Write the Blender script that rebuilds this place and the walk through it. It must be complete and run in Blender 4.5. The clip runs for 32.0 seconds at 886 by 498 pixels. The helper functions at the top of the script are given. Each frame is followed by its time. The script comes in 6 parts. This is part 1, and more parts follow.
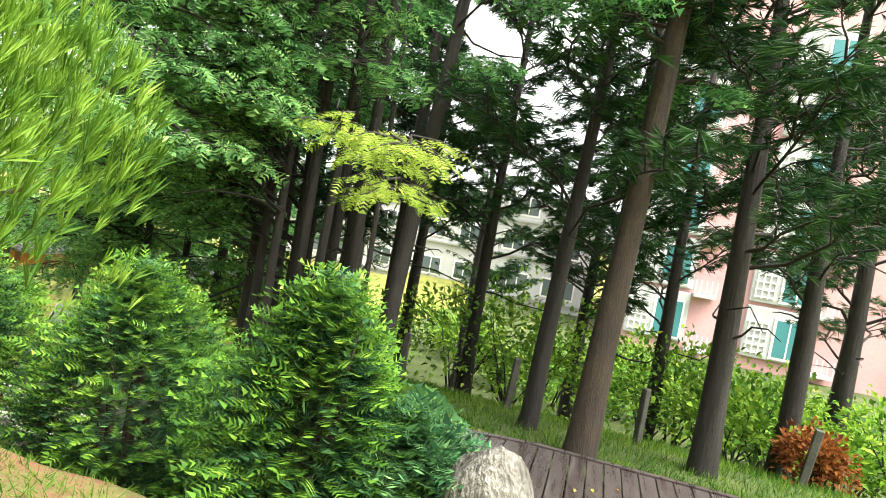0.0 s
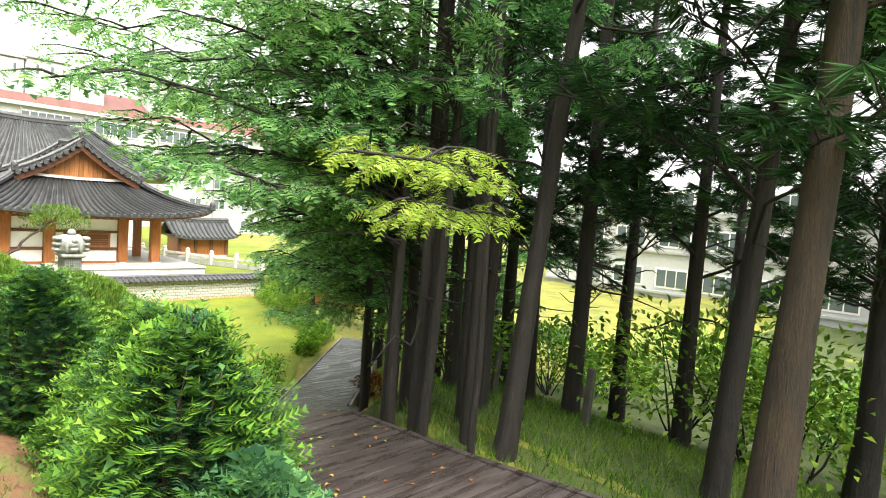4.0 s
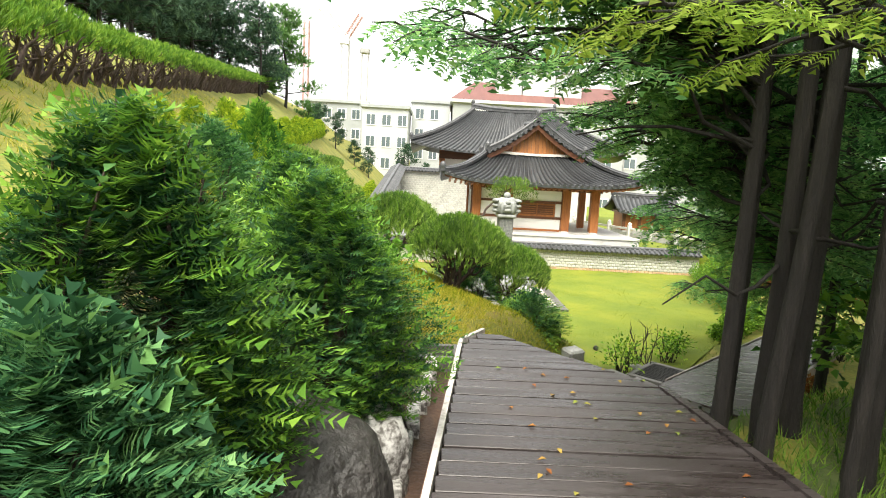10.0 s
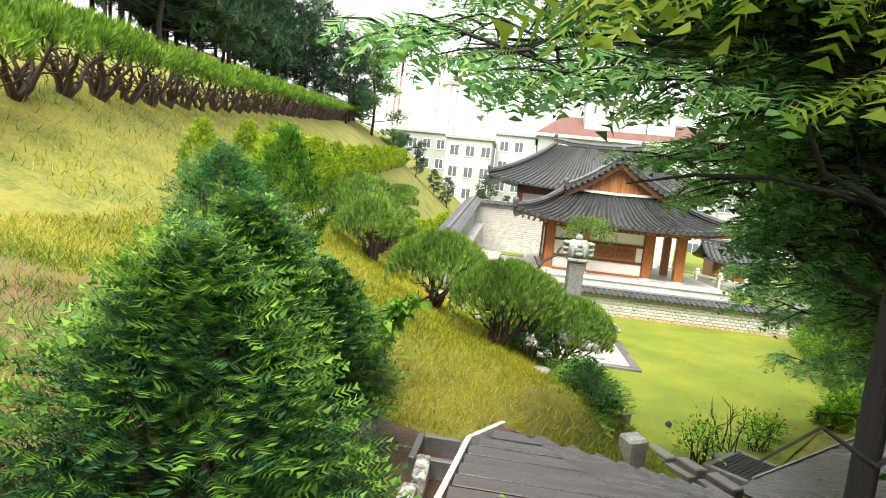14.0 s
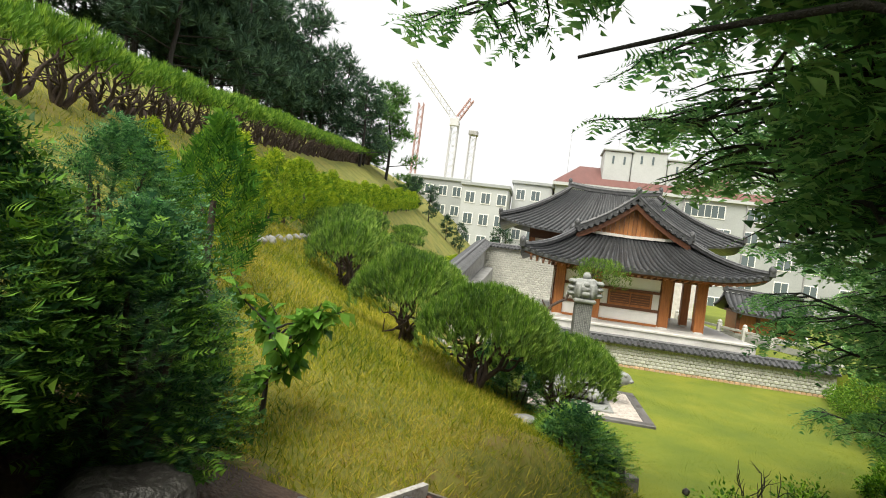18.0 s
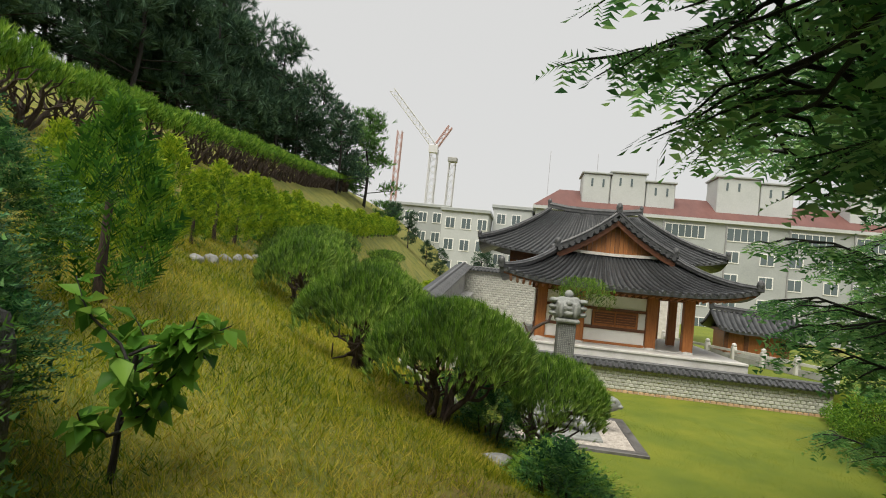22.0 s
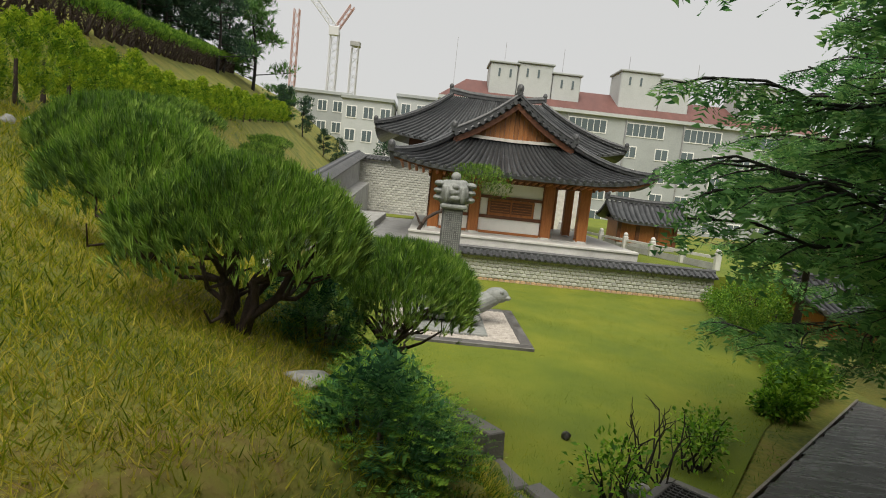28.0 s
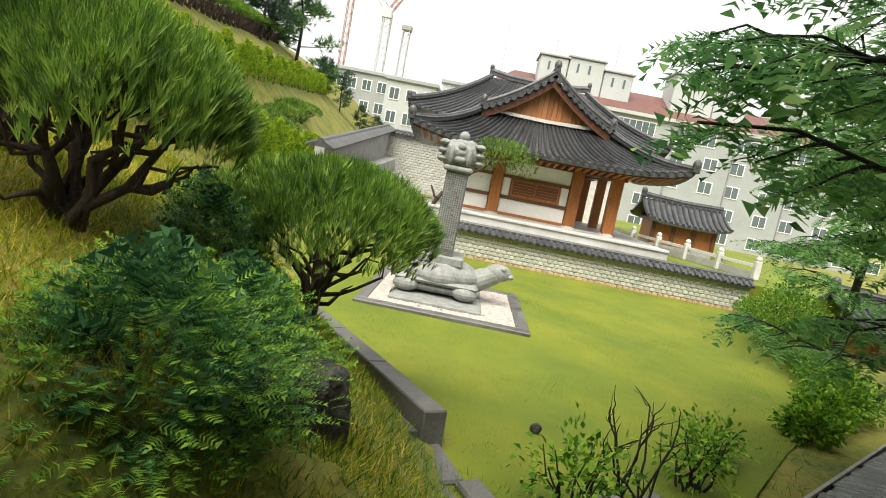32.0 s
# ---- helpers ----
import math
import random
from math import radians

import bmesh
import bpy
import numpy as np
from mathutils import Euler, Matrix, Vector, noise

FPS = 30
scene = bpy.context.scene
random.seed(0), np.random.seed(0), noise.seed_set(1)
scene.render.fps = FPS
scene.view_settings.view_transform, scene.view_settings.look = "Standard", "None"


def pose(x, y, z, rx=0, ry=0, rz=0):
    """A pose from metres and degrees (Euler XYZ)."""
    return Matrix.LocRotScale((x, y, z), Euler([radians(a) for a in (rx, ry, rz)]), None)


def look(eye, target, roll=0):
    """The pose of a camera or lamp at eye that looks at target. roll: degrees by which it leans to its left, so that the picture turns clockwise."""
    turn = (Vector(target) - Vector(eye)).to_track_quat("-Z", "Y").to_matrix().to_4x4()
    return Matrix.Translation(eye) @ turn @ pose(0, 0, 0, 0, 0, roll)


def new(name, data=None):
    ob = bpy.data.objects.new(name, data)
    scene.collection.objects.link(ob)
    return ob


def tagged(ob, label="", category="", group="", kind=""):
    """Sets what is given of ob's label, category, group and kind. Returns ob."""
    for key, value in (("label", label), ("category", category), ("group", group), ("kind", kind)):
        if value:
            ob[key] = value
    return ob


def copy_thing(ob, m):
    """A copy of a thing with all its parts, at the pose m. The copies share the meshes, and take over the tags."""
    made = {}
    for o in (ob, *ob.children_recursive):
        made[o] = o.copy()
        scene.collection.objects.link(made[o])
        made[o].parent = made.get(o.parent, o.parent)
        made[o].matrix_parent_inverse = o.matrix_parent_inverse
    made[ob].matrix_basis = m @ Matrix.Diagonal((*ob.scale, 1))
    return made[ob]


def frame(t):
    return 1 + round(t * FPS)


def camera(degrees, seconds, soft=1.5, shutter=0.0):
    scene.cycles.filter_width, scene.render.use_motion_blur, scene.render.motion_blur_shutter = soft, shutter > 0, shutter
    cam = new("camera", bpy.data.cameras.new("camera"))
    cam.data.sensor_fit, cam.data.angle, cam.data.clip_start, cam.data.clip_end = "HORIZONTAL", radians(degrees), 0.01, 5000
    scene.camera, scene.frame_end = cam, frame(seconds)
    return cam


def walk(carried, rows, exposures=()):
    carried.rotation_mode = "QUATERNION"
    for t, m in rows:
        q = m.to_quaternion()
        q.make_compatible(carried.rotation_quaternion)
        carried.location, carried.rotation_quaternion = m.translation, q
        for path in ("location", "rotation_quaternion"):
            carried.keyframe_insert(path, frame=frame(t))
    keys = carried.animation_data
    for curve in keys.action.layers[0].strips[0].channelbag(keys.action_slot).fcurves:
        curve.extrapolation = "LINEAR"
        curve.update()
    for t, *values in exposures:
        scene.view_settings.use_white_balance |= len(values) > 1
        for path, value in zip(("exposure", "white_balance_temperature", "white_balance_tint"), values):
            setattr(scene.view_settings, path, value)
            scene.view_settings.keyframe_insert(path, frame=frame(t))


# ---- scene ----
cam = camera(74.7, 32.0, 1.0)
PATH = [
    (0, (-6.618, -22.697, 4.083), (-4.692, -22.165, 3.993), 10.0),
    (0.5, (-6.405, -22.923, 4.178), (-4.522, -22.277, 3.985), 5.7),
    (1, (-6.506, -23.14, 4.313), (-4.696, -22.306, 4.141), 7.0),
    (1.5, (-6.334, -23.322, 4.345), (-4.543, -22.452, 4.152), 9.0),
    (2, (-6.157, -23.401, 4.404), (-4.443, -22.403, 4.145), 7.9),
    (2.5, (-6.073, -23.72, 4.376), (-4.565, -22.433, 4.116), 9.9),
    (3, (-5.947, -23.863, 4.405), (-4.39, -22.636, 4.139), 10.3),
    (3.5, (-5.659, -23.929, 4.381), (-4.15, -22.625, 4.229), 6.6),
    (5.5, (-4.158, -23.803, 3.757), (-3.0, -22.175, 3.665), 4.9),
    (6, (-4.181, -23.842, 3.755), (-3.047, -22.196, 3.695), 7.1),
    (6.5, (-4.102, -23.759, 3.781), (-3.186, -21.99, 3.601), 5.1),
    (7, (-4.007, -23.973, 3.773), (-3.433, -22.062, 3.634), 3.9),
    (7.5, (-3.836, -23.758, 3.756), (-3.258, -21.857, 3.536), 5.0),
    (8, (-3.773, -23.615, 3.718), (-3.186, -21.727, 3.414), 2.5),
    (8.5, (-3.718, -23.513, 3.697), (-3.141, -21.651, 3.251), 4.5),
    (9, (-3.549, -23.409, 3.619), (-3.471, -21.447, 3.235), 0.2),
    (9.5, (-3.462, -23.418, 3.625), (-3.386, -21.455, 3.248), 3.1),
    (9.8, (-3.443, -23.346, 3.631), (-3.387, -21.384, 3.247), 4.3),
    (10, (-3.394, -23.265, 3.628), (-3.354, -21.282, 3.37), 3.1),
    (10.5, (-3.252, -23.051, 3.655), (-3.372, -21.073, 3.389), 2.4),
    (11, (-3.224, -22.762, 3.676), (-3.363, -20.782, 3.43), 6.5),
    (11.5, (-3.164, -22.646, 3.719), (-3.122, -20.672, 3.402), 4.5),
    (12, (-3.094, -22.725, 3.82), (-3.099, -20.762, 3.438), 4.5),
    (12.5, (-3.04, -22.655, 3.866), (-3.108, -20.678, 3.571), 6.4),
    (13, (-3.057, -22.407, 3.79), (-3.165, -20.419, 3.594), 5.1),
    (13.5, (-2.978, -22.28, 3.768), (-3.213, -20.298, 3.631), 7.2),
    (14, (-2.937, -22.123, 3.78), (-3.18, -20.146, 3.604), 6.0),
    (14.5, (-2.894, -22.014, 3.816), (-3.091, -20.033, 3.624), 6.5),
    (16.5, (-2.58, -21.199, 3.419), (-2.888, -19.222, 3.394), 6.8),
    (17, (-2.533, -21.03, 3.429), (-2.806, -19.054, 3.291), 5.8),
    (17.5, (-2.527, -20.921, 3.426), (-2.769, -18.938, 3.314), 5.1),
    (18, (-2.469, -20.796, 3.379), (-2.795, -18.822, 3.368), 7.3),
    (18.5, (-2.467, -20.633, 3.394), (-2.813, -18.664, 3.366), 6.6),
    (19, (-2.441, -20.468, 3.372), (-2.875, -18.516, 3.334), 7.3),
    (19.5, (-2.378, -20.366, 3.362), (-2.828, -18.418, 3.347), 9.2),
    (20, (-2.376, -20.218, 3.356), (-2.685, -18.242, 3.368), 8.5),
    (20.5, (-2.346, -20.128, 3.308), (-2.72, -18.172, 3.489), 9.3),
    (21, (-2.376, -19.919, 3.341), (-2.769, -17.96, 3.419), 10.0),
    (21.5, (-2.373, -19.88, 3.291), (-2.638, -17.903, 3.428), 7.1),
    (22, (-2.326, -19.75, 3.214), (-2.606, -17.772, 3.306), 5.8),
    (22.5, (-2.346, -19.55, 3.225), (-2.468, -17.563, 3.036), 6.2),
    (23, (-2.332, -19.285, 3.234), (-2.185, -17.297, 3.072), 7.0),
    (23.5, (-2.287, -19.188, 3.24), (-2.099, -17.204, 3.08), 7.7),
    (24, (-2.234, -18.913, 3.229), (-1.968, -16.937, 3.078), 5.1),
    (24.5, (-2.132, -18.835, 3.216), (-1.795, -16.876, 2.994), 5.1),
    (25, (-2.048, -18.659, 3.177), (-1.725, -16.705, 2.898), 5.6),
    (25.5, (-2.064, -18.552, 3.123), (-1.801, -16.588, 2.847), 5.0),
    (27.5, (-1.791, -18.19, 3.023), (-1.642, -16.204, 2.842), 7.4),
    (28, (-1.746, -18.048, 2.974), (-1.681, -16.063, 2.743), 6.1),
    (28.5, (-1.507, -17.972, 2.914), (-1.488, -15.978, 2.762), 6.6),
    (29, (-1.43, -17.741, 2.872), (-1.227, -15.763, 2.657), 7.0),
    (29.5, (-1.434, -17.594, 2.795), (-1.179, -15.618, 2.61), 3.1),
    (30, (-1.341, -17.371, 2.654), (-1.25, -15.389, 2.404), 5.0),
    (30.5, (-1.194, -17.313, 2.636), (-1.144, -15.359, 2.21), 4.0),
    (31, (-1.127, -17.219, 2.582), (-0.971, -15.274, 2.142), 7.3),
    (31.5, (-1.062, -17.035, 2.509), (-0.927, -15.076, 2.131), 6.0),
    (32, (-0.938, -16.944, 2.437), (-0.993, -14.963, 2.169), 11.1),
]
walk(cam, [(t, look(eye, target, roll)) for t, eye, target, roll in PATH],
     [(0, 3.0), (3.5, 2.85), (5.5, 1.65), (8, 1.5), (9, 1.9), (10, 2.35), (11, 2.3), (13, 2.3), (14.5, 2.3), (17, 1.8), (20, 1.35), (22, 1.05), (28, .95), (30, 1.2), (32, 1.75)])

# ---- light: a bright overcast sky ----
world = bpy.data.worlds.new("overcast")
scene.world = world
world.use_nodes = True
wn, wl = world.node_tree.nodes, world.node_tree.links
sky = wn.new("ShaderNodeTexSky")
sky.sky_type = 'NISHITA'
sky.sun_disc = False
sky.sun_elevation, sky.sun_rotation = radians(60), radians(197)
sky.air_density, sky.dust_density, sky.ozone_density = 1.0, 4.0, 1.0
cloud = wn.new("ShaderNodeMixRGB")
cloud.inputs[0].default_value = 0.86
cloud.inputs[2].default_value = (10.2, 10.1, 9.8, 1)
wl.new(sky.outputs[0], cloud.inputs[1])
wl.new(cloud.outputs[0], wn["Background"].inputs[0])
wn["Background"].inputs[1].default_value = 0.038
sun = new("sun", bpy.data.lights.new("sun", 'SUN'))
sun.data.energy, sun.data.angle, sun.data.color = 2.1, radians(50), (1, .95, .83)
sun.matrix_world = look((-4, -13, 24), (0, 0, 0))


# ---- materials ----
def node_mat(name):
    m = bpy.data.materials.new(name)
    m.use_nodes = True
    t = m.node_tree
    return m, t.nodes, t.links, t.nodes["Principled BSDF"]


def surf(name, cols, scale=3.0, fine=40.0, rough=0.8, bump=0.3, dist=0.02, metal=0.0, stretch=(1, 1, 1), vary=0.0, rough2=None, world=False):
    """A worn surface: colours mixed by a coarse and a fine noise, relief by the fine one, brightness varied from piece to piece."""
    m, n, l, b = node_mat(name)
    if world:
        src = n.new("ShaderNodeNewGeometry").outputs["Position"]
    else:
        src = n.new("ShaderNodeTexCoord").outputs["Object"]
    mp = n.new("ShaderNodeMapping")
    mp.inputs["Scale"].default_value = stretch
    l.new(src, mp.inputs["Vector"])
    a, f = n.new("ShaderNodeTexNoise"), n.new("ShaderNodeTexNoise")
    a.inputs["Scale"].default_value, f.inputs["Scale"].default_value = scale, fine
    a.inputs["Detail"].default_value, f.inputs["Detail"].default_value = 5, 4
    a.inputs["Roughness"].default_value = 0.65
    for k in (a, f):
        l.new(mp.outputs[0], k.inputs["Vector"])
    mix = n.new("ShaderNodeMath")
    mix.operation = 'MULTIPLY_ADD'
    mix.inputs[1].default_value = 0.35
    l.new(f.outputs[0], mix.inputs[0])
    sc = n.new("ShaderNodeMath")
    sc.operation = 'MULTIPLY'
    sc.inputs[1].default_value = 0.65
    l.new(a.outputs[0], sc.inputs[0])
    l.new(sc.outputs[0], mix.inputs[2])
    r = n.new("ShaderNodeValToRGB")
    e = r.color_ramp.elements
    while len(e) < len(cols):
        e.new(0.5)
    for k, c in enumerate(cols):
        e[k].position = 0.32 + 0.36 * k / max(1, len(cols) - 1)
        e[k].color = (*c, 1)
    l.new(mix.outputs[0], r.inputs[0])
    out = r.outputs[0]
    if vary:
        oi = n.new("ShaderNodeObjectInfo")
        hsv = n.new("ShaderNodeHueSaturation")
        mr = n.new("ShaderNodeMapRange")
        mr.inputs["To Min"].default_value, mr.inputs["To Max"].default_value = 1 - vary, 1 + vary
        l.new(oi.outputs["Random"], mr.inputs["Value"])
        l.new(mr.outputs[0], hsv.inputs["Value"])
        l.new(out, hsv.inputs["Color"])
        out = hsv.outputs[0]
    l.new(out, b.inputs["Base Color"])
    b.inputs["Metallic"].default_value = metal
    if rough2 is None:
        b.inputs["Roughness"].default_value = rough
    else:
        mr = n.new("ShaderNodeMapRange")
        mr.inputs["From Min"].default_value, mr.inputs["From Max"].default_value = 0.35, 0.65
        mr.inputs["To Min"].default_value, mr.inputs["To Max"].default_value = rough, rough2
        l.new(a.outputs[0], mr.inputs["Value"])
        l.new(mr.outputs[0], b.inputs["Roughness"])
    if bump:
        bp = n.new("ShaderNodeBump")
        bp.inputs["Strength"].default_value, bp.inputs["Distance"].default_value = bump, dist
        l.new(mix.outputs[0], bp.inputs["Height"])
        l.new(bp.outputs[0], b.inputs["Normal"])
    return m


def leafy(name, cols, rough=0.45, glow=0.3, patch=1.2, gain=1.4):
    """Leaves: each one its own tint, patches of older and younger growth, light passing through."""
    m, n, l, b = node_mat(name)
    g = n.new("ShaderNodeNewGeometry")
    r = n.new("ShaderNodeValToRGB")
    e = r.color_ramp.elements
    while len(e) < len(cols):
        e.new(0.5)
    for k, c in enumerate(cols):
        e[k].position = k / max(1, len(cols) - 1)
        e[k].color = (*[min(.6, gain * q) for q in c], 1)
    tc = n.new("ShaderNodeTexCoord")
    ns = n.new("ShaderNodeTexNoise")
    ns.inputs["Scale"].default_value = patch
    ns.inputs["Detail"].default_value = 3
    l.new(tc.outputs["Object"], ns.inputs["Vector"])
    mr = n.new("ShaderNodeMapRange")
    mr.inputs["From Min"].default_value, mr.inputs["From Max"].default_value = 0.3, 0.7
    mr.inputs["To Min"].default_value, mr.inputs["To Max"].default_value = -0.3, 0.3
    l.new(ns.outputs[0], mr.inputs["Value"])
    ad = n.new("ShaderNodeMath")
    ad.use_clamp = True
    l.new(g.outputs["Random Per Island"], ad.inputs[0])
    l.new(mr.outputs[0], ad.inputs[1])
    l.new(ad.outputs[0], r.inputs[0])
    l.new(r.outputs[0], b.inputs["Base Color"])
    b.inputs["Roughness"].default_value = rough
    b.inputs["Specular IOR Level"].default_value = 0.12
    tr = n.new("ShaderNodeBsdfTranslucent")
    l.new(r.outputs[0], tr.inputs[0])
    mx = n.new("ShaderNodeMixShader")
    mx.inputs[0].default_value = glow
    l.new(b.outputs[0], mx.inputs[1])
    l.new(tr.outputs[0], mx.inputs[2])
    l.new(mx.outputs[0], n["Material Output"].inputs["Surface"])
    return m


def plain(name, c, rough=0.5, metal=0.0, emit=0.0):
    m, n, l, b = node_mat(name)
    b.inputs["Base Color"].default_value = (*c, 1)
    b.inputs["Roughness"].default_value, b.inputs["Metallic"].default_value = rough, metal
    return m


M_DECK = surf("wet_deck_wood", [(.018, .014, .0135), (.042, .034, .033), (.082, .07, .071)], 1.5, 30, .16, .45, .004, stretch=(1, 9, 9), vary=.12, rough2=.5)
M_DECK2 = surf("deck_edge_wood", [(.10, .075, .065), (.22, .18, .16), (.34, .31, .29)], 2, 40, .35, .3, .004, stretch=(9, 1, 9), vary=.2)
M_PAINTWHITE = surf("flaking_white_edge", [(.25, .2, .17), (.6, .57, .54), (.72, .7, .67)], 9, 60, .6, .5, .004)
M_FLAKE = surf("flaking_dark_drain_edge", [(.04, .032, .028), (.12, .11, .10), (.5, .49, .47), (.66, .65, .63)], 11, 50, .6, .6, .01)
M_GUTTER = surf("dark_wet_litter", [(.03, .018, .012), (.075, .04, .025), (.14, .08, .05)], 5, 45, .6, 1.0, .03, world=True)
M_BARK = surf("wet_conifer_bark", [(.006, .005, .0045), (.014, .0115, .010), (.034, .028, .025)], 4, 30, .75, 1.0, .03, stretch=(6, 6, .8))
M_BARK_RED = surf("reddish_mossy_bark", [(.008, .007, .0055), (.02, .0155, .0115), (.042, .026, .017), (.04, .055, .016)], 3, 25, .8, 1.0, .03, stretch=(4, 4, .7))
M_BARK_PINE = surf("dark_pine_bark", [(.02, .014, .012), (.055, .036, .028), (.10, .065, .05)], 6, 35, .8, 1.0, .02, stretch=(3, 3, 1))
M_ROCK = surf("wet_boulder_stone", [(.018, .018, .016), (.055, .053, .046), (.16, .152, .135), (.33, .32, .29)], 2.2, 26, .5, 1.0, .09, stretch=(2.2, 2.2, .8), rough2=.8)
M_ROCK_D = surf("dark_boulder_stone", [(.014, .013, .012), (.035, .032, .03), (.085, .078, .074)], 2.5, 22, .4, 1.0, .08, rough2=.7)
M_ROCK_W = surf("pale_garden_stone", [(.12, .115, .11), (.3, .3, .29), (.46, .46, .45)], 3, 30, .5, .8, .03)
M_GRANITE = surf("grey_carved_granite", [(.13, .135, .13), (.23, .24, .23), (.33, .34, .33)], 7, 90, .7, .5, .006)
M_GRANITE_D = surf("dark_stele_slab", [(.06, .06, .06), (.11, .11, .115), (.17, .17, .175)], 5, 120, .6, .5, .004)
M_CURB = surf("wet_grey_curb_stone", [(.05, .049, .047), (.105, .10, .097), (.17, .165, .16)], 4, 60, .3, .4, .006, rough2=.65)
M_GRAVEL = surf("pale_gravel_bed", [(.22, .2, .18), (.42, .38, .34), (.58, .54, .5)], 9, 55, .85, 1.0, .02)
M_SLOPE = surf("grassy_slope_soil", [(.045, .065, .012), (.115, .135, .018), (.2, .19, .03), (.19, .13, .045)], .9, 14, .95, 1.0, .05, world=True)
M_LAWN = surf("mown_wet_lawn", [(.065, .105, .005), (.12, .155, .006), (.19, .20, .011)], .55, 75, .95, .8, .02, world=True)
M_SOIL = surf("reddish_bare_soil", [(.08, .042, .024), (.17, .08, .042), (.11, .12, .03), (.23, .13, .07)], 1.4, 25, .95, 1.0, .04, world=True)
# woodland ground with the shade of the trees put into its base colour
M_WOODS = surf("shade_coloured_woodland_floor", [(.02, .03, .01), (.05, .075, .015), (.09, .11, .03)], 1.2, 20, .95, 1.0, .05, world=True)
M_TILE = surf("wet_charcoal_roof_tile", [(.028, .03, .033), (.055, .058, .062), (.10, .105, .11)], 4, 40, .3, .35, .006, vary=.25, rough2=.55)
M_RIDGE = surf("charcoal_ridge_tile", [(.03, .031, .034), (.06, .062, .066), (.11, .112, .118)], 5, 45, .4, .4, .006)
M_MORTAR = surf("pale_lime_mortar", [(.45, .42, .38), (.6, .57, .52), (.7, .68, .64)], 5, 60, .9, .3, .004)
M_TIMBER = surf("orange_brown_stained_timber", [(.20, .062, .016), (.33, .115, .03), (.42, .17, .05)], 3, 25, .5, .3, .004, stretch=(6, 6, .6), vary=.12)
M_TIMBER_D = surf("dark_brown_stained_timber", [(.07, .025, .012), (.13, .045, .02), (.19, .075, .03)], 3, 25, .5, .3, .004, stretch=(.6, 6, 6), vary=.12)
M_GABLE = surf("gable_board_timber", [(.22, .075, .02), (.34, .13, .035), (.46, .21, .07)], 2.5, 25, .55, .3, .004, stretch=(7, 7, .5), vary=.22)
M_PLASTER = surf("white_lime_plaster", [(.74, .73, .70), (.82, .81, .78), (.86, .85, .83)], 1.5, 60, .85, .15, .003)
M_STONEBLOCK = surf("grey_wall_stone", [(.33, .33, .29), (.45, .45, .40), (.54, .54, .49)], 6, 55, .85, .4, .008, vary=.16)
M_BRICKBASE = surf("tan_wall_base_stone", [(.36, .22, .11), (.48, .31, .17), (.54, .39, .24)], 6, 55, .85, .4, .008, vary=.18)
M_PAVE = surf("pale_granite_terrace", [(.42, .41, .39), (.55, .54, .52), (.64, .63, .61)], 1.6, 70, .35, .15, .003, rough2=.6)
M_PAVE_G = surf("grey_court_paving", [(.15, .15, .15), (.23, .23, .23), (.31, .31, .31)], 1.4, 60, .35, .2, .004, rough2=.7)
M_APT = surf("painted_apartment_wall", [(.27, .29, .29), (.33, .35, .35), (.38, .40, .40)], .25, 6, .8, .1, .01)
M_APT2 = surf("white_apartment_wall", [(.38, .40, .40), (.45, .47, .47), (.50, .52, .52)], .25, 6, .8, .1, .01)
M_APT_PINK = surf("pink_apartment_wall", [(.50, .27, .28), (.58, .33, .34), (.62, .38, .38)], .3, 6, .8, .1, .01)
M_REDROOF = surf("dull_red_roof_sheet", [(.10, .042, .037), (.135, .056, .048), (.17, .075, .064)], .3, 4, .6, .2, .02, stretch=(4, 1, 1))
M_GLASS = plain("window_glass", (.10, .13, .14), .08)
M_TEAL = plain("teal_window_glass", (.06, .22, .24), .1)
M_FRAME = plain("white_window_frame", (.75, .75, .73), .5)
M_RAILW = plain("white_balcony_rail", (.7, .7, .68), .5)
M_STEEL = surf("galvanised_steel", [(.25, .25, .26), (.4, .4, .41), (.5, .5, .5)], 5, 60, .45, .1, .002, metal=.8)
M_IRON = surf("black_iron_grate", [(.02, .02, .02), (.045, .045, .045), (.08, .075, .07)], 8, 60, .5, .3, .003, metal=.5)
M_CRANE_R = plain("crane_red_paint", (.42, .25, .22), .6)
M_CRANE_W = plain("crane_pale_paint", (.55, .55, .56), .6)
M_POST = surf("dark_fence_post", [(.03, .03, .025), (.06, .06, .05), (.10, .10, .08)], 4, 40, .8, .4, .006)
M_CONC = surf("grey_concrete", [(.22, .22, .21), (.33, .33, .32), (.42, .42, .41)], 2, 50, .75, .3, .006)
M_CAR = plain("white_car_paint", (.75, .76, .77), .15)
M_RUBBER = plain("black_rubber", (.02, .02, .02), .8)

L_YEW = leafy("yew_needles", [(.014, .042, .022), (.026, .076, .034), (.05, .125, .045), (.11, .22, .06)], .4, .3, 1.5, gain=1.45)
L_YEW_B = leafy("young_yew_needles", [(.03, .08, .016), (.06, .15, .022), (.11, .24, .03), (.2, .34, .045)], .4, .35, 1.6, gain=1.05)
L_BLUE = leafy("bluish_yew_needles", [(.02, .07, .03), (.045, .13, .055), (.09, .21, .08), (.16, .30, .11)], .45, .3, 1.5, gain=1.1)
L_FERN = leafy("feathery_redwood_leaves", [(.024, .065, .024), (.05, .115, .038), (.09, .18, .058), (.155, .27, .085)], .45, .66, .8, gain=2.6)
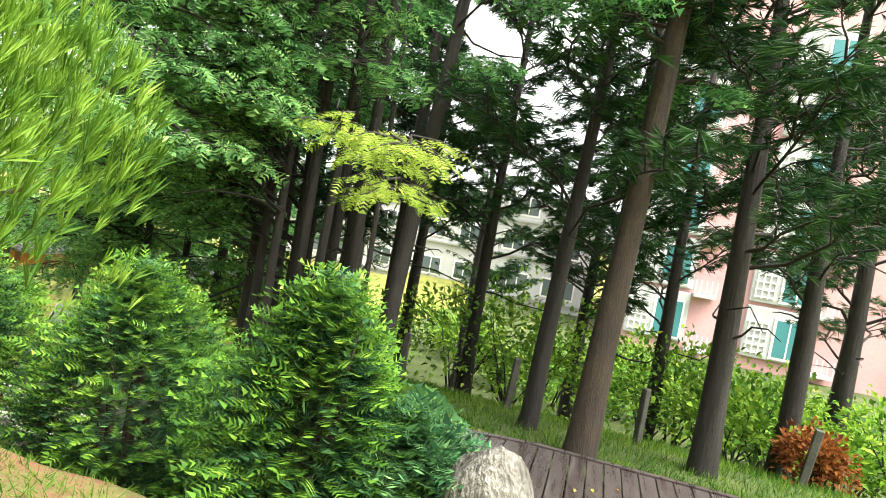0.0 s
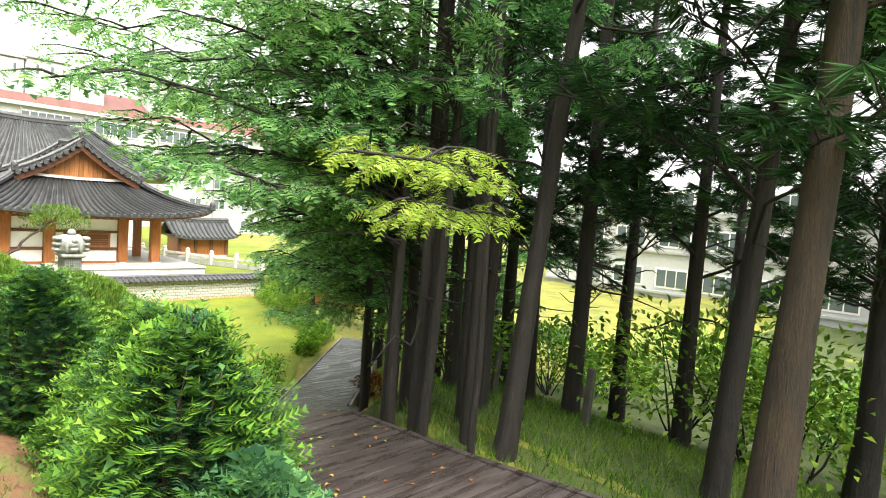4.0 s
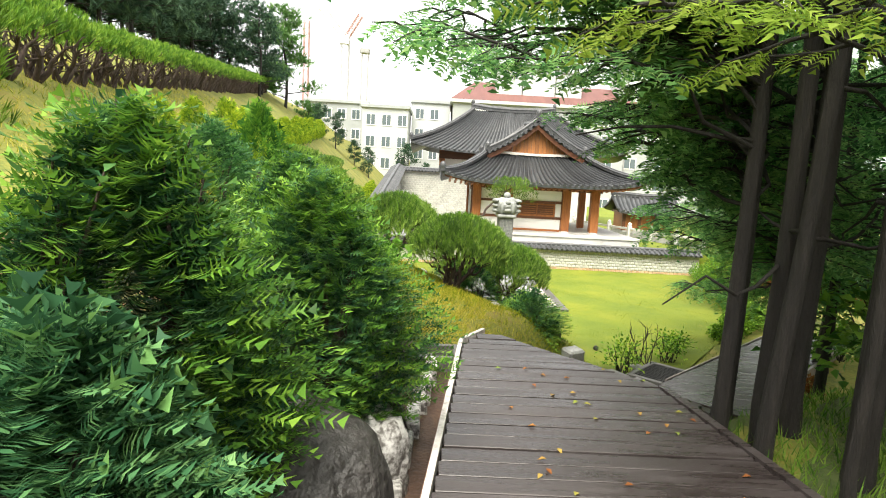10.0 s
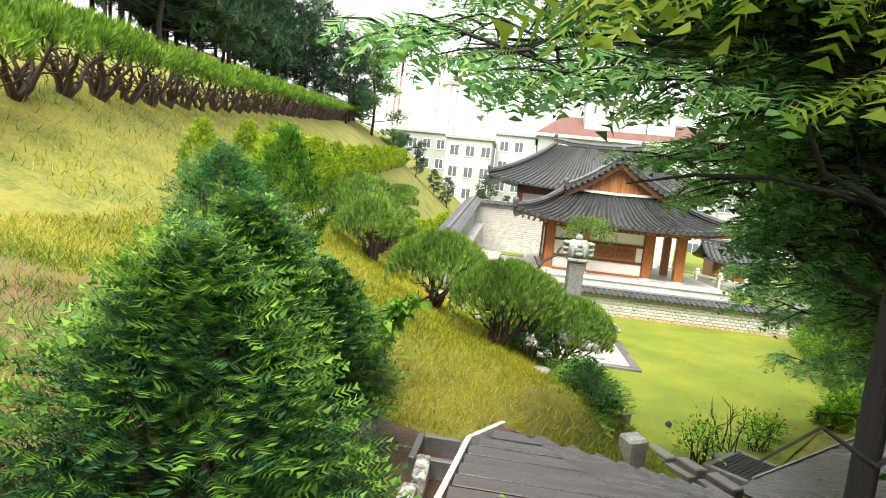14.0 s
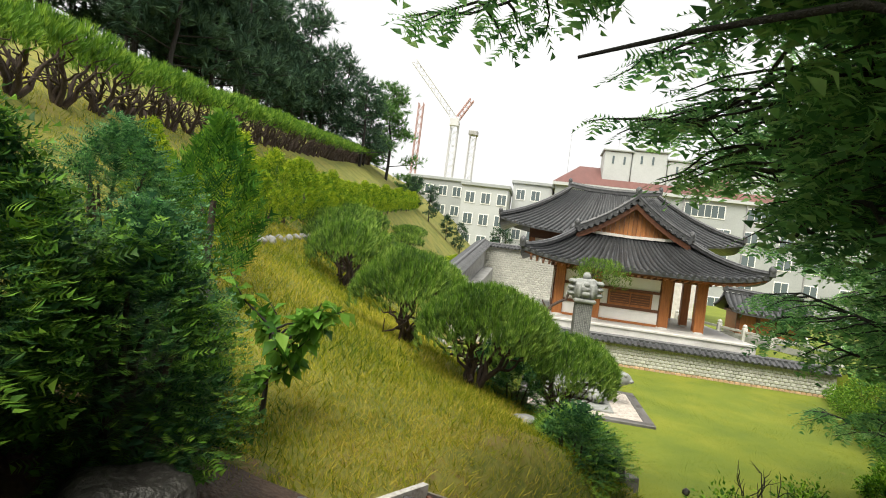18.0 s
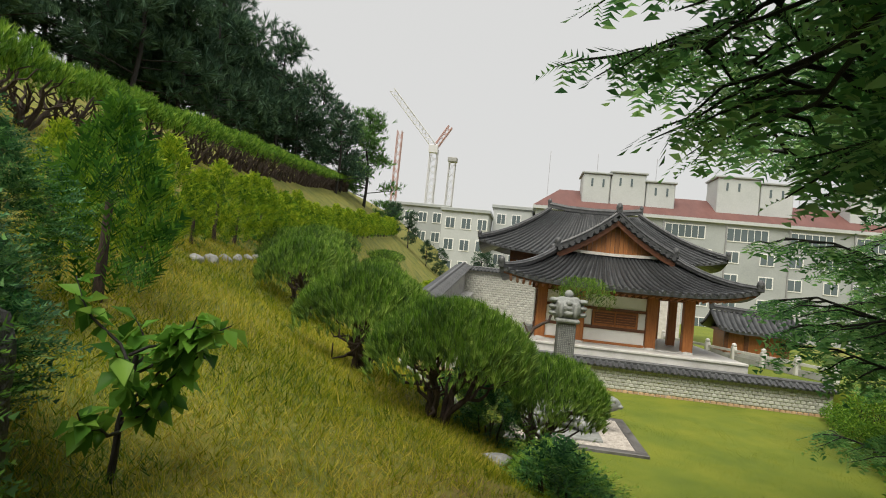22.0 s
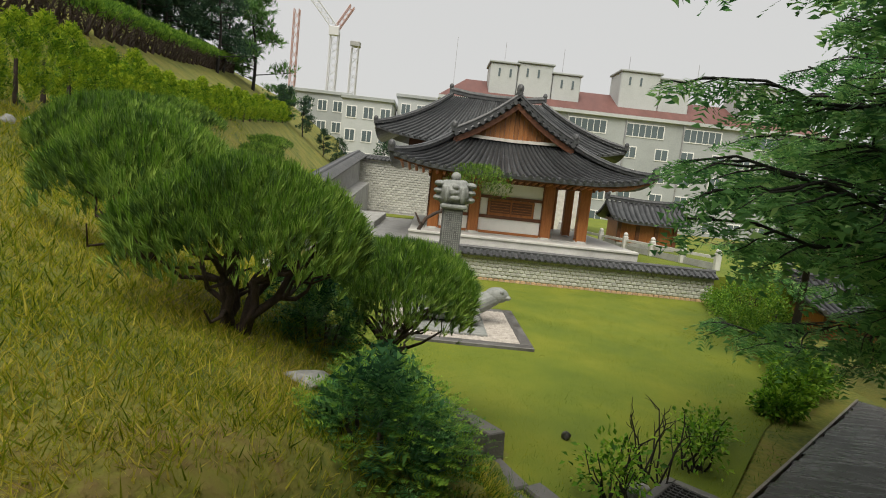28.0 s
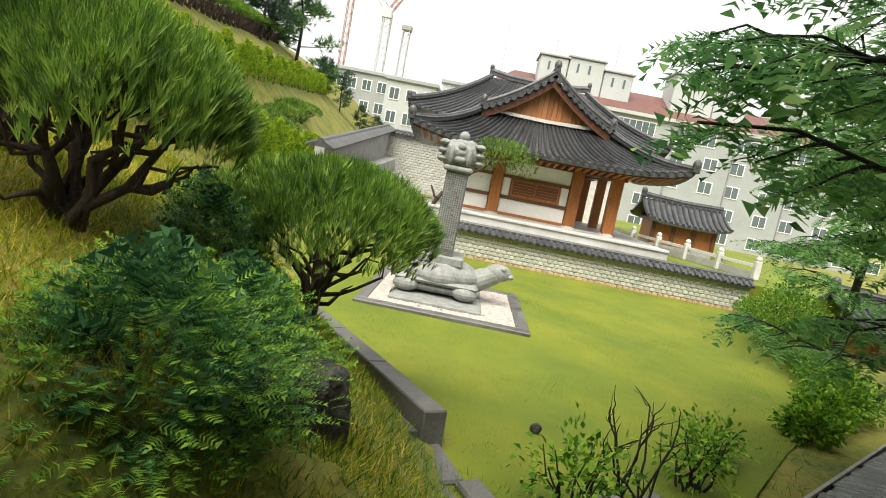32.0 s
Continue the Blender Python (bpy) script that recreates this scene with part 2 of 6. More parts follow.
# darker copy of the redwood leaves, the clump's shade put into its colour
L_FERN_D = leafy("shade_coloured_redwood_leaves", [(.012, .035, .014), (.025, .07, .024), (.048, .12, .036), (.085, .18, .055)], .45, .66, .8, gain=2.8)
# pale lime puts the light on one redwood bough into its leaf colour
L_LIME = leafy("lit_bough_leaves", [(.16, .27, .03), (.27, .40, .05), (.38, .48, .09)], .5, .45, 1.0, gain=.9)
L_DARKPINE = leafy("dark_woodland_needles", [(.006, .02, .008), (.013, .04, .013), (.03, .075, .02)], .5, .2, .8, gain=1.6)
L_PINE = leafy("garden_pine_needles", [(.030, .058, .016), (.06, .105, .022), (.105, .165, .03), (.16, .225, .045)], .45, .25, 1.2, gain=2)
L_PINE_B = leafy("bright_pine_needles", [(.05, .12, .015), (.09, .19, .02), (.15, .28, .03), (.22, .36, .06)], .45, .35, 1.2, gain=1)
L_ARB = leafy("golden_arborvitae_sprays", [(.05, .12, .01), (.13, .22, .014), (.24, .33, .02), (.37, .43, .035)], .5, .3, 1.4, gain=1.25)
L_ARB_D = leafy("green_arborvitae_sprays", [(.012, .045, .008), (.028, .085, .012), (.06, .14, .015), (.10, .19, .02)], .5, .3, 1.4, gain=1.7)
# the haze of distance is mixed into this bluish needle colour
L_FAR = leafy("haze_tinted_pine_needles", [(.014, .032, .020), (.026, .052, .030), (.042, .075, .038)], .7, .15, .5, gain=1.9)
L_FAR_B = leafy("far_tree_leaves", [(.03, .07, .02), (.05, .11, .028), (.08, .15, .04)], .7, .2, .5, gain=1.8)
L_JUN = leafy("juniper_sprays", [(.010, .032, .013), (.02, .06, .02), (.04, .10, .03), (.075, .15, .045)], .5, .3, 2, gain=3.1)
L_BUSH = leafy("bright_shrub_leaves", [(.03, .09, .010), (.08, .19, .015), (.16, .30, .025), (.26, .38, .04)], .4, .4, 1, gain=1.25)
L_BROAD = leafy("broad_young_leaves", [(.03, .09, .014), (.065, .16, .02), (.11, .23, .03), (.18, .30, .05)], .35, .4, 1, gain=1.5)
L_GRASS = leafy("long_slope_grass", [(.045, .085, .006), (.15, .19, .010), (.30, .29, .02), (.44, .36, .07)], .6, .4, .5, gain=1.35)
L_GRASSG = leafy("green_path_grass", [(.03, .09, .012), (.07, .16, .02), (.13, .24, .03), (.2, .3, .05)], .5, .35, .8, gain=1)
L_LAWN = leafy("mown_lawn_blades", [(.06, .115, .004), (.14, .20, .006), (.235, .275, .01), (.34, .33, .025)], .6, .35, .5, gain=1)
L_HEDGE = leafy("clipped_hedge_leaves", [(.03, .075, .010), (.06, .13, .014), (.10, .18, .02), (.16, .24, .03)], .45, .3, 1.2, gain=1.8)
L_RED = leafy("rusty_shrub_leaves", [(.10, .035, .012), (.22, .07, .02), (.30, .12, .03)], .5, .3, 1.2, gain=1)
L_DRY = leafy("fallen_leaves", [(.16, .06, .02), (.30, .11, .035), (.35, .24, .06), (.2, .3, .05)], .5, .1, 3, gain=1)


# ---- builders ----
RNG = np.random.default_rng(7)


def part(name, bm, material, parent=None, label="", smooth=False):
    """Links a bmesh as one mesh object, under a parent if one is given."""
    me = bpy.data.meshes.new(name)
    bm.to_mesh(me)
    bm.free()
    me.materials.append(material)
    if smooth:
        me.shade_smooth()
    ob = new(name, me)
    if parent is not None:
        ob.parent = parent
    if label:
        ob["label"] = label
    return ob


def mesh_np(name, verts, tris, material, parent=None, smooth=False):
    me = bpy.data.meshes.new(name)
    verts = np.asarray(verts, np.float32).reshape(-1, 3)
    tris = np.asarray(tris, np.int32)
    k = tris.shape[1]
    me.vertices.add(len(verts))
    me.vertices.foreach_set("co", verts.ravel())
    me.loops.add(tris.size)
    me.loops.foreach_set("vertex_index", tris.ravel())
    me.polygons.add(len(tris))
    me.polygons.foreach_set("loop_start", np.arange(0, tris.size, k, dtype=np.int32))
    me.materials.append(material)
    me.update(calc_edges=True)
    if smooth:
        me.shade_smooth()
    ob = new(name, me)
    if parent is not None:
        ob.parent = parent
        if name in ("foliage", "crown", "inner_foliage", "young_growth", "leader_tip", "branch_work"):
            tagged(ob, kind="stuff")
    return ob


def thing(name, label, category, group="", at=(0, 0, 0)):
    e = new(name)
    e.location = at
    return tagged(e, label, category, group)


def structure(ob, label=""):
    return tagged(ob, label, kind="structure")


def box_bm(lo, hi, bevel=0.0, bm=None):
    own = bmesh.new()
    bmesh.ops.create_cube(own, size=1, matrix=Matrix.Translation([(a + b) / 2 for a, b in zip(lo, hi)]) @ Matrix.Diagonal([b - a for a, b in zip(lo, hi)] + [1]))
    if bevel:
        bmesh.ops.bevel(own, geom=own.edges[:], offset=bevel, segments=1, affect='EDGES')
    if bm is None:
        return own
    me = bpy.data.meshes.new("tmp")
    own.to_mesh(me)
    own.free()
    bm.from_mesh(me)
    bpy.data.meshes.remove(me)
    return bm


def turned(bm, m):
    bmesh.ops.transform(bm, matrix=m, verts=bm.verts[:])
    return bm


def tube_np(paths, sides=7):
    """Tapered tubes along lists of (point, radius), as vertices and quads."""
    vs, fs, base = [], [], 0
    ang = np.linspace(0, 2 * np.pi, sides, endpoint=False)
    for path in paths:
        p = np.array([q[0] for q in path], float)
        r = np.array([q[1] for q in path], float)
        d = np.gradient(p, axis=0)
        d /= np.linalg.norm(d, axis=1, keepdims=True) + 1e-9
        ref = np.array([0, 0, 1.0]) if abs(d[0, 2]) < 0.8 else np.array([1.0, 0, 0])
        u = np.cross(d, ref)
        u /= np.linalg.norm(u, axis=1, keepdims=True) + 1e-9
        w = np.cross(d, u)
        ring = p[:, None] + r[:, None, None] * (np.cos(ang)[None, :, None] * u[:, None] + np.sin(ang)[None, :, None] * w[:, None])
        n = len(p)
        vs.append(ring.reshape(-1, 3))
        i = np.arange(n - 1)[:, None] * sides + np.arange(sides)[None]
        j = np.arange(n - 1)[:, None] * sides + (np.arange(sides)[None] + 1) % sides
        fs.append((np.stack([i, j, j + sides, i + sides], -1).reshape(-1, 4)) + base)
        base += n * sides
    return np.concatenate(vs), np.concatenate(fs)


def bent(a, b, n, wob, r0, r1, rng, sag=0.0):
    """A crooked limb from a to b: a list of (point, radius)."""
    a, b = np.array(a, float), np.array(b, float)
    out = []
    off = np.zeros(3)
    for k in range(n):
        f = k / (n - 1)
        if 0 < k < n - 1:
            off = off * 0.5 + rng.normal(0, wob, 3)
        elif k == n - 1:
            off = off * 0.0
        p = a + (b - a) * f + off + np.array([0, 0, -sag * 4 * f * (1 - f)])
        out.append((p, r0 + (r1 - r0) * f))
    return out


def frond(n=7, width=0.22, tip=0.15, droop=0.15, lean=0.35):
    """A feathered spray of length one along x: an axis with pairs of narrow leaflets."""
    t = np.linspace(0, 1, 2 * n + 1)
    ax = np.stack([t, np.zeros(2 * n + 1), -droop * t ** 2], 1)
    v, f = [*ax], []
    for i in range(n):
        w = width * (0.55 + 0.75 * math.sin(math.pi * (0.15 + 0.8 * i / n))) * (1 - tip * i / n)
        for s in (-1, 1):
            v.append(ax[2 * i] + np.array([lean * w + .75 / n, s * w, 0.12 * w - droop * .2]))
            k = len(v) - 1
            a, b = 2 * i, 2 * i + (2 if i == n - 1 else 1)
            f.append((a, b, k) if s > 0 else (b, a, k))
    return np.array(v), np.array(f)


def tuft(n=8, spread=0.35, width=0.05, seed=1):
    """A bundle of needles from one foot, length one along x."""
    r = np.random.default_rng(seed)
    v, f = [np.zeros(3)], []
    for i in range(n):
        a = 2 * math.pi * i / n + r.uniform(-.3, .3)
        s = spread * r.uniform(.5, 1.1)
        tipp = np.array([r.uniform(.75, 1.05), s * math.cos(a), s * math.sin(a)])
        side = np.array([0.15, -math.sin(a) * width, math.cos(a) * width])
        v += [tipp, tipp * .35 + side]
        f.append((0, len(v) - 1, len(v) - 2))
    return np.array(v), np.array(f)


def leaf(fold=0.15):
    v = np.array([(0, 0, 0), (.45, .3, fold), (1, 0, -.1), (.45, -.3, fold)])
    return v, np.array([(0, 2, 1), (0, 3, 2)])


def spray5(fold=0.1):
    """A palmate leaf of five lobes."""
    v, f = [(0, 0, 0)], []
    for k, a in enumerate((-1.1, -.55, 0, .55, 1.1)):
        r = (1, .9, .75)[abs(k - 2)]
        c, s = math.cos(a), math.sin(a)
        v += [(r * .5 * c - .1 * s, r * .5 * s + .1 * c, fold), (r * c, r * s, -.05), (r * .5 * c + .1 * s, r * .5 * s - .1 * c, fold)]
        b = 1 + 3 * k
        f += [(0, b + 1, b), (0, b + 2, b + 1)]
    return np.array(v), np.array(f)


def scatter(base, pos, ahead, size, rng, roll=0.5, up=(0, 0, 1)):
    """Copies of a base shape at pos, its x along ahead, its z near up: vertices and triangles."""
    bv, bf = base
    pos, ahead = np.asarray(pos, float), np.asarray(ahead, float)
    n = len(pos)
    x = ahead / (np.linalg.norm(ahead, axis=1, keepdims=True) + 1e-9)
    z = np.tile(np.array(up, float), (n, 1)) + rng.normal(0, roll, (n, 3))
    y = np.cross(z, x)
    y /= np.linalg.norm(y, axis=1, keepdims=True) + 1e-9
    z = np.cross(x, y)
    s = np.broadcast_to(np.asarray(size, float), (n,))[:, None, None]
    v = pos[:, None] + s * (bv[None, :, 0:1] * x[:, None] + bv[None, :, 1:2] * y[:, None] + bv[None, :, 2:3] * z[:, None])
    f = bf[None] + (np.arange(n) * len(bv))[:, None, None]
    return v.reshape(-1, 3), f.reshape(-1, 3)


def sphere_dirs(n, rng, zmin=-1.0):
    z = rng.uniform(zmin, 1, n)
    a = rng.uniform(0, 2 * np.pi, n)
    r = np.sqrt(1 - z * z)
    return np.stack([r * np.cos(a), r * np.sin(a), z], 1)


def rock_bm(size, seed, flat=0.0, sub=3, rough=0.35):
    """A weathered stone with flattened faces, about size across, standing on z = 0."""
    bm = bmesh.new()
    bmesh.ops.create_icosphere(bm, subdivisions=sub, radius=1)
    r = random.Random(seed)
    planes = [(Vector((r.uniform(-1, 1), r.uniform(-1, 1), r.uniform(-.6, 1))).normalized(), r.uniform(.55, .85)) for _ in range(9)]
    off = Vector((r.uniform(0, 50), r.uniform(0, 50), 0))
    for v in bm.verts:
        p = v.co.copy()
        for nrm, d in planes:
            k = p.dot(nrm) - d
            if k > 0:
                p -= nrm * k * .85
        q = p * 1.3 + off
        p *= 1 + rough * .4 * noise.noise(q) + rough * .18 * noise.noise(q * 3.1) + rough * .08 * noise.noise(q * 8)
        v.co = p
    lo, hi = min(v.co.z for v in bm.verts), max(v.co.z for v in bm.verts)
    for v in bm.verts:
        v.co = Vector((v.co.x * size[0] / 2, v.co.y * size[1] / 2, max(0, (v.co.z - lo) / (hi - lo) - .08) * size[2] - .02))
    return bm


def block_bm(size, seed, power=3.5, sub=4, rough=.3, top=.15):
    """A squarish boulder with rounded shoulders and a worn, uneven face, standing on z = 0."""
    bm = bmesh.new()
    bmesh.ops.create_icosphere(bm, subdivisions=sub, radius=1)
    off = Vector((seed * 3.7, seed * 1.9, seed * .7))
    for v in bm.verts:
        d = v.co.normalized()
        k = (abs(d.x) ** power + abs(d.y) ** power + abs(d.z) ** power) ** (-1 / power)
        p = d * k
        q = p * 1.1 + off
        p *= 1 + rough * .35 * noise.noise(q) + rough * .2 * noise.noise(q * 2.7) + rough * .12 * abs(noise.noise(q * 6)) + rough * .05 * noise.noise(q * 14)
        f = 1 - top * max(0, p.z)
        v.co = Vector((p.x * f * size[0] / 2, p.y * f * size[1] / 2, (p.z + 1) / 2 * size[2]))
    return bm


def block(size, at, rz, seed, material, label, name="boulder", power=3.5, top=.15, rough=.3):
    ob = part(name, block_bm(size, seed, power, 4, rough, top), material, smooth=True)
    ob.matrix_world = pose(*at, 0, 0, rz)
    return tagged(ob, label, "rock")


def rock(size, at, rz, seed, material, label, sub=3, name="boulder"):
    ob = part(name, rock_bm(size, seed, sub=sub), material, smooth=True)
    ob.matrix_world = pose(*at, 0, 0, rz)
    return tagged(ob, label, "rock")


def smooth(a, b, v):
    f = min(1.0, max(0.0, (v - a) / (b - a)))
    return f * f * (3 - 2 * f)


def curb_x(y):
    """Where the foot of the slope meets the lawn."""
    return float(np.interp(y, (-17, -15.5, -14.5, -12.7, -8.3, -4, 0, 30, 60), (1.0, .2, -.3, -.9, -3.4, -4.7, -5.2, -5.4, -5.4)))


def lawn_z(x, y):
    """The lawn falls gently from the foot of the stairs to the courtyard wall."""
    return .3 * smooth(-8.5, -12.5, y) * (1 - .75 * smooth(-.6, .6, x))


def row_x(y):
    """The line of the arborvitae row across the slope."""
    return float(np.interp(y, (-20, -12.6, .6, 40), (-6.2, -7.15, -9.8, -15)))


def hedge_x(y):
    """The line of the upper hedge."""
    return float(np.interp(y, (-25, -15, -6.9, 40), (-8.6, -10.3, -12.2, -21.5)))


def ground(x, y):
    """The height of the ground: a lawn, the grassy slope beside it, the terrace that carries the boardwalk."""
    c, r, h = curb_x(y), row_x(y), hedge_x(y)
    zr = float(np.interp(y, (-20, -12.6, .5, 13, 40), (3.1, 3.28, 4.05, 5.1, 7.2)))
    zh = float(np.interp(y, (-25, -15, -6.9, .3, 10.5, 22.5, 40), (4.2, 4.65, 5.47, 6.4, 7.55, 9.0, 11.2)))
    low = lawn_z(x, y)
    k = min(1.0, (c - r) / 6.0)
    lawn = float(np.interp(c - x, (0, .15, 1.05 * k, 2.0 * k, 2.7 * k, 3.6 * k, c - r, c - r + .9, c - h, c - h + 12, c - h + 60), (low, low + .12, 1.15, 1.55, 1.82, 2.1, zr, zr + .12, zh, zh + 4.5, zh + 16)))
    if x > 6.2 and y > -9:
        lawn -= .5 * smooth(6.2, 7.2, x)
    terrace = float(np.interp(x, (-60, -30, -14, -11, -9, -7.5, -6.3, -5.2, -4.3, -3.2, -.5, 1, 2.5, 5, 9, 60), (15, 9.5, 5.6, 4.3, 3.6, 3.15, 2.85, 2.5, 2.2, 1.95, 1.98, 1.75, 1.35, .6, -.4, -1.0)))
    w = smooth(-18.6, -14.6, y + .55 * max(-3, min(0, x + 1.5)) - .3 * max(0, min(6, x)))
    high = float(np.interp(x, (-60, -30, -14, -11, -9, -7.5, -6.3, -5.2, -4.6, -4.1, -3.6, -3.2, -.5), (15, 9.5, 5.6, 4.3, 3.6, 3.15, 2.95, 2.85, 2.7, 2.3, 2.0, 1.95, 1.95)))
    if x < -.5:
        terrace += (high - terrace) * (1 - smooth(-19.2, -17.9, y))
    z = terrace * (1 - w) + lawn * w
    # cut away under the boardwalk, the stairs and the lower boardwalk
    dx, dy = x + 2.85, y + 18.0
    s, c = .643 * dx + .766 * dy, .766 * dx - .643 * dy
    side = max(0, -.3 - c, c - 2.05)
    if -1.5 < s < 5.0 and side < 2:
        z = min(z, 1.9 - .393 * max(0, s + .1) + 1.3 * side + (0 if s < 4.4 else 2 * (s - 4.4)))
    if x > .2 and abs((x - .35) * .689 - (y + 14.1) * .725 - .7) < 1.0 and y > -15.5:
        z = min(z, .05)
    return z


# ---- ground ----
def sheet(name, xs, ys, material, label, lift=0.0, fn=ground):
    nx, ny = len(xs), len(ys)
    v = np.array([(x, y, fn(x, y) + lift) for y in ys for x in xs])
    i = np.arange(ny - 1)[:, None] * nx + np.arange(nx - 1)[None]
    q = np.stack([i, i + 1, i + nx + 1, i + nx], -1).reshape(-1, 4)
    return structure(mesh_np(name, v, q, material, smooth=True), label)


def rough_ground(x, y):
    z = ground(x, y)
    k = .5 if -4.2 < x < 7 and -14 < y < 0 and z < .3 else 1.0
    return z + k * .05 * noise.noise((x * .9, y * .9, 0)) + .02 * noise.noise((x * 3, y * 3, 5))


XS = np.concatenate([np.linspace(-1500, -60, 8), np.linspace(-50, -16, 18), np.linspace(-15, 11, 105), np.linspace(12, 50, 16), np.linspace(70, 1500, 8)])
YS = np.concatenate([np.linspace(-1500, -60, 8), np.linspace(-50, -28, 10), np.linspace(-27, 4, 125), np.linspace(5, 60, 24), np.linspace(80, 1500, 8)])
GROUND = sheet("ground", XS, YS, M_SLOPE, "grassy slope with yellow-green wild grass", fn=rough_ground)


GROUND_Z = np.array([v.co.z for v in GROUND.data.vertices]).reshape(len(YS), len(XS))


def ground_at(x, y):
    """The height of the ground sheet under many places at once."""
    i = np.clip(np.searchsorted(XS, x) - 1, 0, len(XS) - 2)
    j = np.clip(np.searchsorted(YS, y) - 1, 0, len(YS) - 2)
    u, v = (x - XS[i]) / (XS[i + 1] - XS[i]), (y - YS[j]) / (YS[j + 1] - YS[j])
    return (GROUND_Z[j, i] * (1 - u) + GROUND_Z[j, i + 1] * u) * (1 - v) + (GROUND_Z[j + 1, i] * (1 - u) + GROUND_Z[j + 1, i + 1] * u) * v


def lawn_edge(y):
    """The far side of the lawn, along the hedge."""
    return float(np.interp(y, (-13.5, -10.6, -8.5, -6, 0), (.9, 3.1, 4.9, 6.2, 7.4)))


def lawn_mesh():
    ys = np.linspace(-13.6, -.02, 60)
    v, q, n = [], [], 26
    for y in ys:
        a, b = curb_x(y) + .1, lawn_edge(y)
        for k in range(n):
            x = a + (b - a) * k / (n - 1)
            v.append((x, y, .03 + .02 * noise.noise((x, y, 3)) + lawn_z(x, y)))
    for j in range(len(ys) - 1):
        for k in range(n - 1):
            i = j * n + k
            q.append((i, i + 1, i + n + 1, i + n))
    return structure(mesh_np("lawn", v, q, M_LAWN, smooth=True), "mown yellow-green lawn, wet from rain")


lawn_mesh()


def soil_height(x, y):
    """Bare soil breaks through the grass in a ragged patch and sinks under it at the rim."""
    rim = min(x + 7.2, -3.5 - x, y + 22.5, -17.6 - y)
    return rough_ground(x, y) + .03 + .25 * min(0, rim - .45 + .5 * noise.noise((x * 1.7, y * 1.7, 9)))


sheet("bare_soil", np.linspace(-7.2, -3.5, 48), np.linspace(-22.5, -17.6, 64), M_SOIL, "reddish bare soil with thin weeds", 0, soil_height)
sheet("gutter_floor", np.linspace(-4.3, -3.0, 24), np.linspace(-22.6, -18.05, 40), M_GUTTER, "dark wet leaf litter between the boulders and the boardwalk", .05, rough_ground)


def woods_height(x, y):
    """The floor of the wood, coloured dark for tree shade, fades out under the grass along a ragged line."""
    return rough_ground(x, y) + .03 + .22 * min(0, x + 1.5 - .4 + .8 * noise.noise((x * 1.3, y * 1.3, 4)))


sheet("woodland_floor", np.linspace(-1.5, 40, 92), np.linspace(-40, -15.5, 60), M_WOODS, "woodland floor beside the boardwalk, tree shade put into its dark colour", 0, woods_height)

# ---- boardwalk ----
DECK_Z = 2.2


def deck_left(y):
    return float(np.interp(y, (-24.4, -23.4, -22.6, -20.9, -18.3), (-4.8, -4.2, -3.5, -3.34, -3.06)))


def deck_right(y):
    return float(np.interp(y, (-24.4, -22.4, -20.7, -19.26), (-1.2, -1.22, -1.56, -1.74)))


DECK = thing("boardwalk", "dark wet wooden boardwalk with wide cross planks", "boardwalk")
y = -24.2
PLANKS = []
while y < -19.36:
    PLANKS.append((y, deck_left(y + .07), deck_right(y + .07)))
    y += .148
STAIR_H = Vector((.643, .766, 0))
STAIR_R = Vector((.766, -.643, 0))
TOP_L = Vector((-2.85, -18.0, DECK_Z))
TOP_R = Vector((-1.72, -19.28, DECK_Z))


def plank(pts, thick, parent, material, name="plank"):
    """A plank with the outline pts, its top at their height, its edges eased."""
    bm = bmesh.new()
    f = bm.faces.new([bm.verts.new(p) for p in pts])
    if f.normal.z < 0:
        f.normal_flip()
    bm.normal_update()
    if f.normal.z < 0:
        f.normal_flip()
    ret = bmesh.ops.extrude_face_region(bm, geom=[f])
    top = [g for g in ret["geom"] if isinstance(g, bmesh.types.BMVert)]
    low = [v for v in bm.verts if v not in top]
    for v in low:
        v.co.z -= thick
    bmesh.ops.recalc_face_normals(bm, faces=bm.faces[:])
    edge = [e for e in bm.edges if all(v in top for v in e.verts)]
    bmesh.ops.bevel(bm, geom=edge, offset=.003, segments=1, affect='EDGES')
    return part(name, bm, material, parent)


rr = random.Random(3)
for y, a, b in PLANKS:
    d = rr.uniform(-.004, .004)
    plank([(a, y, DECK_Z + d), (b, y, DECK_Z + d), (b, y + .136, DECK_Z + d), (a, y + .136, DECK_Z + d)], .035, DECK, M_DECK)
# the last planks are cut along the head of the stairs
y = PLANKS[-1][0] + .148
while y < -18.07:
    a = deck_left(y + .07)
    if y + .138 > -18.35:
        a = -3.06 + (y + .14 + 18.35) * .55
    b = TOP_R.x + (y + .138 - TOP_R.y) * (TOP_L.x - TOP_R.x) / (TOP_L.y - TOP_R.y)
    b0 = TOP_R.x + (y - TOP_R.y) * (TOP_L.x - TOP_R.x) / (TOP_L.y - TOP_R.y)
    b0, b = min(b0, -1.72), min(b, -1.72)
    if b - a > .08:
        d = rr.uniform(-.004, .004)
        plank([(a, y, DECK_Z + d), (b0, y, DECK_Z + d), (b, y + .138, DECK_Z + d), (a, y + .138, DECK_Z + d)], .035, DECK, M_DECK)
    y += .148


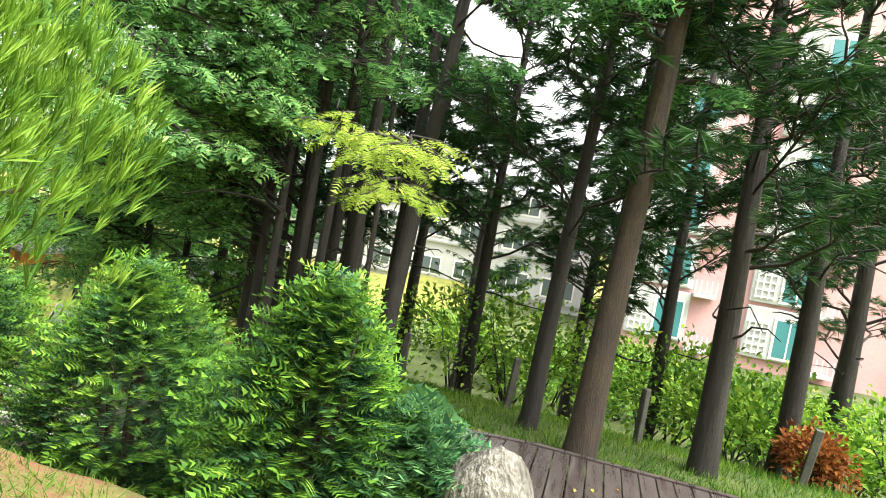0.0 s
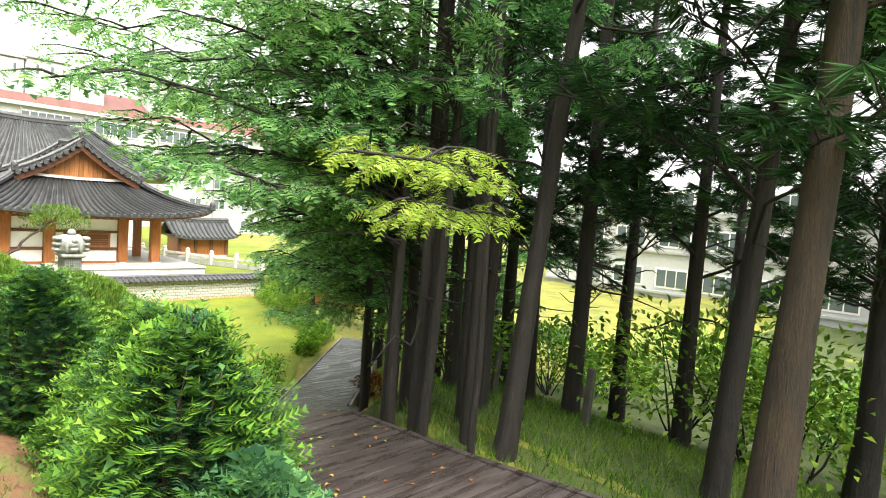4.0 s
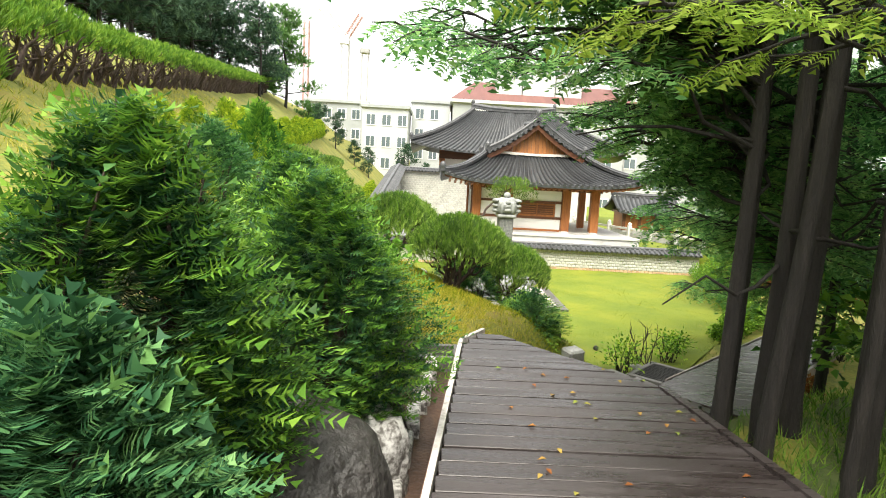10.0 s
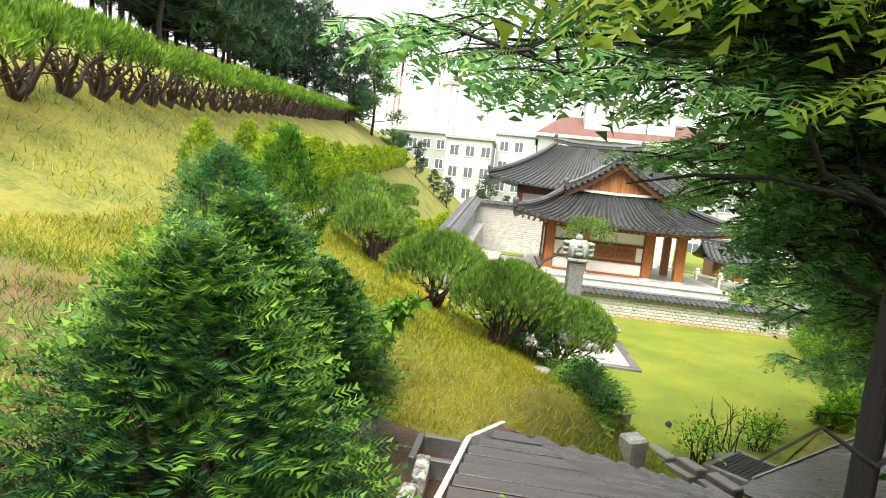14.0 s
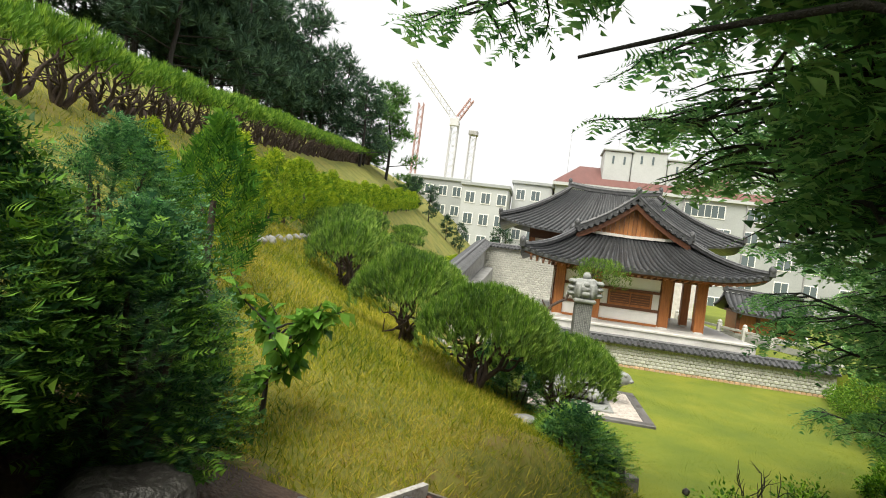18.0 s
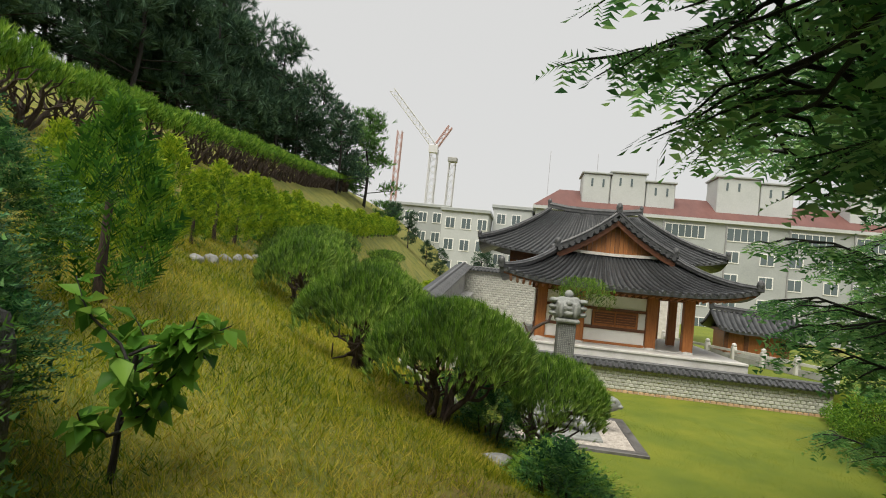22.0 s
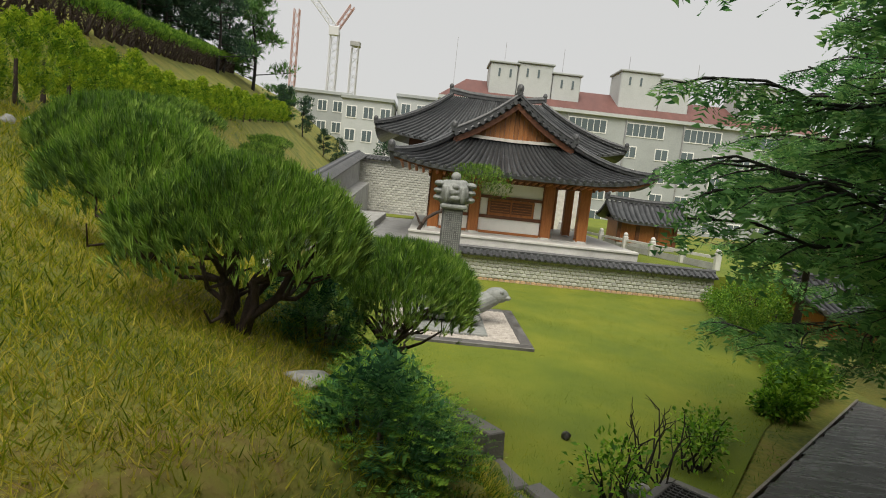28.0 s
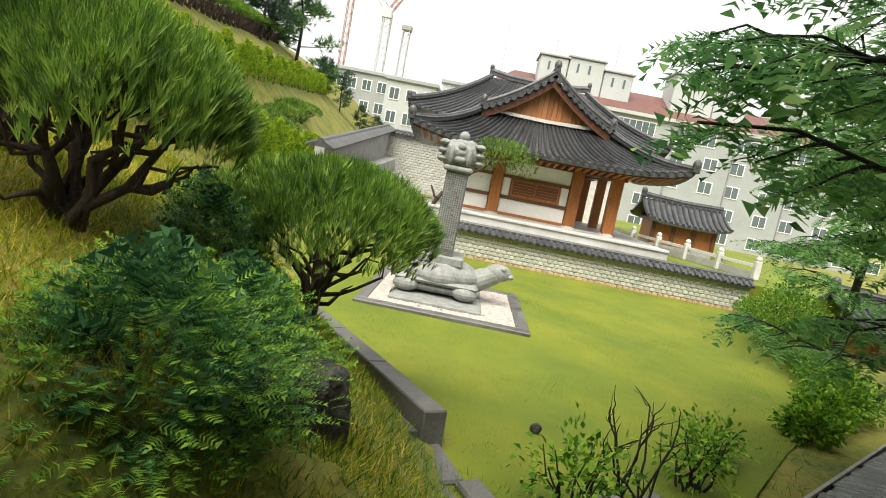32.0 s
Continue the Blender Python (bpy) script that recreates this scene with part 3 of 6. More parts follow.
def strip(pts, w, h, parent, material, name, label=""):
    """A board on edge along the line pts: w thick, h high, its top at the points."""
    bm = bmesh.new()
    for p, q in zip(pts, pts[1:]):
        p, q = Vector(p), Vector(q)
        d = (q - p)
        n = Vector((-d.y, d.x, 0)).normalized() * w / 2
        up = Vector((0, 0, h))
        vs = [bm.verts.new(c) for c in (p - n - up, p + n - up, q + n - up, q - n - up, p - n, p + n, q + n, q - n)]
        for f in ((0, 1, 2, 3), (4, 7, 6, 5), (0, 4, 5, 1), (1, 5, 6, 2), (2, 6, 7, 3), (3, 7, 4, 0)):
            bm.faces.new([vs[i] for i in f])
    bmesh.ops.recalc_face_normals(bm, faces=bm.faces[:])
    return part(name, bm, material, parent, label)


E = DECK_Z + .012
strip([(deck_left(y) - .03, y, E) for y in (-22.6, -21.7, -20.9, -20, -19.2, -18.35)] + [(-2.87, -17.98, E)], .035, .10, DECK, M_PAINTWHITE, "edge_strip", "flaking pale edge strip")
strip([(deck_left(y) - .055, y, E - .1) for y in (-22.6, -21.7, -20.9, -20, -19.2, -18.35)] + [(-2.89, -17.98, E - .1)], .03, .45, DECK, M_TIMBER_D, "fascia_board", "brown fascia board under the planks")
strip([(deck_right(y) + .045, y, E - .004) for y in (-24.2, -22.4, -20.7, -19.28)], .06, .06, DECK, M_DECK, "kerb_board", "worn grey-brown edge board")
for x, y in ((-3.2, -20.6), (-3.0, -18.7), (-1.68, -20.4), (-1.8, -19.5), (-3.4, -22.3), (-1.35, -22.4), (-2.2, -19.5), (-2.2, -21.5), (-2.4, -23.6)):
    z = ground(x, y) - .1
    part("post", box_bm((x - .05, y - .05, z), (x + .05, y + .05, DECK_Z - .036)), M_TIMBER_D, DECK)
for y in (-23.5, -22, -20.5, -19.2):
    part("joist", box_bm((deck_left(y) + .02, y - .03, DECK_Z - .16), (deck_right(y) - .02, y + .03, DECK_Z - .037)), M_TIMBER_D, DECK)

# triangular lead-in plates between plank ends and the edge board
STAIRS = thing("stairs", "wet wooden stairs going down to the lower boardwalk", "stairs")
NSTEP, GOING = 11, .44
RISE = (DECK_Z - .30) / NSTEP
for k in range(1, NSTEP):
    z = DECK_Z - k * RISE
    for h in range(3):
        s0, s1 = (k - 1) * GOING + h * .147 + .004, (k - 1) * GOING + h * .147 + .143
        l, r = TOP_L, TOP_R
        pts = [l + STAIR_H * s0, r + STAIR_H * s0, r + STAIR_H * s1, l + STAIR_H * s1]
        plank([(p.x, p.y, z + rr.uniform(-.003, .003)) for p in pts], .035, STAIRS, M_DECK, "tread_plank")
    p, q = TOP_L + STAIR_H * ((k - 1) * GOING), TOP_R + STAIR_H * ((k - 1) * GOING)
    strip([(p.x, p.y, z + RISE - .037), (q.x, q.y, z + RISE - .037)], .02, RISE - .04, STAIRS, M_TIMBER_D, "riser")
end = (NSTEP - 1) * GOING
for a, off in ((TOP_L, -.05), (TOP_R, .05)):
    o = STAIR_R * off
    p, q = a + o, a + o + STAIR_H * end
    strip([(p.x, p.y, DECK_Z - .03), (q.x, q.y, .32)], .04, .30, STAIRS, M_DECK2, "stringer", "worn dark side board")
    for k in range(1, 5):
        c = a + o * .3 + STAIR_H * (end * k / 5 - .1)
        zt = DECK_Z - RISE * (k * 2 + 1) - .04
        zb = ground(c.x, c.y) - .1
        if zt - zb > .05:
            part("post", box_bm((c.x - .04, c.y - .04, zb), (c.x + .04, c.y + .04, zt)), M_TIMBER_D, STAIRS)

LOW = thing("lower_boardwalk", "wet grey-brown wooden boardwalk beside the lawn", "boardwalk")
LA, LB = Vector((.35, -14.1, .3)), Vector((5.35, -9.35, .3))
LD = (LB - LA).normalized()
LN = Vector((LD.y, -LD.x, 0))
n = int((LB - LA).length / .148)
for k in range(n + 1):
    p = LA + LD * (.148 * k)
    wd = 1.35 if k > 3 else 1.7
    j = rr.uniform(-.02, .02)
    z = .3 - .012 * k * .148
    pts = [p - LN * j, p + LN * (wd + j), p + LN * (wd + j) + LD * .14, p - LN * j + LD * .14]
    plank([(c.x, c.y, z) for c in pts], .035, LOW, M_DECK)
for o, w in ((-.03, .03), (1.40, .05)):
    p, q = LA + LN * o + LD * .6, LB + LN * o
    strip([(p.x, p.y, .31), (q.x, q.y, .25)], w, .2, LOW, M_DECK2, "edge_strip", "worn edge strip")
for k in range(1, 6):
    for o in (.2, 1.2):
        c = LA + LD * (k * 1.1) + LN * o
        part("post", box_bm((c.x - .05, c.y - .05, ground(c.x, c.y) - .3), (c.x + .05, c.y + .05, .2)), M_TIMBER_D, LOW)

# ---- courtyard wall with a tiled cap ----
def tile_cap(parent, p, q, z, w=.34, fine=True, rise=0.0):
    """A small tiled roof along a wall from p to q: a ridge, end tiles on both sides."""
    p, q = Vector((*p, z)), Vector((*q, z + rise))
    d = (q - p)
    L = d.length
    d.normalize()
    nrm = Vector((-d.y, d.x, 0)).normalized()
    bm = bmesh.new()
    prof = [(-w, -.02), (-w, .02), (-.09, .13), (-.09, .20), (-.05, .245), (.05, .245), (.09, .20), (.09, .13), (w, .02), (w, -.02)]
    a = [bm.verts.new(p + nrm * s + Vector((0, 0, h))) for s, h in prof]
    b = [bm.verts.new(q + nrm * s + Vector((0, 0, h))) for s, h in prof]
    for i in range(len(prof)):
        k = (i + 1) % len(prof)
        bm.faces.new((a[i], a[k], b[k], b[i]))
    bm.faces.new(a)
    bm.faces.new(list(reversed(b)))
    bmesh.ops.recalc_face_normals(bm, faces=bm.faces[:])
    part("cap_ridge", bm, M_RIDGE, parent, "layered dark tile ridge")
    cnt = int(L / .2)
    for side in ((-1, 1) if fine else (-1,)):
        base = None
        for k in range(cnt):
            s = (k + .5) * L / cnt
            if base is None:
                bm = bmesh.new()
                bmesh.ops.create_cone(bm, cap_ends=True, segments=8, radius1=.05, radius2=.05, depth=w - .02)
                base = bm
                me = bpy.data.meshes.new("cap_tile")
                bm.to_mesh(me)
                bm.free()
                me.materials.append(M_TILE)
                base = me
            ob = new("cap_tile", base)
            ob.parent = parent
            c = p + d * s + nrm * side * (w * .5 + .06) + Vector((0, 0, .075))
            slope = Vector((nrm.x * side, nrm.y * side, -.42)).normalized()
            ob.matrix_local = Matrix.Translation(c) @ slope.to_track_quat("Z", "Y").to_matrix().to_4x4()
    return parent


_blocks = {}


def block_mesh(w, h, d, material, bevel=.012):
    key = (round(w, 3), round(h, 3), round(d, 3), material.name)
    if key not in _blocks:
        bm = box_bm((-w / 2, -d, -h / 2), (w / 2, 0.02, h / 2), bevel)
        me = bpy.data.meshes.new("block")
        bm.to_mesh(me)
        bm.free()
        me.materials.append(material)
        _blocks[key] = me
    return _blocks[key]


def stone_wall(name, p, q, z0, rows, parent, rowh=.115, w=.17, limit=300):
    """Courses of small squared stones on the face that looks to the right of p to q."""
    p, q = Vector((*p, 0)), Vector((*q, 0))
    d = (q - p)
    L = d.length
    d.normalize()
    ang = math.degrees(math.atan2(d.y, d.x))
    vs, fs = [], []
    made = 0
    r = random.Random(9)
    for k in range(rows):
        mt = M_BRICKBASE if k == 0 and z0 < .3 else M_STONEBLOCK
        n = int(L / w)
        for i in range(n):
            s = (i + .5 + (.5 if k % 2 else 0)) * L / n
            if s > L - w * .4:
                continue
            c = p + d * s
            m = pose(c.x, c.y, z0 + (k + .5) * rowh + r.uniform(-.003, .003), 0, 0, ang + r.uniform(-1, 1))
            me = block_mesh(L / n - .022, rowh - .022, .035 + r.choice((0, .006, .012)), mt)
            if made < limit:
                ob = new("wall_stone", me)
                ob.parent = parent
                ob.matrix_local = m
                made += 1
            else:
                off = len(vs)
                vs += [m @ v.co for v in me.vertices]
                fs += [[off + j for j in f.vertices] for f in me.polygons]
    if vs:
        me = bpy.data.meshes.new("wall_stones")
        me.from_pydata(vs, [], fs)
        me.materials.append(M_STONEBLOCK)
        ob = new("wall_stones", me)
        ob.parent = parent
        tagged(ob, kind="stuff")


WALL = structure(part("wall_lawn", box_bm((-5.3, 0.03, -.3), (7.55, .32, .83)), M_MORTAR), "low courtyard wall of small squared stones with a dark tiled cap")
tile_cap(WALL, (-5.3, .17), (7.6, .17), .83)

# ---- court and terraces behind the wall ----
structure(part("terrace_court", box_bm((-5.2, .33, -.5), (3.2, 30, 1.05)), M_PAVE_G), "grey paved court behind the wall")
structure(part("terrace_low", box_bm((3.21, .33, -.5), (16, 40, .86)), M_LAWN), "grassy court beside the hall")
PLATFORM = thing("stone_platform", "pale granite platform under the hall", "platform")
part("body", box_bm((-2.3, .55, 1.0), (5.2, 8.6, 1.33), .01), M_PAVE, PLATFORM)
for k in range(9):
    part("edge_slab", box_bm((-2.32 + k * .837, .50, 1.27), (-2.32 + k * .837 + .825, .92, 1.345), .008), M_PAVE, PLATFORM)

# ---- tiled roofs ----
def patch_point(a, b, c, d, s, t, sag, lift):
    """A point of a roof slope: a, b are the eave's ends, c, d those of the top edge; t runs up the slope."""
    e = a.lerp(b, s)
    e.z += lift * (2 * s - 1) ** 4 - lift
    top = c.lerp(d, s)
    p = e.lerp(top, t)
    p.z -= sag * 4 * t * (1 - t)
    return p


def roof_slope(parent, a, b, c, d, pitch=.25, sag=.28, lift=.3, name="slope", thick=.1):
    """One slope with its bed of flat tiles and a row of round tiles every pitch metres."""
    a, b, c, d = Vector(a), Vector(b), Vector(c), Vector(d)
    nt, ns = 8, 14
    v = [patch_point(a, b, c, d, i / ns, j / nt, sag, lift) for j in range(nt + 1) for i in range(ns + 1)]
    m = len(v)
    v += [p - Vector((0, 0, thick)) for p in v]
    f = []
    for j in range(nt):
        for i in range(ns):
            k = j * (ns + 1) + i
            f.append((k, k + 1, k + ns + 2, k + ns + 1))
            f.append((m + k, m + k + ns + 1, m + k + ns + 2, m + k + 1))
    for i in range(ns):
        f.append((i, m + i, m + i + 1, i + 1))
    me = bpy.data.meshes.new(name)
    me.from_pydata(v, [], f)
    me.materials.append(M_TILE)
    bed = new("tile_bed", me)
    bed.parent = parent
    n = max(2, int((b - a).length / pitch))
    for i in range(n + 1):
        s = i / n
        path = []
        for j in range(13):
            p = patch_point(a, b, c, d, s, j / 12, sag, lift) + Vector((0, 0, .02))
            path.append((p, .062))
            if 0 < j < 12:
                path.append((p + Vector((0, 0, -.006)), .054))
        vv, ff = tube_np([path], 8)
        row = mesh_np("tile_rib", vv, ff, M_TILE, parent)
        # round end tile at the eave
        p = path[0][0]
        q = path[1][0]
        bm = bmesh.new()
        bmesh.ops.create_cone(bm, cap_ends=True, segments=10, radius1=.068, radius2=.068, depth=.03)
        dr = (q - p).normalized()
        turned(bm, Matrix.Translation(p - dr * .01) @ dr.to_track_quat("Z", "Y").to_matrix().to_4x4())
        part("end_disc", bm, M_RIDGE, row)


def ridge_beam(parent, pts, w=.2, h=.28, knob=True, name="ridge"):
    """A layered ridge along points, with a pale mortar line and an ornament at its end."""
    vs, fs = [], []
    prof = [(-.5, 0), (-.5, .45), (-.62, .5), (-.62, .62), (-.42, .75), (-.3, 1), (.3, 1), (.42, .75), (.62, .62), (.62, .5), (.5, .45), (.5, 0)]
    P = [Vector(p) for p in pts]
    for i, p in enumerate(P):
        d = (P[min(i + 1, len(P) - 1)] - P[max(i - 1, 0)])
        d.z = 0
        d.normalize()
        nn = Vector((-d.y, d.x, 0))
        vs += [p + nn * (s * w) + Vector((0, 0, t * h)) for s, t in prof]
    k = len(prof)
    for i in range(len(P) - 1):
        for j in range(k - 1):
            fs.append((i * k + j, i * k + j + 1, (i + 1) * k + j + 1, (i + 1) * k + j))
    fs.append(list(range(k)))
    fs.append(list(reversed(range((len(P) - 1) * k, len(P) * k))))
    me = bpy.data.meshes.new(name)
    me.from_pydata(vs, [], fs)
    me.materials.append(M_RIDGE)
    r = new(name, me)
    r.parent = parent
    if knob:
        e = P[-1]
        bm = bmesh.new()
        bmesh.ops.create_icosphere(bm, subdivisions=2, radius=.13, matrix=Matrix.Translation(e + Vector((0, 0, h + .03))) @ Matrix.Diagonal((1, 1, 1.4, 1)))
        box_bm((e.x - .1, e.y - .1, e.z), (e.x + .1, e.y + .1, e.z + h), .02, bm)
        part("ridge_end", bm, M_RIDGE, r)
    return r


HALL = thing("timber_hall", "small traditional timber hall with a charcoal tiled hip-and-gable roof", "building")


def column(x, y, z0, z1, parent, w=.36):
    bm = box_bm((x - w / 2, y - w / 2, z0), (x + w / 2, y + w / 2, z1), .025)
    part("column", bm, M_TIMBER, parent)
    bm = bmesh.new()
    bmesh.ops.create_cone(bm, cap_ends=True, segments=16, radius1=w * .72, radius2=w * .62, depth=.09, matrix=Matrix.Translation((x, y, z0 - .0)))
    part("column_base", bm, M_PAVE, parent)


CZ, CT = 1.37, 3.42
COLX = (-1.55, -.18, 2.34, 3.6)
for x in COLX:
    column(x, 1.95, CZ, CT, HALL)
for y in (4.2, 7.1):
    column(3.6, y, CZ, CT, HALL, .3)
    column(-1.55, y, CZ, CT, HALL, .3)
for y in (1.95, 7.2):
    part("tie_beam", box_bm((-1.85, y - .12, 3.12), (3.9, y + .12, 3.40), .015), M_TIMBER_D, HALL)
for x in (-1.55, 3.6):
    part("tie_beam", box_bm((x - .11, 2.14, 3.13), (x + .11, 7.0, 3.39), .015), M_TIMBER_D, HALL)


def panel_bay(x0, x1, y, window):
    """A bay of the front: a sill, white plaster below and beside a timber window."""
    part("sill_beam", box_bm((x0, y - .09, CZ), (x1, y + .07, CZ + .085), .008), M_TIMBER, HALL)
    part("plaster_panel", box_bm((x0 + .02, y - .02, CZ + .087), (x1 - .02, y + .03, CZ + .52)), M_PLASTER, HALL)
    part("middle_rail", box_bm((x0, y - .08, CZ + .522), (x1, y + .06, CZ + .63), .008), M_TIMBER_D, HALL)
    part("upper_rail", box_bm((x0, y - .08, CZ + 1.20), (x1, y + .06, CZ + 1.30), .008), M_TIMBER_D, HALL)
    part("plaster_panel", box_bm((x0 + .02, y - .02, CZ + 1.302), (x1 - .02, y + .03, 3.11)), M_PLASTER, HALL)
    if window:
        for a, b in ((x0 + .02, x0 + .26), (x1 - .26, x1 - .02)):
            part("plaster_panel", box_bm((a, y - .02, CZ + .632), (b, y + .03, CZ + 1.198)), M_PLASTER, HALL)
        wx0, wx1 = x0 + .28, x1 - .28
        wnd = part("window_frame", box_bm((wx0, y - .10, CZ + .632), (wx1, y + .02, CZ + 1.198), .01), M_TIMBER, HALL)
        for k in range(2):
            a = wx0 + .08 + k * (wx1 - wx0 - .1) / 2
            b = a + (wx1 - wx0 - .1) / 2 - .06
            part("shutter", box_bm((a, y - .125, CZ + .72), (b, y - .101, CZ + 1.12), .006), M_TIMBER_D, wnd)
            for i in range(4):
                zz = CZ + .77 + i * .09
                part("slat", box_bm((a + .03, y - .14, zz), (b - .03, y - .126, zz + .022)), M_TIMBER, wnd)
    else:
        part("plaster_panel", box_bm((x0 + .02, y - .02, CZ + .632), (x1 - .02, y + .03, CZ + 1.198)), M_PLASTER, HALL)


panel_bay(-1.37, -.36, 1.95, False)
panel_bay(0, 2.16, 1.95, True)
part("lattice_door", box_bm((-1.78, 2.15, CZ + .2), (-1.72, 3.35, 3.1), .01), M_TIMBER_D, HALL)
for k in range(3):
    part("paper_pane", box_bm((-1.79, 2.2 + k * .38, CZ + .5), (-1.782, 2.5 + k * .38, 3.0)), M_PLASTER, HALL)
part("wall_panel", box_bm((-1.6, 3.36, CZ), (-1.5, 7.0, 3.12)), M_PLASTER, HALL)
part("inner_wall", box_bm((2.29, 2.14, CZ), (2.39, 7.0, 3.12)), M_PLASTER, HALL)
part("back_wall", box_bm((-1.37, 7.15, CZ), (2.16, 7.25, 3.12)), M_PLASTER, HALL)
part("floor_slab", box_bm((-1.7, 1.8, 1.335), (3.8, 7.4, 1.368)), M_PAVE, HALL)
part("soffit", box_bm((-1.8, 1.75, 3.41), (3.85, 7.4, 3.45)), M_TIMBER_D, HALL)

EX0, EX1, EY0, EY1, EZ = -3.1, 5.4, .55, 8.6, 3.38
GZ, RZ, GY0, GY1 = 4.62, 6.05, 3.55, 6.3
GX0, GX1 = -1.1, 3.3
LIFT = .36
ROOF = part("roof_frame", box_bm((-1.3, 2.5, 3.46), (3.5, 7.5, 3.75)), M_TIMBER_D, HALL)
CE = EZ + LIFT
roof_slope(ROOF, (EX0, EY0, CE), (EX1, EY0, CE), (GX0, GY0, GZ), (GX1, GY0, GZ), .245, .22, LIFT)
roof_slope(ROOF, (EX1, EY1, CE), (EX0, EY1, CE), (GX1, GY1, GZ), (GX0, GY1, GZ), .245, .22, LIFT)


def side_roof(parent, ex, gx, rx):
    """The long side: from the eave up past the gable line to the main ridge."""
    a, b = (Vector((ex, EY1, CE)), Vector((ex, EY0, CE))) if ex < rx else (Vector((ex, EY0, CE)), Vector((ex, EY1, CE)))
    c, d = (Vector((gx, GY1 + .35, GZ)), Vector((gx, GY0 - .35, GZ))) if ex < rx else (Vector((gx, GY0 - .35, GZ)), Vector((gx, GY1 + .35, GZ)))
    roof_slope(parent, a, b, c, d, .25, .16, LIFT)
    e, f = c.copy(), d.copy()
    g, h = Vector((rx, e.y, RZ)), Vector((rx, f.y, RZ))
    roof_slope(parent, c, d, g, h, .25, .12, 0)


RX = 1.1
side_roof(ROOF, EX0, GX0, RX)
side_roof(ROOF, EX1, GX1, RX)
ridge_beam(ROOF, [(RX, GY1 + .4, RZ + .12), (RX, (GY0 + GY1) / 2, RZ), (RX, GY0 - .4, RZ + .14)], .2, .3)
for gy, back in ((GY0 - .42, 1), (GY1 + .42, -1)):
    for gx in (GX0, GX1):
        pts = []
        for k in range(7):
            t = k / 6
            x = RX + (gx - RX) * t
            z = RZ + .1 + (GZ - RZ) * t - .12 * 4 * t * (1 - t) + .05
            pts.append((x, gy, z))
        rb = ridge_beam(ROOF, pts, .17, .2, True, "verge_ridge")
        n = 10
        for k in range(n):
            t = (k + .6) / n
            x = RX + (gx - RX) * t
            z = RZ + .1 + (GZ - RZ) * t - .12 * 4 * t * (1 - t)
            bm = bmesh.new()
            bmesh.ops.create_cone(bm, cap_ends=True, segments=10, radius1=.085, radius2=.085, depth=.16)
            turned(bm, Matrix.Translation((x, gy - .05 * back, z - .03)) @ Matrix.Rotation(radians(90), 4, 'X'))
            part("verge_disc", bm, M_RIDGE, ROOF)
        pts2 = [(Vector((x, gy + .06 * back, z - .16))) for x, _, z in pts]
        strip(pts2, .05, .24, ROOF, M_TIMBER_D, "bargeboard", "dark carved bargeboard")
for k in range(24):
    x0 = GX0 + .15 + k * (GX1 - GX0 - .3) / 24
    x1 = x0 + (GX1 - GX0 - .3) / 24 - .012
    hgt = lambda x: GZ + (RZ - GZ) * (1 - abs(x - RX) / (GX1 - RX)) - .30 * 4 * (abs(x - RX) / (GX1 - RX)) * (1 - abs(x - RX) / (GX1 - RX)) * .5
    ztop = min(hgt(x0), hgt(x1))
    if ztop > GZ + .12:
        part("gable_board", box_bm((x0, GY0 - .02, GZ + .03), (x1, GY0 + .03, ztop), .004), M_GABLE, ROOF)
strip([(GX0 - .12, GY0 - .12, GZ + .20), (GX0 + 1, GY0 - .12, GZ + .14), (RX, GY0 - .12, GZ + .11), (GX1 - 1, GY0 - .12, GZ + .14), (GX1 + .12, GY0 - .12, GZ + .20)], .16, .11, ROOF, M_MORTAR, "flashing_ridge", "pale mortar ridge under the gable")
for cx, gx in ((EX0, GX0), (EX1, GX1)):
    for cy, gy in ((EY0, GY0 - .3), (EY1, GY1 + .3)):
        a, b = Vector((gx, gy, GZ + .05)), Vector((cx, cy, CE - .02))
        pts = []
        for k in range(7):
            t = k / 6
            p = a.lerp(b, t)
            p.z -= .20 * 4 * t * (1 - t)
            pts.append(p)
        ridge_beam(ROOF, pts, .16, .2, True, "hip_ridge")
n = 34
for k in range(n):
    x = EX0 + .35 + k * (EX1 - EX0 - .7) / (n - 1)
    lift = LIFT * (2 * (x - EX0) / (EX1 - EX0) - 1) ** 4
    bm = bmesh.new()
    bmesh.ops.create_cone(bm, cap_ends=True, segments=8, radius1=.05, radius2=.05, depth=1.5)
    turned(bm, Matrix.Translation((x, EY0 + .82, EZ - .14 + lift * .7)) @ Matrix.Rotation(radians(83), 4, 'X'))
    part("rafter", bm, M_TIMBER, ROOF)
strip([(EX0 + .1, EY0 + .12, CE - .14), (EX0 + 1.2, EY0 + .1, EZ + .0), (RX, EY0 + .1, EZ - .10), (EX1 - 1.2, EY0 + .1, EZ), (EX1 - .1, EY0 + .12, CE - .14)], .06, .07, ROOF, M_TIMBER_D, "eave_board")

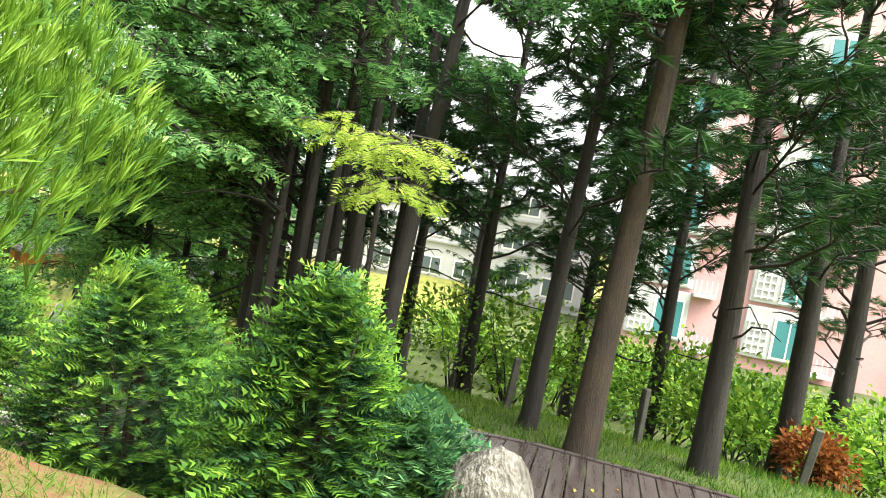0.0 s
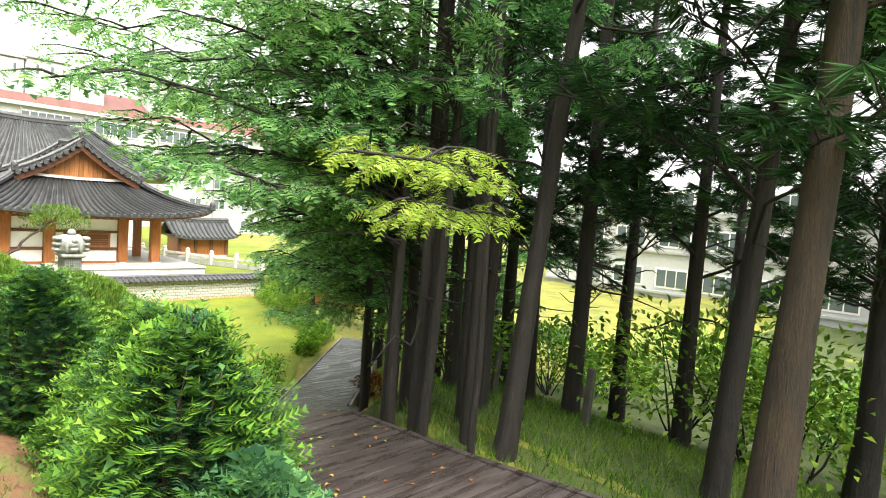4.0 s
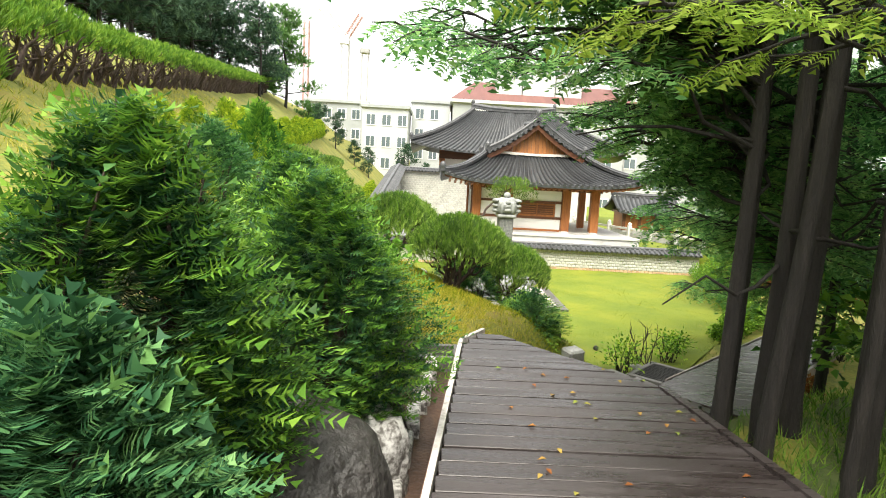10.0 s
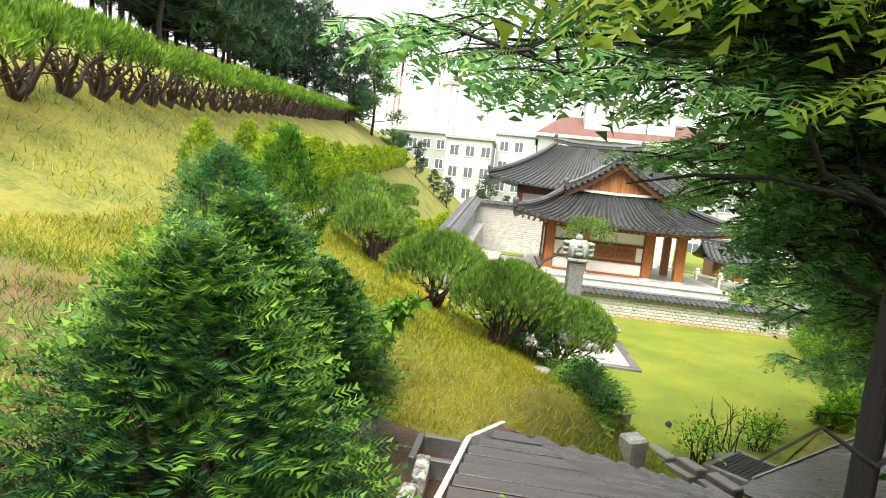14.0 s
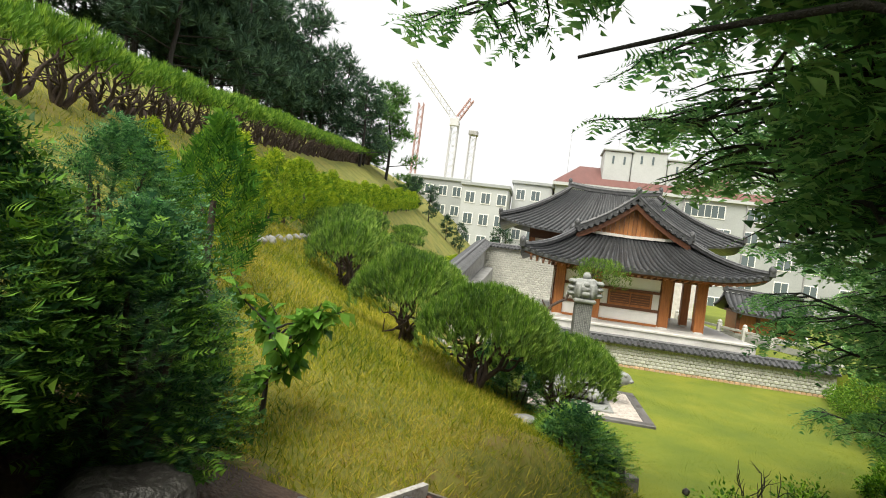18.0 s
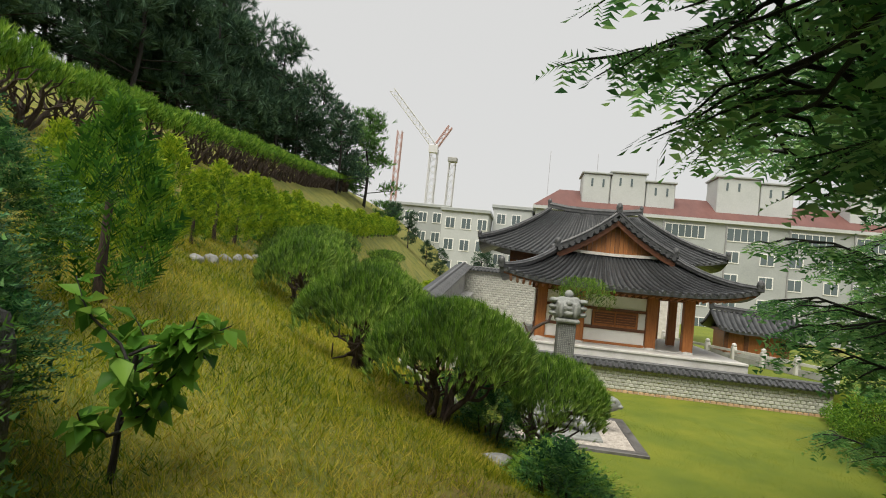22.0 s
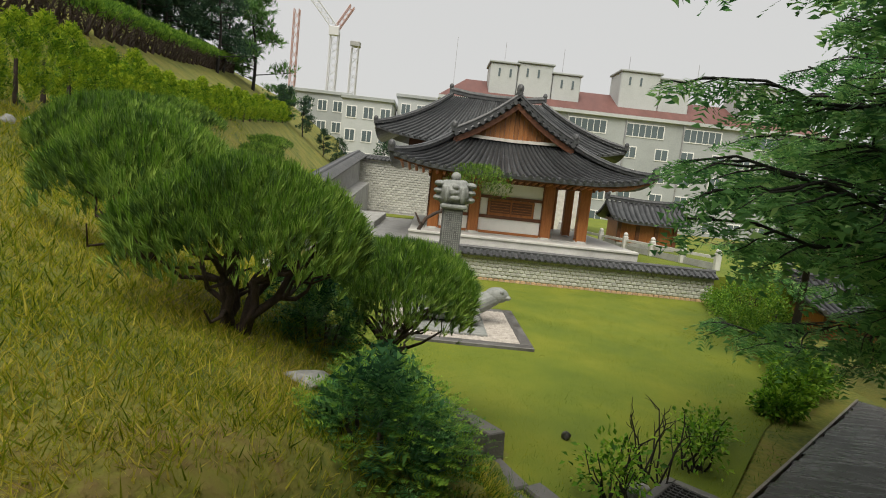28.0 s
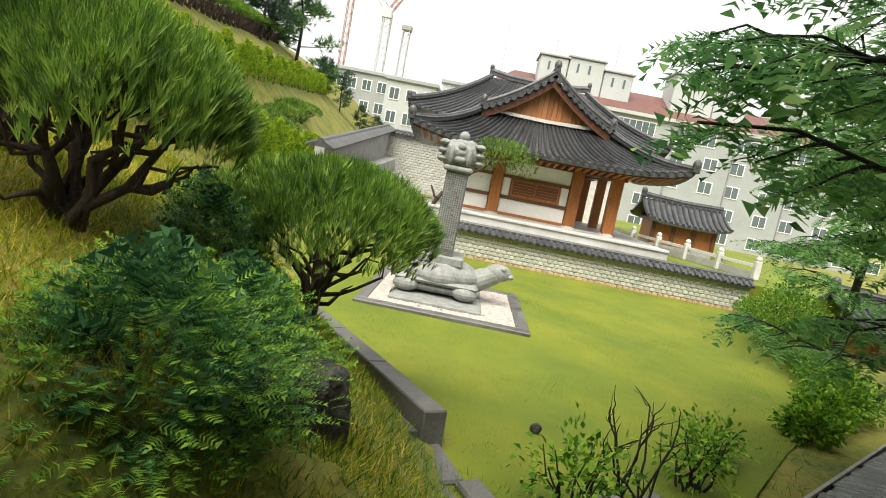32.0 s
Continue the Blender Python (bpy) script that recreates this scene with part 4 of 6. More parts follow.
# ---- the rear hall on the higher court ----
REAR = thing("rear_hall", "larger tiled timber hall standing behind the front hall", "building")
part("body", box_bm((-3.0, 15.2, 1.0), (6.2, 20, 4.6)), M_PLASTER, REAR)
for x in np.linspace(-3, 6.2, 6):
    column(float(x), 15.1, 1.4, 4.6, REAR)
rr_roof = part("roof_frame", box_bm((-3.2, 15, 4.6), (6.4, 20, 5.2)), M_TIMBER_D, REAR)
A0, A1, B0, B1 = (-5.0, 13.6, 5.55), (8.6, 13.6, 5.55), (-1.0, 16.6, 7.9), (4.3, 16.6, 7.9)
C0, C1 = (-5.0, 20.8, 5.55), (8.6, 20.8, 5.55)
roof_slope(rr_roof, A0, A1, B0, B1, .3, .3, .5)
roof_slope(rr_roof, C1, C0, B1, B0, .3, .3, .5)
roof_slope(rr_roof, C0, A0, B0, B0, .3, .3, .5)
roof_slope(rr_roof, A1, C1, B1, B1, .3, .3, .5)
ridge_beam(rr_roof, [(1.6, 16.6, 7.9), (0, 16.6, 7.95), (-1.1, 16.6, 8.1)], .22, .35)
ridge_beam(rr_roof, [(1.6, 16.6, 7.9), (3.3, 16.6, 7.95), (4.4, 16.6, 8.1)], .22, .35)
for a, b in ((B0, A0), (B1, A1), (B0, C0), (B1, C1)):
    pts = [Vector(a).lerp(Vector(b), k / 6) - Vector((0, 0, .3 * 4 * (k / 6) * (1 - k / 6) - .08)) for k in range(7)]
    ridge_beam(rr_roof, pts, .18, .24, True, "hip_ridge")

# ---- the side wall of the court and the wall at its back ----
def ramped(lo, hi, z0, z1):
    """A wall along y whose top climbs from z0 to z1."""
    bm = box_bm(lo, (hi[0], hi[1], z0))
    for v in bm.verts:
        if v.co.z > lo[2] + .1 and v.co.y > hi[1] - .1:
            v.co.z = z1
    return bm


SIDE = structure(part("wall_side", ramped((-5.75, .34, -.3), (-5.45, 12.2), 2.4, 3.85), M_CONC), "plastered side wall of the court with a tiled cap climbing the slope")
tile_cap(SIDE, (-5.6, .34), (-5.6, 12.3), 2.4, .42, rise=1.46)
LEDGE = structure(part("wall_ledge", ramped((-5.44, .9, -.3), (-4.9, 12.0), 1.55, 2.5), M_CONC), "grey ledge along the side wall")
BACK = structure(part("wall_back", box_bm((-5.9, 12.23, -.3), (6, 12.5, 3.7)), M_MORTAR), "white-jointed stone wall at the back of the court")
tile_cap(BACK, (-5.9, 12.36), (6, 12.36), 3.7, .36)
structure(part("lawn_strip", box_bm((-4.6, 9.2, 1.04), (-2.4, 11.2, 1.075)), M_LAWN), "small strip of lawn in the court")
structure(part("court_step", box_bm((-4.85, 2.6, 1.04), (-3.6, 8.0, 1.30), .01), M_CONC), "low concrete step in the court")

# ---- gate house, balustrade and low roofs to the right ----
def small_house(name, label, x0, x1, y0, y1, z0, zw, zr, over=.45):
    h = thing(name, label, "building")
    part("body", box_bm((x0, y0, z0), (x1, y1, zw)), M_TIMBER, h)
    part("plinth_course", box_bm((x0 - .05, y0 - .05, z0 - 1.0), (x1 + .05, y1 + .05, z0 + .18)), M_CONC, h)
    for x in np.linspace(x0, x1, 4):
        part("column", box_bm((x - .09, y0 - .06, z0 + .181), (x + .09, y0 + .06, zw), .01), M_TIMBER_D, h)
    ym = (y0 + y1) / 2
    rf = part("roof_frame", box_bm((x0 - .1, y0 - .1, zw), (x1 + .1, y1 + .1, zw + .12)), M_TIMBER_D, h)
    lift = .15
    roof_slope(rf, (x0 - over, y0 - over, zw + .2), (x1 + over, y0 - over, zw + .2), (x0 - over, ym, zr), (x1 + over, ym, zr), .25, .1, lift)
    roof_slope(rf, (x1 + over, y1 + over, zw + .2), (x0 - over, y1 + over, zw + .2), (x1 + over, ym, zr), (x0 - over, ym, zr), .25, .1, lift)
    ridge_beam(rf, [(x1 + over, ym, zr), ((x0 + x1) / 2, ym, zr - .04), (x0 - over, ym, zr + .05)], .16, .24)
    for gx, s in ((x0, 1), (x1, -1)):
        bm = bmesh.new()
        vs = [bm.verts.new(c) for c in ((gx, y0, zw), (gx, y1, zw), (gx, ym, zr - .1))]
        f = bm.faces.new(vs)
        bmesh.ops.solidify(bm, geom=[f], thickness=.06)
        part("gable_panel", bm, M_PLASTER, h)
    return h


small_house("gate_house", "low timber gate house with a charcoal tiled roof", 7.0, 9.6, 8.2, 10.0, .9, 2.0, 2.9)
small_house("side_pavilion", "low tiled outbuilding beyond the lawn hedge", 10.4, 14.2, -1.4, 1.6, -1.4, .2, 1.1, .5)
small_house("side_pavilion", "small tiled outbuilding beyond the lawn hedge", 13.6, 17.6, -5.6, -3.2, -1.8, -.3, .5, .45)
BAL = thing("balustrade", "pale stone balustrade beside the steps of the court", "railing")
for k in range(7):
    x, y = 4.9 + k * .62, 10.8 - k * 1.45
    z = .86
    part("post", box_bm((x - .1, y - .1, z), (x + .1, y + .1, z + .62), .02), M_PAVE, BAL)
    bm = bmesh.new()
    bmesh.ops.create_icosphere(bm, subdivisions=2, radius=.1, matrix=Matrix.Translation((x, y, z + .68)))
    part("post_cap", bm, M_PAVE, BAL)
    if k < 6:
        strip([(x + .04, y - .1, z + .5), (x + .58, y - 1.35, z + .5)], .1, .1, BAL, M_PAVE, "rail")
        strip([(x + .04, y - .1, z + .25), (x + .58, y - 1.35, z + .25)], .08, .24, BAL, M_CONC, "infill_panel")


# ---- distant buildings ----
def window_unit(parent, c, w, h, face, glass=M_GLASS, bars=1):
    """A window on a wall that faces -y ('y') or -x ('x'): a frame standing proud, panes set back in it."""
    x, y, z = c
    t = .09

    def bx(u0, u1, v0, v1, d0, d1):
        if face == 'y':
            return box_bm((x + u0, y - d1, z + v0), (x + u1, y - d0, z + v1))
        return box_bm((x - d1, y + u0, z + v0), (x - d0, y + u1, z + v1))

    fr = part("window", bx(-w / 2 - t, w / 2 + t, -t, h + t, .0, .06), M_FRAME, parent)
    n = bars + 1
    for k in range(n):
        a = -w / 2 + k * w / n + (.04 if k else 0)
        part("pane", bx(a, -w / 2 + (k + 1) * w / n - .04, .03, h - .03, .061, .075), glass, fr)
    return fr


def hip_block(parent, x0, x1, y0, y1, z, h, over, material, name="roof"):
    bm = bmesh.new()
    o = over
    lo = [bm.verts.new(c) for c in ((x0 - o, y0 - o, z), (x1 + o, y0 - o, z), (x1 + o, y1 + o, z), (x0 - o, y1 + o, z))]
    d = min(x1 - x0, y1 - y0) / 2
    if x1 - x0 > y1 - y0:
        hi = [bm.verts.new(c) for c in ((x0 + d * .5, (y0 + y1) / 2, z + h), (x1 - d * .5, (y0 + y1) / 2, z + h))]
        fs = ((lo[0], lo[1], hi[1], hi[0]), (lo[2], lo[3], hi[0], hi[1]), (lo[3], lo[0], hi[0]), (lo[1], lo[2], hi[1]))
    else:
        hi = [bm.verts.new(c) for c in (((x0 + x1) / 2, y0 + d * .5, z + h), ((x0 + x1) / 2, y1 - d * .5, z + h))]
        fs = ((lo[0], lo[1], hi[0]), (lo[1], lo[2], hi[1], hi[0]), (lo[2], lo[3], hi[1]), (lo[3], lo[0], hi[0], hi[1]))
    for f in fs:
        bm.faces.new(f)
    bm.faces.new(list(reversed(lo)))
    bmesh.ops.recalc_face_normals(bm, faces=bm.faces[:])
    return part(name, bm, material, parent)


APT = thing("apartment_block", "long grey apartment block with a dull red roof", "building")
part("wall", box_bm((-1.5, 54, -4), (46, 66, 12.9)), M_APT, APT)
part("cornice", box_bm((-1.9, 53.6, 12.9), (46.4, 66.4, 13.3)), M_APT2, APT)
red = hip_block(APT, -1.5, 46, 54, 66, 13.31, 3.2, .4, M_REDROOF)
for x0, x1, zt in ((4.2, 7.6, 18.2), (7.7, 12.0, 18.5), (12.1, 15.6, 17.6), (20.6, 25.6, 18.9), (25.7, 29.5, 18.4), (36, 41, 18.6)):
    tw = part("rooftop_tower", box_bm((x0, 56, 13.6), (x1, 60.5, zt), .12), M_APT2, APT)
    part("tower_cap", box_bm((x0 - .2, 55.8, zt), (x1 + .2, 60.7, zt + .25), .05), M_APT, tw)
    for k in range(2):
        part("slit_window", box_bm((x0 + 1 + k * 1.4, 55.95, zt - 1.6), (x0 + 1.25 + k * 1.4, 55.99, zt - .6)), M_GLASS, tw)
for k in range(6):
    x = 9.4 + k * 7.2
    window_unit(APT, (x, 54, 10.9), 4.6, 1.5, 'y', bars=5)
    for fl in range(4):
        z = 8.3 - fl * 2.75
        window_unit(APT, (x - 1.6, 54, z), 1.5, 1.3, 'y', bars=1)
        window_unit(APT, (x + 2.4, 54, z), 1.5, 1.3, 'y', bars=1)
for x in (2.4, 5.4):
    for fl in range(5):
        window_unit(APT, (x, 54, 10.8 - fl * 2.75), 1.5, 1.2, 'y', bars=1)
for x in (7.0, 14.0, 21.3, 28.5, 35.6):
    part("rain_pipe", box_bm((x, 53.85, -4), (x + .14, 53.98, 12.8)), M_STEEL, APT)
for x in (-.2, 6, 13.5, 22, 31):
    part("antenna", box_bm((x, 58, 14.2), (x + .05, 58.05, 21.2)), M_STEEL, APT)

for lab, x0, x1, y0, zt, mt in (("white low-rise block with a flat parapet", -13, -7.2, 52, 11.4, M_APT2), ("white low-rise block with a pitched gable", -7.0, -1.8, 58, 13.0, M_APT2), ("pale low-rise block under the wooded hill", -22, -13.4, 60, 12.6, M_APT)):
    b = thing("low_rise_block", lab, "building")
    part("wall", box_bm((x0, y0, -4), (x1, y0 + 8, zt)), mt, b)
    part("parapet", box_bm((x0 - .25, y0 - .25, zt), (x1 + .25, y0 + 8.25, zt + .45), .05), M_APT, b)
    for fl in range(4):
        for x in np.arange(x0 + 1.1, x1 - .6, 2.0):
            window_unit(b, (float(x), y0, zt - 2.1 - fl * 2.7), 1.1, 1.3, 'y', bars=1)

PINK = thing("pink_apartment", "pink and white apartment block with teal windows", "building")
part("wall", box_bm((26, -46, -6), (40, -23.6, 22)), M_APT_PINK, PINK)
for z in (1.2, 4.0, 6.8, 9.6, 12.4, 15.2):
    for y in (-25.8, -31.5, -38.5):
        part("white_bay", box_bm((25.75, y - 1.5, z - 1.1), (25.99, y + 1.5, z + 1.5), .03), M_APT2, PINK)
        window_unit(PINK, (25.75, y - .55, z - .9), 1.3, 1.9, 'x', M_TEAL, 1)
        for k in range(5):
            part("lattice_bar", box_bm((25.66, y + .35, z - .85 + k * .38), (25.745, y + 1.35, z - .79 + k * .38)), M_FRAME, PINK)
        for k in range(4):
            part("lattice_bar", box_bm((25.64, y + .4 + k * .29, z - .9), (25.659, y + .46 + k * .29, z + .75)), M_FRAME, PINK)
        bal = part("balcony_slab", box_bm((25.2, y - 2.6, z - 1.4), (25.99, y - 1.55, z - 1.25)), M_APT2, PINK)
        for k in range(5):
            part("baluster", box_bm((25.2, y - 2.58 + k * .25, z - 1.249), (25.24, y - 2.54 + k * .25, z - .5)), M_RAILW, bal)
WHITE = thing("white_apartment", "pale apartment block with grey window bands seen through the trees", "building")
part("wall", box_bm((34, -22, -6), (46, 3, 7.0)), M_APT2, WHITE)
for z in (-2.5, .3, 3.1, 5.6):
    for y in np.arange(-20, 2, 3.2):
        window_unit(WHITE, (34, float(y), z), 2.1, 1.2, 'x', bars=2)
    part("ledge", box_bm((33.8, -22, z - .5), (33.99, 3, z - .35)), M_APT, WHITE)

# ---- tower cranes ----
def lattice(p, q, w, n, material, parent, name):
    """A lattice boom from p to q: four chords with zigzag braces."""
    p, q = Vector(p), Vector(q)
    d = (q - p).normalized()
    u = d.cross(Vector((0, 1, 0)))
    u = u.normalized() if u.length > .1 else Vector((1, 0, 0))
    v = d.cross(u)
    cs = [u * w + v * w, u * w - v * w, -u * w - v * w, -u * w + v * w]
    paths = [[(p + c, .09), (q + c, .09)] for c in cs]
    for k in range(n):
        a, b = p.lerp(q, k / n), p.lerp(q, (k + 1) / n)
        for i in range(4):
            paths.append([(a + cs[i], .05), (b + cs[(i + 1) % 4], .05)])
    vv, ff = tube_np(paths, 4)
    return mesh_np(name, vv, ff, material, parent)


CR = thing("tower_crane", "pale tower crane with a raised lattice jib, far behind the hill", "crane")
lattice((-21.5, 90, -4), (-21.5, 90, 27.5), .7, 24, M_CRANE_W, CR, "mast")
lattice((-21.2, 90, 27.5), (-31, 90, 38.5), .5, 14, M_CRANE_W, CR, "jib")
lattice((-21.5, 90, 27.5), (-18.8, 90, 32), .4, 5, M_CRANE_R, CR, "apex_frame")
part("cab", box_bm((-22.4, 88.6, 26.4), (-20.6, 89.2, 28.0), .1), M_CRANE_W, CR)
CR2 = thing("tower_crane", "slim concrete-grey construction mast behind the hill", "crane")
lattice((-18.0, 92, -4), (-18.0, 92, 25.5), .6, 20, M_CRANE_W, CR2, "mast")
part("counterweight", box_bm((-18.9, 91.2, 25.5), (-17.1, 92.8, 26.4), .1), M_CONC, CR2)
CR3 = thing("tower_crane", "thin lattice jib of a farther crane", "crane")
lattice((-31, 100, -4), (-31, 100, 33), .5, 20, M_CRANE_R, CR3, "mast")


# ---- plants ----
FROND = frond(5, .26, .3, .12, .5)
FROND_L = frond(5, .26, .15, .2, .3)
SPRAY = frond(4, .34, .3, .05, .9)
TUFT = tuft(7, .30, .05, 2)
CANDLE = tuft(6, .16, .045, 4)
LEAF, LEAF5 = leaf(), spray5()
BLADE = (np.array([(0, -.045, 0), (0, .045, 0), (1, 0, -.1)]), np.array([(0, 1, 2)]))


def cat(parts):
    vs, fs, b = [], [], 0
    for v, f in parts:
        vs.append(v)
        fs.append(f + b)
        b += len(v)
    return np.concatenate(vs), np.concatenate(fs)


def yew(name, label, at, H, R, seed, mat_in, mat_out=None, fronds=2600, size=.2, low=.0, prof=1.0, lean=(0, 0), stems=True, category="shrub", leader=0, group=""):
    """A dense conifer: tiers of outward sprays round a short stem, younger growth at the tips."""
    rng = np.random.default_rng(seed)
    t = thing(name, label, category, group, at)
    n = fronds
    u = rng.beta(1.1, 1.25, n)
    a = rng.uniform(0, 2 * np.pi, n)
    r = R * (np.sin(np.pi * np.clip(.18 + .80 * u, 0, 1)) ** prof if prof != 9 else (1 - u) ** .7)
    lump = 1 + .22 * np.sin(3 * a + seed + 5 * u) + .16 * np.sin(7 * a - 9 * u + seed) + rng.normal(0, .07, n)
    depth = 1 - np.abs(rng.normal(0, .16, n))
    r = r * lump * depth
    z = low + u * (H - low) + .06 * np.sin(5 * a + seed)
    out = np.stack([np.cos(a), np.sin(a), .25 + .5 * (u - .3) + rng.normal(0, .16, n)], 1)
    pos = np.stack([np.cos(a) * r + lean[0] * u, np.sin(a) * r + lean[1] * u, z], 1) - .55 * size * out
    out[:, :2] += rng.normal(0, .35, (n, 2))
    sz = size * rng.uniform(.7, 1.35, n)
    cut = depth > (.93 if mat_out else 2)
    v, f = scatter(FROND, pos[~cut], out[~cut], sz[~cut], rng, .35)
    mesh_np("foliage", v, f, mat_in, t)
    if mat_out and cut.any():
        v, f = scatter(FROND, pos[cut] + out[cut] * .05, out[cut], sz[cut] * 1.1, rng, .35)
        mesh_np("young_growth", v, f, mat_out, t)
    if leader:
        k = leader
        aa = rng.uniform(0, 2 * np.pi, k)
        rr2 = rng.uniform(0, .55 * R, k)
        p0 = np.stack([np.cos(aa) * rr2 + lean[0], np.sin(aa) * rr2 + lean[1], H * (.86 - .25 * rr2 / R)], 1)
        paths, pp, dd = [], [], []
        for q in p0:
            L = rng.uniform(.3, .6) * H * .35
            top = q + np.array([rng.normal(0, .05), rng.normal(0, .05), L])
            paths.append([(q, .008), (top, .003)])
            m = 16
            s = np.linspace(0, 1, m)[:, None]
            pp.append(q + (top - q) * s)
            b = rng.uniform(0, 6.28, m)
            dd.append(np.stack([np.cos(b), np.sin(b), np.full(m, .6)], 1))
        v, f = scatter(LEAF, np.concatenate(pp), np.concatenate(dd), .05, rng, .5)
        mesh_np("leader_tip", v, f, mat_in, t)
        v, f = tube_np(paths, 4)
        mesh_np("leader", v, f, M_BARK_PINE, t)
    if stems:
        paths = []
        for k in range(7):
            b = rng.uniform(0, 6.28)
            h = rng.uniform(.45, .85) * H
            paths.append(bent((rng.normal(0, .03), rng.normal(0, .03), -.1), (math.cos(b) * R * .45, math.sin(b) * R * .45, h), 5, .03 * R, .035 * H ** .5, .008, rng))
        v, f = tube_np(paths, 6)
        mesh_np("branch_work", v, f, M_BARK_PINE, t, smooth=True)
    # a darker inner mass closes the plant's heart, its inner shade put into colour
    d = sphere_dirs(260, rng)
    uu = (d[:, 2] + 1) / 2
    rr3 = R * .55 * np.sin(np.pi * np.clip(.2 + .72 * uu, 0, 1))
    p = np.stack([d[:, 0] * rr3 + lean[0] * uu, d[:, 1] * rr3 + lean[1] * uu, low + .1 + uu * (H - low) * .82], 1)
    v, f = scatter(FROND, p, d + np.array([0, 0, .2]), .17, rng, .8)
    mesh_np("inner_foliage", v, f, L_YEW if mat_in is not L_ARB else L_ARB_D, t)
    return t


def bough(a, b, rng, rad=.04, subs=12, sub=.9, per=11, size=.28, droop=.35, start=.2):
    """A feathery bough from a to b: its tubes, and the places and directions of its sprays."""
    a, b = np.array(a, float), np.array(b, float)
    L = np.linalg.norm(b - a)
    main = bent(a, b, 7, .04 * L, rad, .008, rng, -.06 * L)
    pts = np.array([p for p, _ in main])
    tubes, pos, ahead = [main], [], []
    d = (b - a) / L
    side = np.cross(d, (0, 0, 1))
    side /= np.linalg.norm(side) + 1e-9
    for k in range(subs):
        f = start + (1 - start) * (k + rng.uniform(0, .8)) / subs
        i = min(5, int(f * 6))
        p = pts[i] + (pts[i + 1] - pts[i]) * (f * 6 - i)
        s = (1 if k % 2 else -1) * rng.uniform(.5, 1.0)
        ln = sub * (1.15 - .6 * f) * rng.uniform(.6, 1.2)
        e = p + (side * s + d * rng.uniform(.3, .8)) * ln + np.array([0, 0, -droop * ln * rng.uniform(.3, 1.3)])
        tw = bent(p, e, 5, .03 * ln, .012, .003, rng, -.05 * ln)
        tubes.append(tw)
        q = np.array([c for c, _ in tw])
        g = np.sort(rng.uniform(.1, 1, per))
        idx = np.minimum(3, (g * 4).astype(int))
        c = q[idx] + (q[idx + 1] - q[idx]) * (g * 4 - idx)[:, None]
        td = (e - p) / (np.linalg.norm(e - p) + 1e-9)
        tside = np.cross(td, (0, 0, 1))
        sg = np.where(np.arange(per) % 2, 1, -1)[:, None]
        dirs = td * .55 + tside * sg * .75 + rng.normal(0, .22, (per, 3)) + np.array([0, 0, -.35])
        pos.append(c)
        ahead.append(dirs)
    return tubes, np.concatenate(pos), np.concatenate(ahead)


def feather_tree(name, label, at, H, r0, boughs, seed, leaves, bark=M_BARK, lean=(0, 0), size=.26, subs=12, sub=.9, per=11, category="tree", base=FROND_L, droop=.35, snags=0, arch=None):
    """A tree with a straight tapered trunk and feathery boughs, given as (height on the trunk, end relative to the foot)."""
    rng = np.random.default_rng(seed)
    t = thing(name, label, category, "", at)
    n = 9
    trunk = []
    for k in range(n):
        f = k / (n - 1)
        flare = 1 + .28 * math.exp(-f * 26)
        trunk.append((np.array([lean[0] * H * f + .03 * math.sin(5 * f + seed), lean[1] * H * f + .03 * math.cos(4 * f + seed), -.15 + (H + .15) * f]), r0 * flare * (1 - .72 * f)))
    f = .03
    trunk.insert(1, (np.array([lean[0] * H * f, lean[1] * H * f, H * f * .8]), r0 * 1.08))
    v, f = tube_np([trunk], 14)
    rad = np.repeat(np.array([q[1] for q in trunk]), 14)
    v = v + (rng.normal(0, .05, v.shape) * rad[:, None])
    mesh_np("trunk", v, f, bark, t, smooth=True)
    tubes, pos, ahead = [], [], []
    foot = np.array(at)
    for z, e in boughs:
        a = (lean[0] * z, lean[1] * z, z)
        tb, p, d = bough(a, e, rng, .012 + .09 * r0, subs, sub, per, size, droop)
        if arch:
            if not all(arch(*(q + foot)) for q, _ in tb[0][3:]):
                continue
            tb = [c for c in tb if all(arch(*(q + foot)) for q, _ in c[-1:])]
        tubes += tb
        pos.append(p)
        ahead.append(d)
    for k in range(snags):
        z = rng.uniform(1.2, H * .45)
        b = rng.uniform(0, 6.28)
        L = rng.uniform(.4, 1.3)
        a = np.array((lean[0] * z, lean[1] * z, z))
        tubes.append(bent(a, a + np.array([math.cos(b) * L, math.sin(b) * L, rng.uniform(-.3, .3)]), 5, .07, .018, .005, rng))
    if tubes:
        v, f = tube_np(tubes, 4)
        mesh_np("branch_work", v, f, bark, t)
    if pos:
        pos, ahead = np.concatenate(pos), np.concatenate(ahead)
        if arch:
            keep = np.array([arch(*q) for q in pos + np.array(at)])
            pos, ahead = pos[keep], ahead[keep]
        v, f = scatter(base, pos, ahead, size * rng.uniform(.7, 1.3, len(pos)), rng, .4)
        mesh_np("crown", v, f, leaves, t)
    return t


def ring_boughs(rng, z0, z1, n, reach, rise=.1, azim=(0, 6.283)):
    out = []
    for k in range(n):
        z = z0 + (z1 - z0) * (k + rng.uniform(0, 1)) / n
        b = rng.uniform(*azim)
        L = reach * rng.uniform(.7, 1.15) * (1 - .55 * (z - z0) / (z1 - z0 + .01))
        out.append((z, (math.cos(b) * L, math.sin(b) * L, z + rise * L)))
    return out


